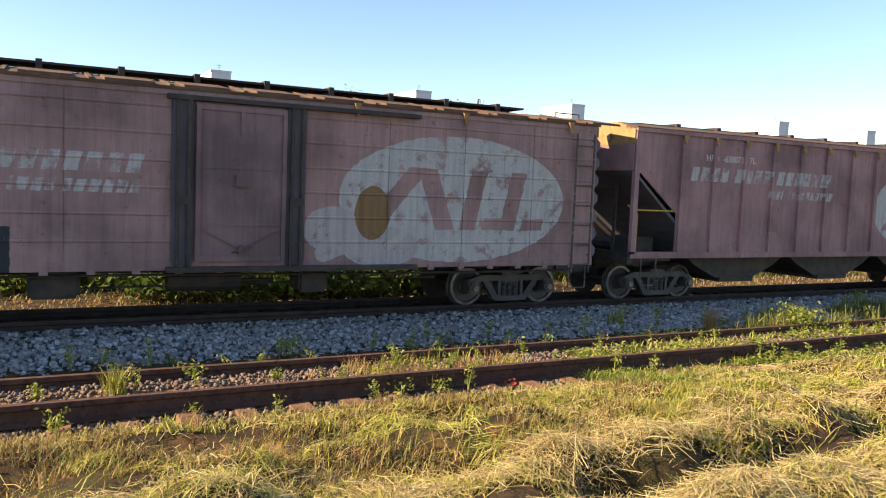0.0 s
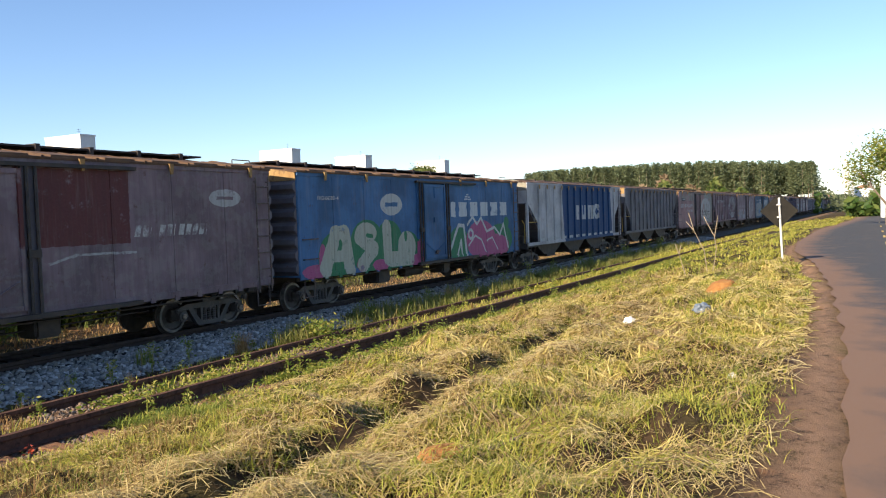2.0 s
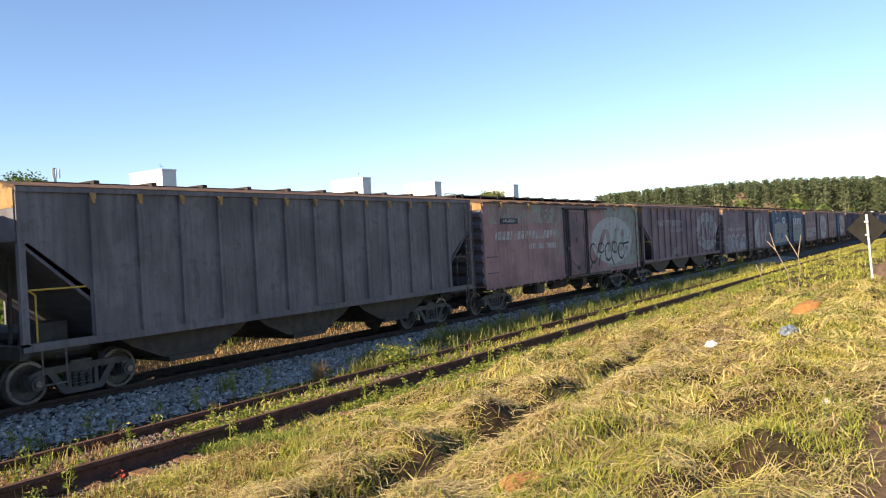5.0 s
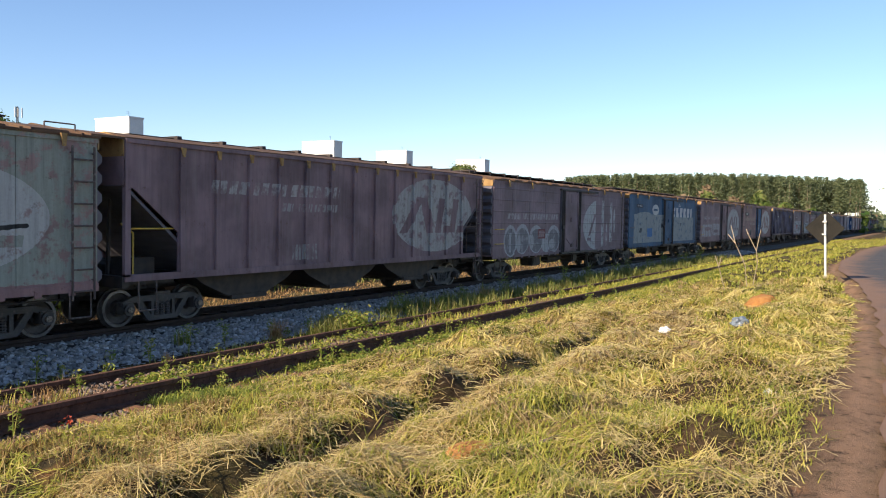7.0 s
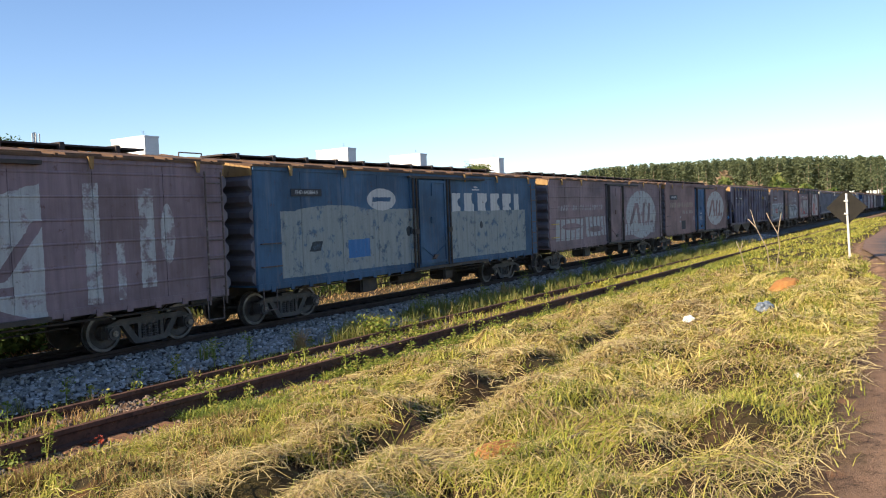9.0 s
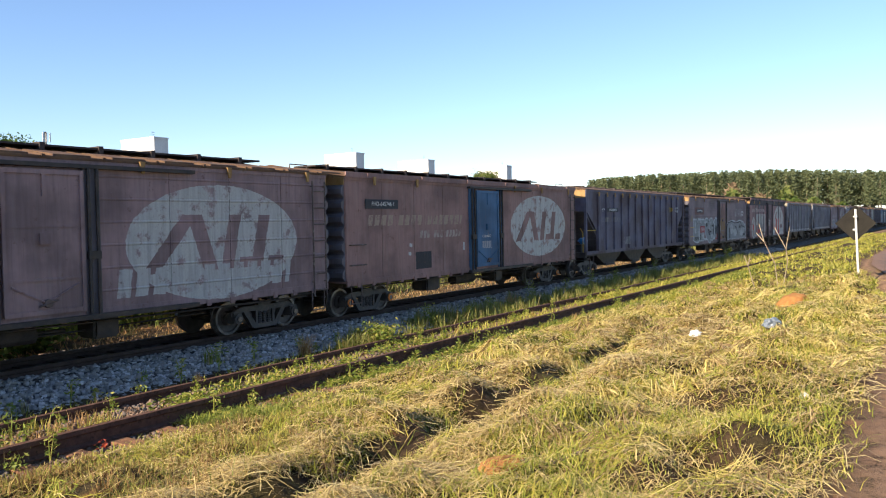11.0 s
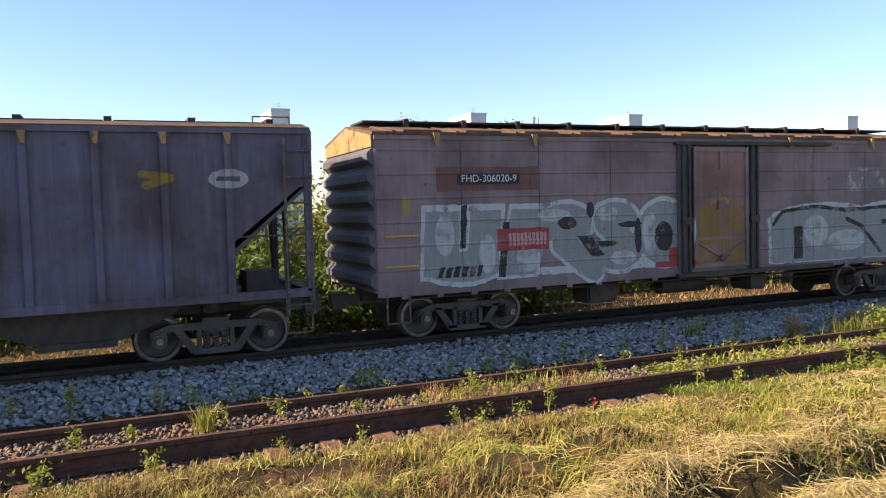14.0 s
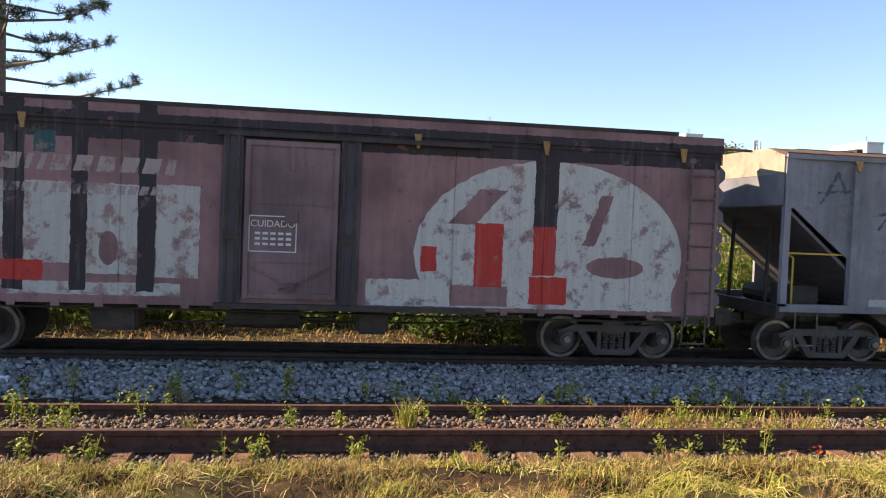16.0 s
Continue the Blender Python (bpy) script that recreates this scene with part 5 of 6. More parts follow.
for k in sorted(CENTRE):
    src = FAR.get(k, k)
    if k not in wagons:
        wagons[k] = copy_thing(wagons[1 if k in HOPPERS else 0 if src in BEADED else 2], put(0, MAIN, 0))
    w = wagons[k]
    w.matrix_basis = put(CENTRE[k], MAIN, 0)
    tagged(w, LABELS[src])
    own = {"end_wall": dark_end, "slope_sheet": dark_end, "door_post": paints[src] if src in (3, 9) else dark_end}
    if src == 11:
        own.update(door=blue_door, door_frame=blue_door, door_post=blue_door)
    elif src == 13:
        own.update(door=rust_door)
    elif src in (6, 14, 0):
        own.update(door=plain_door, door_frame=plain_door)
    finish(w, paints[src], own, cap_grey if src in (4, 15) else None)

# two boxcars have a higher flat roof over a plain fascia
for k in (14, 11):
    for sd in (-1, 1):
        bm = bmesh.new()
        slab(bm, -5.99, 5.99, sd * (HW + 0.062), sd * (HW + 0.03), 3.08, 3.30 if k == 14 else 3.2)
        for i in range(6):
            slab(bm, -5.3 + 2.1 * i, -5.24 + 2.1 * i, sd * (HW + 0.10), sd * (HW + 0.06), 3.12, 3.28 if k == 14 else 3.18)
        paint(part("fascia", bm, None, wagons[k]), paints[k])
    bm = bmesh.new()
    slab(bm, -6.0, 5.3, -HW - 0.07, HW + 0.07, 3.30, 3.355)
    if k == 14:
        part("roof_deck", bm, roof_dark, wagons[k], "dark flat roof deck")
    else:
        bm.free()
# writing and panels on single wagons
lettering(wagons[13], "FHD-306020-9", -4.50, 2.44, 0.155, y=-HW - 0.036)
plate(wagons[13], -5.02, -3.98, 2.36, 2.52, panel_black, "black number panel")
lettering(wagons[2], "FHD - 637130 - 2", -4.55, 2.66, 0.12)
plate(wagons[11], -5.32, -4.11, 2.41, 2.62, panel_black, "black number panel")
lettering(wagons[11], "FHD-645746-1", -4.68, 2.515, 0.14, y=-HW - 0.036)
plate(wagons[9], -5.00, -4.10, 2.53, 2.68, panel_black, "black number panel")
lettering(wagons[9], "FHD-640864-5", -4.55, 2.605, 0.11, y=-HW - 0.036)
plate(wagons[6], -5.05, -4.05, 2.52, 2.68, panel_black, "black number panel")
lettering(wagons[6], "FHD-643117-1", -4.55, 2.60, 0.12, y=-HW - 0.036)
lettering(wagons[12], "H F", -4.29, 2.44, 0.19)
plate(wagons[12], -4.07, -2.92, 2.36, 2.52, panel_black, "black number panel", y=-HW - 0.075)
lettering(wagons[12], "HFD-638681-1", -3.49, 2.44, 0.13, y=-HW - 0.089)
lettering(wagons[1], "HFD  -638072 - 7L", -3.58, 2.70, 0.17)
lettering(wagons[14], "FHD - 636466 - 7", -4.18, 2.62, 0.13)
lettering(wagons[3], "FHD-643301-4", -4.9, 2.53, 0.13)
for k in (14, 11):
    s = 0.125 if k == 14 else 0.1
    lettering(wagons[k], "CUIDADO", -0.27 if k == 14 else -0.1, 1.84 if k == 14 else 1.68, s, name="warning", y=-HW - 0.078, label="white stencilled warning word")
bm = bmesh.new()
for x0, x1, z0, z1 in ((-0.58, 0.04, 1.47, 1.485), (-0.58, 0.04, 1.935, 1.95), (-0.58, -0.565, 1.47, 1.95), (0.025, 0.04, 1.47, 1.95)):
    slab(bm, x0, x1, -HW - 0.078, -HW - 0.073, z0, z1)
for i, z in enumerate((1.72, 1.65, 1.58)):
    for j in range(5):
        slab(bm, -0.5 + j * 0.1, -0.43 + j * 0.1, -HW - 0.078, -HW - 0.073, z - 0.02, z + 0.012)
part("warning_frame", bm, letter_white, wagons[14], "white stencilled frame with small bars")
for k in (11,):
    for x in (-5.42, -3.94, 3.94, 5.42):
        bm = bmesh.new()
        rod(bm, (x, -0.89, 0.32), (x, -0.905, 0.32), 0.09, 14)
        part("axle_cap", bm, orange_paint, wagons[k], "orange axle bearing cap")
bm = bmesh.new()
bmesh.ops.create_icosphere(bm, subdivisions=2, radius=0.2, matrix=Matrix.LocRotScale((-5.15, -0.85, 1.33), None, (1.1, 0.9, 0.6)))
for v in bm.verts:
    v.co += Vector(rng.uniform(-0.03, 0.03, 3))
part("tarp_bundle", bm, plastic_blue, wagons[12], "crumpled blue plastic bundle")

# ---- grass ----
def blades(name, pos, hgt, wid, lean, material, parent=None, segs=2, turn=None):
    """Many bent blades as one mesh: each a tapering strip of two quads."""
    n = len(pos)
    a = rng.uniform(0, 6.283, n) if turn is None else turn
    d = np.stack([np.cos(a), np.sin(a), np.zeros(n)], -1)
    s = np.stack([-np.sin(a), np.cos(a), np.zeros(n)], -1)
    rows = []
    for i in range(3):
        t = i / 2
        c = pos + d * (lean * t ** 1.6 * hgt)[:, None] + np.array([0, 0, 1.0]) * (hgt * t * (1 - 0.35 * t * np.minimum(lean, 1.2)))[:, None]
        w = (wid * (1 - 0.8 * t))[:, None]
        rows += [c - s * w, c + s * w]
    v = np.stack(rows, 1)
    q = np.array([(0, 1, 3, 2), (2, 3, 5, 4)])
    f = q[None] + 6 * np.arange(n)[:, None, None]
    return raw(name, v.reshape(-1, 3), f.reshape(-1, 4), material, parent)


def strands(name, pos, length, wid, material):
    """Cut stalks lying on the ground: thin slightly bowed strips."""
    n = len(pos)
    a = rng.uniform(0, 6.283, n)
    d = np.stack([np.cos(a), np.sin(a), rng.uniform(-0.25, 0.35, n)], -1)
    s = np.stack([-np.sin(a), np.cos(a), rng.uniform(-0.5, 0.5, n)], -1)
    v = np.stack([pos - d * length[:, None] / 2 - s * wid[:, None], pos - d * length[:, None] / 2 + s * wid[:, None],
                  pos + np.array([0, 0, 0.03]) - s * wid[:, None], pos + np.array([0, 0, 0.03]) + s * wid[:, None],
                  pos + d * length[:, None] / 2 - s * wid[:, None] * 0.6, pos + d * length[:, None] / 2 + s * wid[:, None] * 0.6], 1)
    q = np.array([(0, 1, 3, 2), (2, 3, 5, 4)])
    return raw(name, v.reshape(-1, 3), (q[None] + 6 * np.arange(n)[:, None, None]).reshape(-1, 4), material)


def scatter(n, xr, yr, power=1.0):
    x = xr[0] + (xr[1] - xr[0]) * rng.random(n) ** power
    y = rng.uniform(*yr, n)
    return x, y


def lump(x, y, f, seed):
    return np.sin(x * f + seed + 1.7 * np.sin(y * f * 0.8 + seed)) * np.sin(y * f * 1.1 - seed + 1.3 * np.sin(x * f * 0.6))


def gully(x, y):
    yc = np.interp(x, [1, 4, 6.9, 10.6, 13.7, 18], [3.7, 3.95, 4.3, 4.38, 4.65, 5.1]) + 0.12
    return (np.abs(y - yc - 0.12) < 0.20 + 0.10 * np.sin(x * 3.3)) & (x > 2) & (x < 16)


def thin(p, lo, hi):
    """Blade widths: fine ones close to the road, a little broader far off, where bunches merge."""
    return np.clip(0.0007 * np.hypot(p[:, 0], p[:, 1]), lo, hi) * rng.uniform(0.7, 1.3, len(p))


def verge(n, xr, yr, power, keep):
    x, y = scatter(n, xr, yr, power)
    k = (y > road_edge(x) + 0.34 + 0.3 * rng.random(n)) & keep(x, y) & ~gully(x, y) & ~((x < 4.6) & (y > 5.0 + 0.25 * np.sin(1.3 * x)) & (rng.random(n) > 0.16))
    x, y = x[k], y[k]
    return np.stack([x, y, height(x, y)], -1)


p = verge(150000, (-6, 24), (0.4, 7.55), 1.15, lambda x, y: lump(x, y, 1.3, 2.0) + lump(x, y, 3.1, 0.6) * 0.8 + rng.uniform(-0.4, 0.4, len(x)) > 0.12)
tagged(blades("grass", p, rng.uniform(0.03, 0.12, len(p)), thin(p, 0.002, 0.01), rng.uniform(0.2, 1.8, len(p)), grass_tones), "short yellow-green grass tufts on the verge", "grass", kind="stuff")
p = verge(48000, (22, 110), (0.4, 9.2), 1.8, lambda x, y: x > 0)
tagged(blades("grass", p, rng.uniform(0.06, 0.20, len(p)), rng.uniform(0.010, 0.028, len(p)), rng.uniform(0.3, 1.5, len(p)), grass_tones), "yellow-green grass on the far verge", "grass", kind="stuff")
p = verge(110000, (-5, 26), (0.5, 7.5), 1.25, lambda x, y: lump(x, y, 1.0, 5.0) + lump(x, y, 2.7, 3.3) * 0.7 + rng.uniform(-0.35, 0.35, len(x)) > -0.5)
p[:, 2] += rng.uniform(0.005, 0.06, len(p))
tagged(strands("straw", p, rng.uniform(0.08, 0.30, len(p)), thin(p, 0.0014, 0.008) * 0.6, straw), "cut dry straw lying in swathes", "straw", kind="stuff")
# swathes on the lips of the gully
x = rng.uniform(2.0, 16, 26000)
y = np.interp(x, [1, 4, 6.9, 10.6, 13.7, 18], [3.7, 3.95, 4.3, 4.38, 4.65, 5.1]) + np.where(rng.random(26000) < 0.6, rng.normal(-0.75, 0.24, 26000), rng.normal(0.78, 0.2, 26000))
p = np.stack([x, y, height(x, y) + rng.uniform(0.0, 0.09, 26000)], -1)
tagged(strands("straw", p, rng.uniform(0.12, 0.38, len(p)), thin(p, 0.0014, 0.008) * 0.6, straw), "matted dry straw along a shallow gully", "straw", kind="stuff")
# tufts: bunches that stand out of the cut grass
c = verge(3000, (-5, 20), (1.2, 7.6), 1.15, lambda x, y: lump(x, y, 0.8, 1.0) + 0.8 * lump(x, y, 2.3, 4.0) > 0.05)
p = np.repeat(c, 34, 0) + np.concatenate([rng.normal(0, 0.075, (len(c) * 34, 2)), np.zeros((len(c) * 34, 1))], 1)
tagged(blades("grass", p, np.repeat(rng.uniform(0.08, 0.20, len(c)), 34) * rng.uniform(0.5, 1.1, len(p)), thin(p, 0.002, 0.01), rng.uniform(0.3, 1.9, len(p)), grass_tones), "taller bunches of grass", "grass", kind="stuff")
# sparse stubble on the barer ground
p = verge(46000, (-2, 17), (0.8, 5.4), 1.1, lambda x, y: x > -9)
tagged(blades("grass", p, rng.uniform(0.025, 0.10, len(p)), thin(p, 0.002, 0.01), rng.uniform(0.3, 1.9, len(p)), grass_tones), "sparse stubble of yellow-green grass", "grass", kind="stuff")


# combed mats of cut stalks: each a low mound of long strands lying much the same way
def mats(centres, per, spread, mound, length, material, label, width=0.75):
    n = len(centres) * per
    c = np.repeat(centres, per, 0)
    off = rng.normal(0, 1, (n, 2)) * spread
    hill = np.repeat(rng.uniform(0.3, 1.0, len(centres)) * mound, per) * np.exp(-(off ** 2).sum(1) / (2 * spread * spread))
    a = np.repeat(rng.normal(0.5, 1.1, len(centres)), per) + rng.normal(0, 0.7, n)
    L = rng.uniform(*length, n) / 2
    x, y = c[:, 0] + off[:, 0], c[:, 1] + off[:, 1]
    d = np.stack([np.cos(a), np.sin(a)], -1)
    tip0, tip1 = np.stack([x, y], -1) - d * L[:, None], np.stack([x, y], -1) + d * L[:, None]
    z = height(x, y) + hill * rng.uniform(0.35, 1.1, n) + 0.015
    z0 = height(tip0[:, 0], tip0[:, 1]) + hill * rng.uniform(-0.1, 0.8, n) + 0.01
    z1 = height(tip1[:, 0], tip1[:, 1]) + hill * rng.uniform(-0.1, 0.8, n) + rng.uniform(0, 0.05, n)
    w = thin(c, 0.0016, 0.009) * width
    s_ = np.stack([-np.sin(a), np.cos(a), rng.uniform(-0.6, 0.6, n)], -1) * w[:, None]
    A, B, D = np.column_stack([tip0, z0]), np.stack([x, y, z], -1), np.column_stack([tip1, z1])
    v = np.stack([A - s_, A + s_, B - s_, B + s_, D - s_ * 0.5, D + s_ * 0.5], 1)
    q = np.array([(0, 1, 3, 2), (2, 3, 5, 4)])
    o = raw("straw", v.reshape(-1, 3), (q[None] + 6 * np.arange(n)[:, None, None]).reshape(-1, 4), material)
    tagged(o, label, "straw", kind="stuff")


c = verge(5200, (-4, 26), (1.0, 7.2), 1.25, lambda x, y: lump(x, y, 0.9, 5.0) + 0.8 * lump(x, y, 2.4, 3.3) + 0.5 * lump(x, y, 4.6, 0.7) > 0.0)
sort = lump(c[:, 0], c[:, 1], 0.7, 1.3) + rng.normal(0, 0.35, len(c)) + np.clip((c[:, 0] - 9) * 0.10, -0.35, 0.6) - np.clip((c[:, 1] - 4.2) * 0.22, -0.25, 0.7)
mats(c[sort > 0.25], 44, 0.12, 0.16, (0.14, 0.44), pale_straw, "bleached straw lying in combed swathes")
mats(c[(sort <= 0.25) & (sort > -0.4)], 44, 0.11, 0.18, (0.10, 0.36), tan_straw, "damp brown straw in matted heaps")
mats(c[(sort <= 0.1) | (sort > 0.55)], 44, 0.12, 0.15, (0.10, 0.32), grass_tones, "yellow-green mown grass lying in tufts")
# brownish weeds on the bank below the siding
x, y = scatter(60000, (-6, 6.5), (4.7, 7.65), 1.0)
k = lump(x, y, 1.9, 4.4) + 0.6 * lump(x, y, 4.6, 1.0) + rng.uniform(-0.4, 0.4, len(x)) > -0.1
p = np.stack([x[k], y[k], height(x[k], y[k])], -1)
tagged(blades("rough_weeds", p, rng.uniform(0.03, 0.15, len(p)), thin(p, 0.002, 0.01) * 1.2, rng.uniform(0.1, 1.5, len(p)), brown_weed), "short brownish weeds on the bank", "weeds", kind="stuff")
# grass creeping over the siding
x, y = scatter(16000, (4.6, 40), (7.55, 9.75), 1.1)
k = (lump(x, y, 0.9, 3.0) + np.clip((x - 7) / 9, -0.5, 1.2) + rng.uniform(-0.5, 0.5, len(x)) > 0.25) & (np.abs(np.abs(y - SIDE_Y) - 0.505) > 0.06)
p = np.stack([x[k], y[k], height(x[k], y[k])], -1)
tagged(blades("grass", p, rng.uniform(0.05, 0.18, len(p)), rng.uniform(0.006, 0.014, len(p)), rng.uniform(0.2, 1.2, len(p)), grass_tones), "grass growing between the siding rails", "grass", kind="stuff")
x, y = scatter(2600, (-6, 6), (7.1, 7.7), 1.0)
p = np.stack([x, y, height(x, y)], -1)
tagged(blades("grass", p, rng.uniform(0.04, 0.16, len(p)), rng.uniform(0.004, 0.009, len(p)), rng.uniform(0.2, 1.2, len(p)), grass_tones), "brownish grass at the sleeper ends", "grass", kind="stuff")
x, y = scatter(11000, (-25, 60), (14.0, 16.2), 1.0)
p = np.stack([x, y, height(x, y)], -1)
tagged(blades("grass", p, rng.uniform(0.03, 0.15, len(p)), rng.uniform(0.008, 0.018, len(p)), rng.uniform(0.2, 1.4, len(p)), dry_plume), "dry orange-brown grass beyond the train", "grass", kind="stuff")
x, y = scatter(15000, (-25, 70), (15.8, 24), 1.0)
p = np.stack([x, y, height(x, y)], -1)
tagged(blades("grass", p, rng.uniform(0.12, 0.42, len(p)), rng.uniform(0.015, 0.03, len(p)), rng.uniform(0.2, 1.0, len(p)), olive_weed), "rough olive grass beyond the train", "grass", kind="stuff")
x, y = scatter(15000, (-22, 15), (17.0, 21.5), 1.0)
p = np.stack([x, y, height(x, y)], -1)
tagged(blades("tall_cane_grass", p, rng.uniform(1.3, 2.75, len(p)) * (0.8 + 0.2 * lump(x, y, 0.9, 1.0)), rng.uniform(0.018, 0.04, len(p)), rng.uniform(0.1, 0.75, len(p)), weed_green), "dense tall green cane grass behind the track", "grass", kind="stuff")


# lush grass on the strip beside the siding, rough weeds along the ballast's foot
x, y = scatter(60000, (6.2, 40), (6.2, 8.0), 1.5)
k = (lump(x, y, 1.1, 0.4) + 0.7 * lump(x, y, 3.0, 2.2) + np.clip((y - 6.6) / 0.8, 0, 0.5) + rng.uniform(-0.3, 0.3, len(x)) > 0.45) & (np.abs(y - SIDE_Y + 0.505) > 0.06)
p = np.stack([x[k], y[k], height(x[k], y[k])], -1)
tagged(blades("grass", p, rng.uniform(0.05, 0.17, len(p)), thin(p, 0.002, 0.012), rng.uniform(0.3, 1.8, len(p)), lush_grass), "lush green grass beside the siding rail", "grass", kind="stuff")
x, y = scatter(22000, (-5, 24), (0.9, 6.8), 1.2)
k = (lump(x, y, 1.6, 7.0) + 0.7 * lump(x, y, 3.4, 1.2) > 0.55) & ~gully(x, y) & (y > road_edge(x) + 0.4)
p = np.stack([x[k], y[k], height(x[k], y[k])], -1)
tagged(blades("grass", p, rng.uniform(0.08, 0.24, len(p)), thin(p, 0.002, 0.011), rng.uniform(0.2, 1.6, len(p)), lush_grass), "fresh green grass in patches on the verge", "grass", kind="stuff")
c = np.stack(scatter(900, (8, 48), (9.25, 10.45), 1.1), -1)
c = c[lump(c[:, 0], c[:, 1], 1.3, 2.5) + np.clip((c[:, 0] - 12) / 14, -0.5, 0.8) > 0.0]
p = np.repeat(c, 26, 0) + rng.normal(0, 0.07, (len(c) * 26, 2))
p = np.stack([p[:, 0], p[:, 1], height(p[:, 0], p[:, 1])], -1)
tagged(blades("rough_weeds", p, np.repeat(rng.uniform(0.14, 0.5, len(c)), 26) * rng.uniform(0.5, 1.0, len(p)), rng.uniform(0.008, 0.018, len(p)), rng.uniform(0.05, 0.7, len(p)), olive_weed), "rough olive weeds along the foot of the ballast", "weeds", kind="stuff")


# ---- weeds along the siding ----
def leaf_cards(centres, size, tilt=0.9):
    """Arrays of small folded leaves about the given centres."""
    n = len(centres)
    a, b = rng.uniform(0, 6.283, n), rng.uniform(-tilt, tilt, n)
    d = np.stack([np.cos(a) * np.cos(b), np.sin(a) * np.cos(b), np.sin(b)], -1)
    s = np.cross(d, rng.normal(0, 1, (n, 3)))
    s /= np.linalg.norm(s, axis=1, keepdims=True) + 1e-9
    L = (size * rng.uniform(0.6, 1.3, n))[:, None]
    v = np.stack([centres - d * L, centres + s * L * 0.42, centres + d * L, centres - s * L * 0.42], 1)
    return v.reshape(-1, 3), np.arange(4 * n).reshape(-1, 4)


def weed(x, y, h, leafy_part, spread, group="weeds"):
    w = root("weed", f"{'bushy' if spread > 0.15 else 'slender'} green weed standing in the gravel", "plant", put(x, y, float(height(x, y)) - 0.01), group)
    bm = bmesh.new()
    tips = []
    for i in range(3 if spread > 0.1 else 2):
        a = rng.uniform(0, 6.28)
        tip = Vector((math.cos(a) * spread, math.sin(a) * spread, h * rng.uniform(0.7, 1.0)))
        rod(bm, (0, 0, 0), tip * 0.5 + Vector((0, 0, h * 0.06)), 0.006, 4)
        rod(bm, tip * 0.5 + Vector((0, 0, h * 0.06)), tip, 0.005, 4, 0.002)
        tips.append(tip)
    part("stem", bm, weed_green, w)
    c = np.array([np.array(tips[rng.integers(len(tips))]) * rng.uniform(0.25, 1.0) + rng.normal(0, spread * 0.45 + 0.02, 3) * (1, 1, 0.5) for _ in range(leafy_part)])
    c[:, 2] = np.maximum(c[:, 2], 0.02)
    v, f = leaf_cards(c, 0.028 if spread < 0.15 else 0.042)
    raw("foliage", v, f, weed_green, w)
    return w


for x, y, h, n, s in ((11.75, 9.15, 0.42, 260, 0.26), (12.0, 9.5, 0.35, 160, 0.2), (14.6, 10.1, 0.55, 110, 0.12), (17.6, 10.2, 0.5, 70, 0.08), (20.4, 10.4, 0.6, 90, 0.1), (24.7, 10.3, 0.65, 120, 0.12),
                      (6.0, 10.0, 0.32, 30, 0.05), (8.5, 9.95, 0.5, 60, 0.07), (7.6, 9.75, 0.42, 50, 0.06), (9.4, 10.1, 0.4, 40, 0.06), (1.0, 8.8, 0.2, 20, 0.05), (-0.55, 9.85, 0.4, 60, 0.05), (0.4, 9.75, 0.32, 30, 0.04),
                      (-1.9, 9.9, 0.36, 40, 0.05), (-2.6, 8.4, 0.3, 40, 0.06), (-0.4, 8.35, 0.32, 46, 0.05), (2.9, 9.9, 0.25, 20, 0.04), (5.1, 10.2, 0.3, 24, 0.04), (4.6, 9.75, 0.28, 30, 0.05), (-3.3, 9.0, 0.3, 40, 0.06),
                      (16.2, 10.0, 0.4, 50, 0.08), (22.5, 10.2, 0.5, 70, 0.1), (27.5, 10.4, 0.6, 90, 0.12), (29.6, 10.2, 0.55, 90, 0.12), (31.5, 10.3, 0.6, 100, 0.14), (33.8, 10.1, 0.6, 100, 0.14), (36.5, 10.2, 0.7, 120, 0.15),
                      (39.0, 10.0, 0.6, 120, 0.16), (42, 10.0, 0.7, 120, 0.18), (26.0, 9.9, 0.5, 80, 0.1), (0.2, 7.8, 0.22, 30, 0.05), (-2.2, 7.7, 0.24, 30, 0.05), (2.2, 7.75, 0.2, 20, 0.04)):
    weed(x, y, h * 1.15, int(n * 1.6), s)
for i in range(170):
    x = rng.uniform(-4, 30)
    weed(x, rng.choice([rng.uniform(9.15, 10.3), rng.uniform(7.6, 7.95), rng.uniform(8.2, 8.9)]), rng.uniform(0.14, 0.40), int(rng.uniform(25, 70)), rng.uniform(0.03, 0.07))
# low broad-leaved plants creeping between the rails
for i in range(60):
    x, y = rng.uniform(6.0, 12.8), rng.choice([rng.uniform(8.2, 8.95), rng.uniform(7.5, 7.95)])
    if y < 8 and x < 8.2:
        continue
    w = root("creeping_plant", "low bright green creeping plant by the rail", "plant", put(x, y, float(height(x, y))), "creeping plants")
    c = rng.normal(0, 1, (70, 3)) * (0.16, 0.1, 0.03) + (0, 0, 0.06)
    c[:, 2] = np.clip(c[:, 2], 0.01, 0.14)
    v, f = leaf_cards(c, 0.038, 0.4)
    raw("foliage", v, f, weed_green, w)


def clump(x, y, h, n, material, spread, label, name="grass_clump"):
    z = float(height(x, y))
    p = np.tile([x, y, z], (n, 1)) + np.concatenate([rng.normal(0, spread, (n, 2)), np.zeros((n, 1))], 1)
    o = blades(name, p, rng.uniform(0.5, 1.0, n) * h, rng.uniform(0.004, 0.008, n), rng.uniform(0.1, 0.7, n), material)
    tagged(o, label, "plant", "grass clumps", kind="stuff")


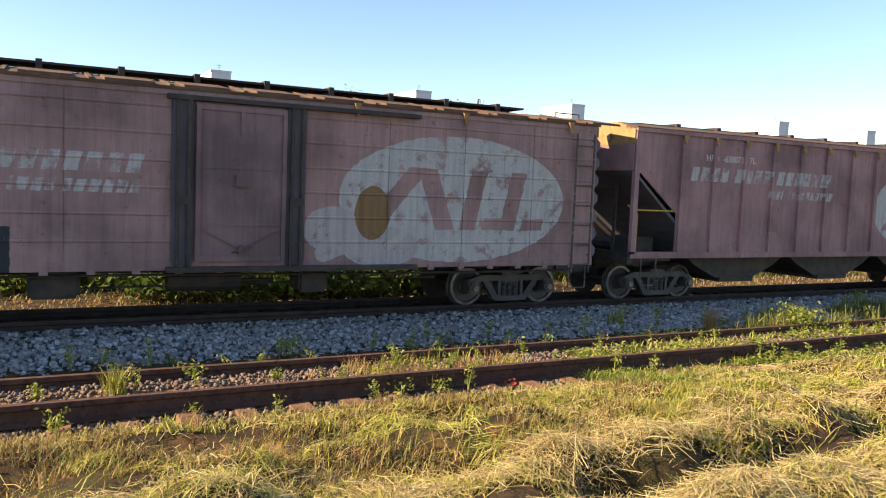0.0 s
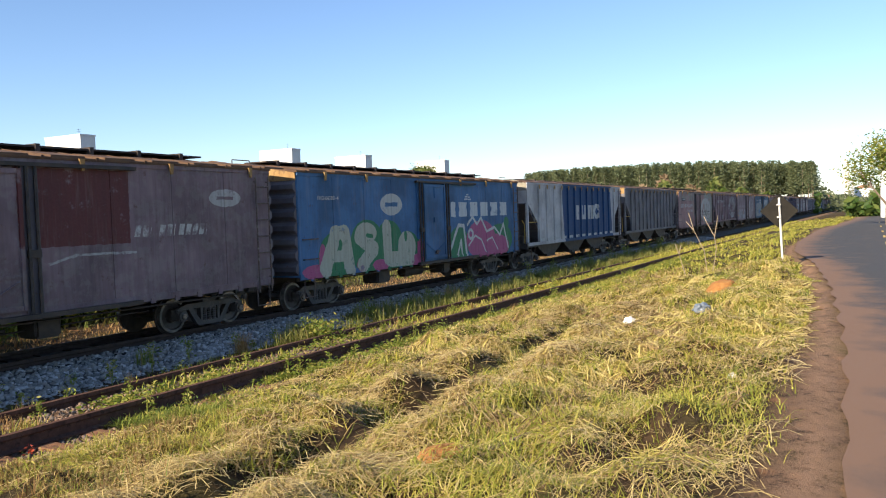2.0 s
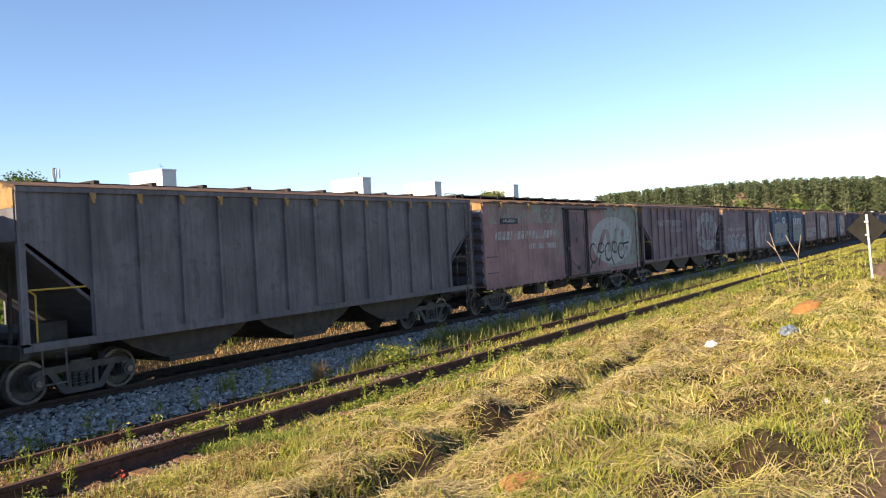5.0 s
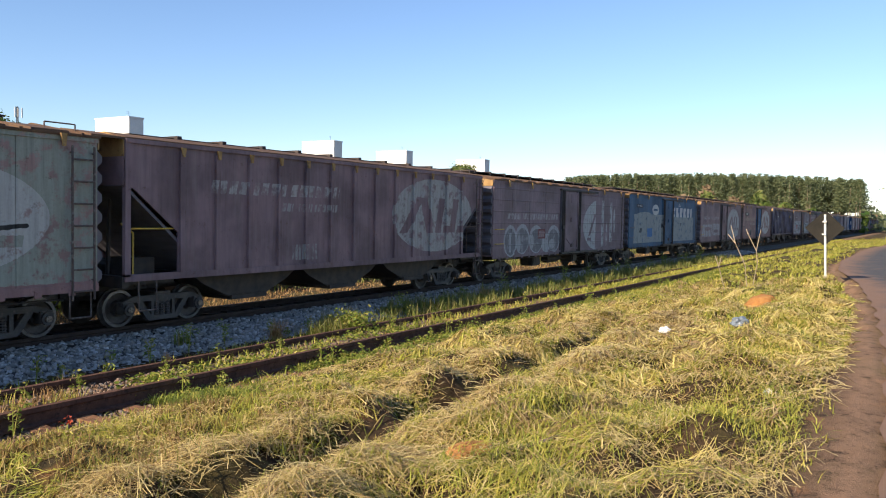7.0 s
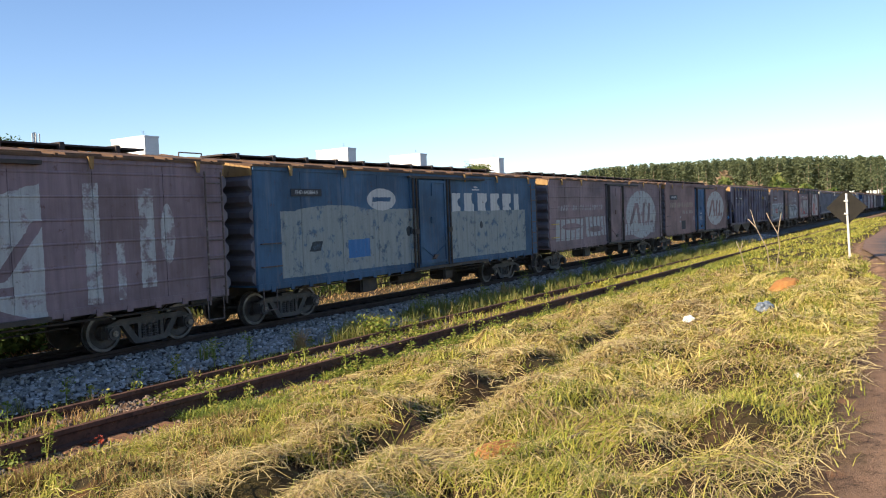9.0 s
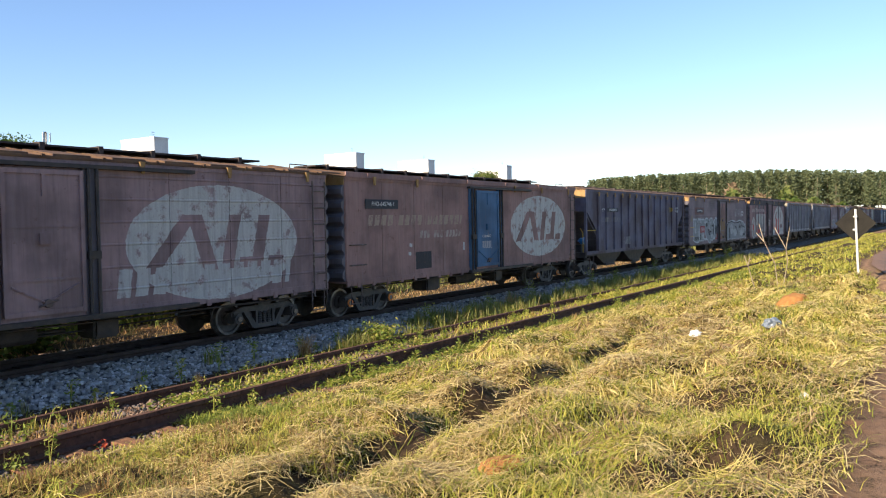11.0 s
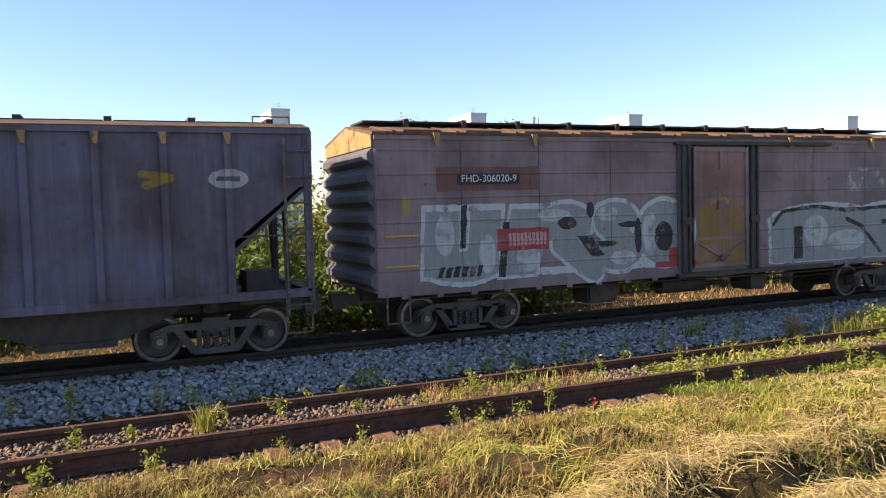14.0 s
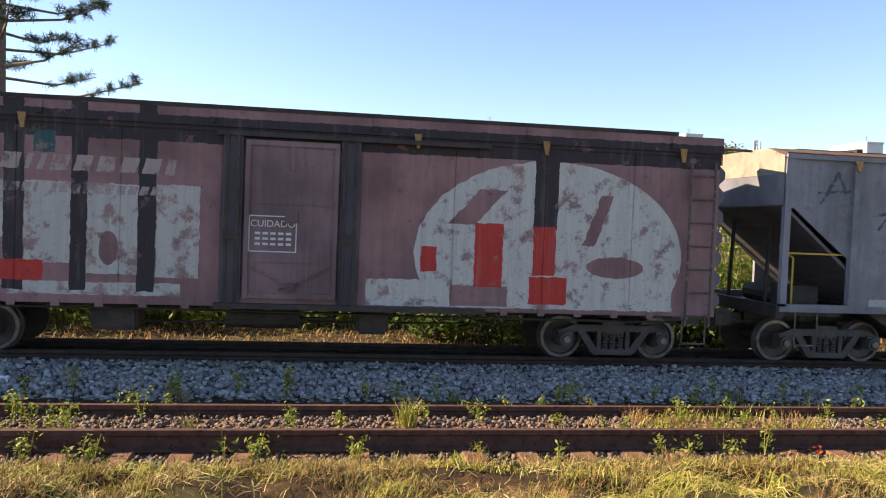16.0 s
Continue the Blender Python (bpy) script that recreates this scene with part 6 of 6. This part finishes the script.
clump(10.35, 9.8, 0.46, 130, dry_plume, 0.05, "upright dry orange-brown grass clump in gravel")
clump(18.5, 10.0, 0.5, 120, dry_plume, 0.07, "upright dry tan grass clump in gravel")
clump(0.78, 8.62, 0.42, 110, grass_tones, 0.05, "tall yellow-green grass tuft between the rails")
for i in range(34):
    clump(rng.uniform(-4, 26), rng.choice([rng.uniform(9.15, 10.1), rng.uniform(8.2, 8.9), rng.uniform(7.4, 7.9)]), rng.uniform(0.14, 0.34), 26, dry_plume if i % 2 else olive_weed, 0.045, "small upright dry seeding tuft by the rails")
clump(4.9, 9.75, 0.14, 30, dry_plume, 0.03, "small dry orange stub of grass")
clump(6.05, 9.35, 0.2, 40, dry_plume, 0.08, "low dry reddish grass by the rail")
for i in range(26):
    clump(rng.uniform(3.3, 5.6), rng.uniform(8.2, 9.0), 0.2, 40, dry_plume if i % 3 else grass_tones, 0.1, "straw-coloured tuft between the siding rails")
# a red-leaved seedling by the near rail
w = root("red_seedling", "small plant with vivid red leaves by the rail", "plant", put(5.06, 7.84, float(height(5.06, 7.84))))
v, f = leaf_cards(rng.normal(0, 1, (26, 3)) * (0.03, 0.025, 0.03) + (0, 0, 0.07), 0.022)
raw("foliage", v, f, red_leaf, w)

# bare soil, litter and dead wood on the verge
for x, y, r, s in ((17.9, 2.85, 0.46, 3.0), (4.97, 2.77, 0.19, 0.9)):
    bm = bmesh.new()
    bmesh.ops.create_icosphere(bm, subdivisions=4, radius=r, matrix=Matrix.Diagonal((1.2, 0.8, 0.22 * s, 1)))
    for v in bm.verts:
        v.co += v.co.normalized() * 0.10 * r * noise.noise(v.co * 9 / r * 0.5)
    o = part("soil_heap", bm, red_soil, None, smooth=True)
    o.matrix_world = put(x, y, float(height(x, y)) + 0.05)
    tagged(o, "low heap of bare red soil in the grass", "soil", "soil heaps")
for name, x, y, size, mat, label in (("paper_scrap", 12.6, 3.48, 0.10, paper_white, "crumpled white paper lying on the cut grass"), ("plastic_bottle", 11.65, 2.15, 0.14, bottle_blue, "crushed dull blue-grey plastic litter in grass"),
                                     ("plastic_bag", -4.0, 10.6, 0.13, paper_white, "crumpled white plastic bag on the ballast"), ("paper_scrap", 8.0, 1.2, 0.05, paper_white, "small white litter scrap on the verge")):
    bm = bmesh.new()
    bmesh.ops.create_icosphere(bm, subdivisions=3, radius=size, matrix=Matrix.Diagonal((1.1, 0.8, 0.55, 1)))
    for v in bm.verts:
        v.co += v.co.normalized() * size * 0.5 * noise.noise(v.co * 2.4 / size)
    o = part(name, bm, mat)
    o.matrix_world = put(x, y, float(height(x, y)) + size * 0.25 + (0.09 if x > 10 else 0.0))
    tagged(o, label, "litter", "litter")
bm = bmesh.new()
q = [Vector((5.2, 2.5, 0)), Vector((5.6, 2.25, 0)), Vector((6.1, 1.95, 0)), Vector((6.5, 1.75, 0))]
for v in q:
    v.z = float(height(v.x, v.y)) + 0.02
for a, b in zip(q, q[1:]):
    rod(bm, a, b, 0.016, 7, 0.012)
tagged(part("fallen_branch", bm, bark), "dark fallen branch lying in the straw", "branch")


# ---- sign, sapling and trees ----
s = root("road_sign", "diamond road sign seen from its dark bare back", "road sign", put(23.9, 2.2, 0.24))
bm = bmesh.new()
rod(bm, (0, 0, -0.2), (0.03, 0.09, 2.0), 0.030, 10)
part("post", bm, metal_grey, s, "pale square post")
bm = bmesh.new()
r = 0.50
prism(bm, [(-r, 0), (-0.04, -r + 0.04), (0.04, -r + 0.04), (r, 0), (0.04, r - 0.04), (-0.04, r - 0.04)], -0.012, 0.012)
o = part("panel", bm, sign_back, s, "dark diamond plate")
o.matrix_basis = pose(0.075 * K, 0.09 * K, 1.62 * K, 0, 0, -84)
bm = bmesh.new()
for z in (1.45, 1.8):
    slab(bm, -0.05, 0.09, 0.04, 0.14, z - 0.02, z + 0.02)
part("clamp", bm, metal_grey, s)


def limbs(bm, a, d, length, r, depth, rnd, ends):
    b = a + d * length
    rod(bm, a, b, r, 6, r * 0.65)
    if depth == 0:
        ends.append(b)
        return
    for i in range(rnd.choice((2, 2, 3))):
        e = (d + Vector([rnd.uniform(-0.6, 0.6) for _ in range(3)]) + Vector((0, 0, 0.18))).normalized()
        limbs(bm, b, e, length * rnd.uniform(0.6, 0.85), r * 0.62, depth - 1, rnd, ends)


rnd = random.Random(5)
w = root("sapling", "leafless pale sapling with forked thin stems", "tree", put(22.8, 4.05, float(height(22.8, 4.05)) - 0.02))
bm = bmesh.new()
for pts in (((0, 0, 0), (0.05, 0.15, 0.75), (-0.1, 0.55, 1.35), (-0.15, 0.75, 1.85)), ((-0.1, 0.55, 1.35), (-0.05, 0.9, 1.6)), ((0.3, -0.1, 0), (0.3, -0.3, 0.8), (0.25, -0.25, 1.15), (0.1, -0.45, 1.75)),
            ((0.25, -0.25, 1.15), (0.2, 0.1, 1.6), (0.2, 0.2, 1.75)), ((-0.3, 0.9, 0.1), (-0.35, 1.15, 0.7), (-0.4, 1.3, 1.0)), ((-0.35, 1.15, 0.7), (-0.35, 1.05, 0.95))):
    for a, b in zip(pts, pts[1:]):
        rod(bm, (a[0], a[1] * 0.62, a[2]), (b[0], b[1] * 0.62, b[2]), 0.014, 6, 0.009)
part("trunk", bm, pale_bark, w, "pale thin bare stems")


def broadleaf(name, x, y, h, crown, leaves, size, material, label, rz=0):
    w = root(name, label, "tree", put(x, y, -0.3))
    bm = bmesh.new()
    ends = []
    limbs(bm, Vector((0, 0, 0)), Vector((0.05, 0, 1)), h * 0.42, h * 0.028, 3, rnd, ends)
    part("trunk", bm, bark, w)
    e = np.array([tuple(v) for v in ends])
    e = e[rng.integers(len(e), size=leaves)] * (1, 1, 1) + rng.normal(0, crown, (leaves, 3)) * (1, 1, 0.8)
    v, f = leaf_cards(e, size)
    raw("crown", v, f, material, w)
    return w


broadleaf("tree", 62.5, -0.9, 5.0, 0.6, 4200, 0.13, weed_green, "leafy street tree with sunlit green crown")
broadleaf("tree", 40.7, 113, 13.0, 0.75, 4200, 0.26, bush_green, "tree top showing just above the wagons")
broadleaf("tree", 152, 88, 11.6, 0.75, 3600, 0.3, far_light, "thin tree top with yellowish leaves")
broadleaf("tree", 56.7, 106, 12.8, 0.75, 4200, 0.26, bush_green, "tree top showing just above the wagons")


def bush(x, y, r, h, material, n=2600, label="dense green bush behind the track"):
    w = root("bush", label, "bush", put(x, y, -0.35), "bushes behind the track")
    c = rng.normal(0, 1, (14, 3)) * (r * 0.5, r * 0.4, h * 0.18) + (0, 0, h * 0.5)
    e = c[rng.integers(14, size=n)] + rng.normal(0, 1, (n, 3)) * (r * 0.22, r * 0.22, h * 0.16)
    e[:, 2] = np.clip(e[:, 2], 0.03, None)
    v, f = leaf_cards(e, 0.085)
    raw("crown", v, f, material, w)
    bm = bmesh.new()
    for i in range(4):
        rod(bm, (0, 0, 0), Vector(c[i]) * 0.9, 0.03, 5, 0.015)
    part("trunk", bm, bark, w)


for x, y, r, h, m in ((-3.6, 18.6, 1.3, 2.9, weed_green), (-1.8, 18.8, 1.3, 3.3, weed_green), (0.1, 18.4, 1.3, 3.4, weed_green), (1.7, 18.8, 1.3, 3.1, weed_green), (4.7, 18.6, 1.3, 3.0, weed_green), (-8, 17, 1.6, 2.4, bush_green), (-4.5, 16.2, 1.2, 1.6, bush_green), (-1.5, 17.5, 1.5, 1.3, weed_green), (3.2, 18.2, 1.3, 3.6, weed_green), (2.0, 15.3, 1.2, 1.6, bush_green), (3.6, 15.2, 1.2, 1.5, bush_green), (5.3, 15.2, 1.2, 1.4, bush_green), (7.0, 15.3, 1.2, 1.5, bush_green), (8.6, 15.5, 1.2, 1.2, bush_green), (6.4, 18.4, 1.4, 2.9, weed_green),
                      (10.2, 18, 1.6, 3.2, weed_green), (13.5, 18, 1.5, 2.6, bush_green), (16.5, 17.5, 1.3, 1.4, far_brown), (20, 18, 1.6, 1.9, bush_green), (25, 19, 1.6, 1.2, weed_green), (31, 20, 1.8, 1.4, weed_green), (38, 20, 2, 1.4, weed_green), (-13, 18, 2, 2.8, bush_green)):
    bush(x, y, r, h, m)

# araucaria: long drooping boughs with tufts at their ends
w = root("araucaria_tree", "tall araucaria pine with tufted dark boughs", "tree", put(-14.2, 36.5, -0.3))
bm = bmesh.new()
rod(bm, (0, 0, 0), (0, 0, 14.5), 0.34, 10, 0.12)
tufts = []
for i in range(30):
    z = 7.0 + 7.2 * (i / 30)
    a = i * 2.4
    L = 5.4 * (1 - 0.35 * (i / 30)) * rng.uniform(0.8, 1.1)
    d = Vector((math.cos(a), math.sin(a), 0))
    m_ = Vector((0, 0, z)) + d * L * 0.55 + Vector((0, 0, 0.1))
    e_ = Vector((0, 0, z)) + d * L + Vector((0, 0, 0.85))
    rod(bm, (0, 0, z), m_, 0.07, 5, 0.05)
    rod(bm, m_, e_, 0.05, 5, 0.02)
    for t in range(9):
        base = m_.lerp(e_, rng.uniform(0.0, 1.05))
        side = Vector((-d.y, d.x, 0)) * rng.uniform(-0.9, 0.9)
        tip = base + side + Vector((0, 0, rng.uniform(0.0, 0.35)))
        rod(bm, base, tip, 0.015, 4)
        for q_ in np.linspace(0.35, 1.0, 4):
            tufts.append(np.array(base.lerp(tip, q_)))
part("trunk", bm, bark, w)
tufts = np.array(tufts)
c = np.repeat(tufts, 16, 0)
p = c + rng.normal(0, 0.05, c.shape)
a = rng.normal(0, 1, c.shape)
a /= np.linalg.norm(a, axis=1, keepdims=True)
sd = np.cross(a, rng.normal(0, 1, c.shape))
sd /= np.linalg.norm(sd, axis=1, keepdims=True)
v = np.stack([p - sd * 0.012, p + sd * 0.012, p + a * 0.24 + sd * 0.006, p + a * 0.24 - sd * 0.006], 1)
raw("crown", v.reshape(-1, 3), np.arange(4 * len(p)).reshape(-1, 4), pine_green, w)

# plantation of eucalyptus, a dark wall of narrow crowns over pale trunks
rows_v, rows_f, trunk_v, trunk_f = [], [], [], []
cnt = 0
for i in range(600):
    u = rng.random()
    az = radians(67.4 + 19.3 * u)
    R = 196 + rng.uniform(0, 26)
    x, y = R * math.sin(az), R * math.cos(az)
    top = 12.3 + 1.1 * math.sin(3.1 * u) - 0.6 * u + rng.uniform(-0.5, 0.35)
    n = 300
    c = rng.normal(0, 1, (n, 3)) * (0.75, 0.75, 1) + (x, y, 0)
    zz = rng.random(n) ** 0.8
    c[:, 2] = 4.5 + (top - 4.5) * zz
    c[:, :2] = (x, y) + (c[:, :2] - (x, y)) * (1.25 - 0.9 * zz)[:, None]
    rows_v.append(c)
    trunk_v.append((x, y, top))
c = np.concatenate(rows_v)
v, f = leaf_cards(c, 0.30)
tagged(raw("plantation", v, f, far_green), "dense plantation of tall narrow eucalyptus trees", "wood", kind="stuff")
bm = bmesh.new()
for x, y, top in trunk_v[:260]:
    rod(bm, (x, y, -1), (x, y, top - 1.5), 0.10, 4, 0.05)
tagged(part("plantation_trunks", bm, pale_bark), "pale straight eucalyptus trunks", "wood", kind="stuff")
for nm, mat, az0, az1, R0, R1, zt, count, lab in (("thicket", far_light, 75.5, 82.5, 165, 180, 8.0, 5200, "light green thicket before the plantation"), ("dry_thicket", far_brown, 74.5, 79.5, 186, 192, 10.2, 2000, "dry brown thicket before the plantation"),
                                                   ("far_trees", far_green, 83.5, 98, 210, 330, 6.5, 6500, "distant dark tree belt on the horizon"), ("hedge_row", bush_green, 88.6, 92, 100, 150, 3.4, 2600, "far roadside hedge"), ("undergrowth", bush_green, 66, 87, 184, 196, 5.0, 4000, "dark undergrowth below the trees")):
    az = np.radians(rng.uniform(az0, az1, count))
    R = rng.uniform(R0, R1, count)
    z = rng.random(count) * zt * (0.72 + 0.28 * np.sin(az * 160) * np.sin(az * 57))
    v, f = leaf_cards(np.stack([R * np.sin(az), R * np.cos(az), z], -1), 0.7)
    tagged(raw(nm, v, f, mat), lab, "wood", kind="stuff")


# ---- buildings beyond the train ----
def block(x, y, base_top=16.5, top=21.6):
    """An apartment house: storeys with windows, a flat roof and a tall white stair tower."""
    w = root("apartment_building", "grey apartment block with a white rooftop tower", "building", put(x, y, -0.3), "apartment blocks")
    bm = bmesh.new()
    slab(bm, -14, 3, 1, 13, 0, base_top)
    part("wall", bm, wall_grey, w)
    bm = bmesh.new()
    slab(bm, -14.2, 3.2, 0.8, 13.2, base_top, base_top + 0.35)
    part("roof", bm, wall_white, w)
    bm = bmesh.new()
    slab(bm, -3.5, 0, 0, 11.4, 0, top + 0.3)
    slab(bm, -3.6, 0.1, -0.1, 11.5, top + 0.1, top + 0.45)
    part("tower", bm, wall_white, w, "plain white tower")
    bm = bmesh.new()
    rod(bm, (-1.5, 3, top), (-1.5, 3, top + 1.9), 0.03, 5)
    for z in (1.3, 1.7):
        rod(bm, (-2.0, 3, top + z), (-1.0, 3, top + z), 0.02, 4)
    part("antenna", bm, steel_dark, w)
    win = None
    for fl in range(5):
        for i in range(5):
            wx = -12.6 + 2.1 * i
            if win is None:
                bm = bmesh.new()
                slab(bm, -0.6, 0.6, 0.94, 1.02, -0.6, 0.6)
                win = part("window", bm, window_glass, w)
                o = win
            else:
                o = win.copy()
                scene.collection.objects.link(o)
            o.location = (wx * K, 0, (2.0 + 3.0 * fl) * K)
    return w


for x, y, t_ in ((32.0, 147, 21.3), (72.6, 146, 21.3), (108.5, 141.5, 21.2), (169.5, 137, 21.6), (201.5, 135, 21.4), (241.5, 129.5, 21.4)):
    block(x, y, top=t_)
# a plain concrete house close behind the cane grass
w = root("concrete_house", "bare grey concrete house with small dark windows", "building", put(0, 60, -0.3))
for x0, x1, zt, mat in ((2.2, 2.9, 5.2, cap_grey), (3.1, 3.7, 5.6, cap_grey), (3.8, 5.7, 6.7, wall_grey), (5.7, 13.0, 8.7, wall_grey)):
    bm = bmesh.new()
    slab(bm, x0, x1 - 0.01, 0, 6, 0, zt)
    slab(bm, x0 - 0.05, x1 + 0.04, -0.08, 6.1, zt, zt + 0.15)
    part("wall", bm, mat, w)
for x, z in ((4.6, 5.2), (6.3, 7.2), (6.3, 5.2), (8.0, 7.2), (8.0, 5.2), (9.7, 7.2)):
    bm = bmesh.new()
    slab(bm, x - 0.25, x + 0.25, -0.05, 0.02, z - 0.45, z + 0.45)
    part("window", bm, window_glass, w)
# antenna mast, silos and a house far down the line
for x, y, h in ((74.8, 130, 18.8),):
    w = root("antenna_mast", "thin lattice antenna mast far behind", "mast", put(x, y, 0))
    bm = bmesh.new()
    for a in (0, 2.1, 4.2):
        rod(bm, (math.cos(a) * 0.3, math.sin(a) * 0.3, 0), (math.cos(a) * 0.15, math.sin(a) * 0.15, h), 0.06, 4)
    for i in range(24):
        rod(bm, (0.28, 0, h * i / 24), (-0.2, 0.2, h * (i + 1) / 24), 0.035, 3)
    part("lattice", bm, steel_dark, w)
    bm = bmesh.new()
    for a in range(3):
        slab(bm, -0.7 + 0.6 * a, -0.5 + 0.6 * a, -0.4, -0.3, h - 1.8, h - 0.2)
    part("panel_antenna", bm, wall_white, w)
w = root("silo_tower", "far white tower of a grain plant", "building", put(330, 8.6, 0))
bm = bmesh.new()
slab(bm, -2, 2, -1.1, 1.1, 0, 15.5)
slab(bm, -1, 1, -0.4, 0.6, 15.5, 18.0)
part("tower", bm, wall_white, w)
bm = bmesh.new()
slab(bm, -4, 4, -2.6, -1.3, 0, 11.0)
part("annex", bm, wall_grey, w)
for x, y, sx, sy, h in ((320, -3.5, 6, 4, 5.5), (300, 14, 7, 3.5, 4.2), (345, 3, 6, 3, 7.5), (270, -7.5, 6, 3.5, 4.5)):
    w = root("house", "far white house with low roof among trees", "building", put(x, y, 0), "far houses")
    bm = bmesh.new()
    slab(bm, -sx, sx, -sy, sy, 0, h)
    part("wall", bm, wall_white, w)
    bm = bmesh.new()
    prism_x(bm, [(-sy - 0.4, h), (sy + 0.4, h), (0, h + 1.3)], -sx - 0.4, sx + 0.4)
    part("roof", bm, grained("tile_roof", (0.32, 0.17, 0.10), (0.40, 0.22, 0.13), 1.0, 0.85), w)
w = root("roadside_wall", "plain white gable wall beside the road", "building", put(95, -2.4, 0))
bm = bmesh.new()
slab(bm, -3, 6, -3.2, 1.6, 0, 5.6)
part("wall", bm, wall_white, w)
bm = bmesh.new()
slab(bm, -3.2, 6.2, -3.4, 1.8, 5.6, 5.85)
part("roof", bm, wall_grey, w)


# ---- things that move ----
def travelled(t):
    """How far the train has gone, in metres."""
    return K * (10.743 * t + 0.0538 * t * t - 0.00087 * t ** 3)


def motions():
    times = [0.5 * i for i in range(33)]
    for k, w in wagons.items():
        x0 = CENTRE[k] * K
        walk(w, [(t, pose(x0 - travelled(t), MAIN * K, 0)) for t in times])
    radius = 0.318 * K
    spin = [(i / FPS, i / FPS) for i in range(0, 481)]
    for k in range(0, 16):
        for o in wagons[k].children_recursive:
            if o.name.split(".")[0] == "wheelset":
                p0 = o.location.copy()
                rows = []
                for t, _ in spin:
                    rows.append((t, Matrix.Translation(p0) @ Matrix.Rotation(-(travelled(t) / radius) % (2 * math.pi), 4, "Y")))
                walk(o, rows)


motions()
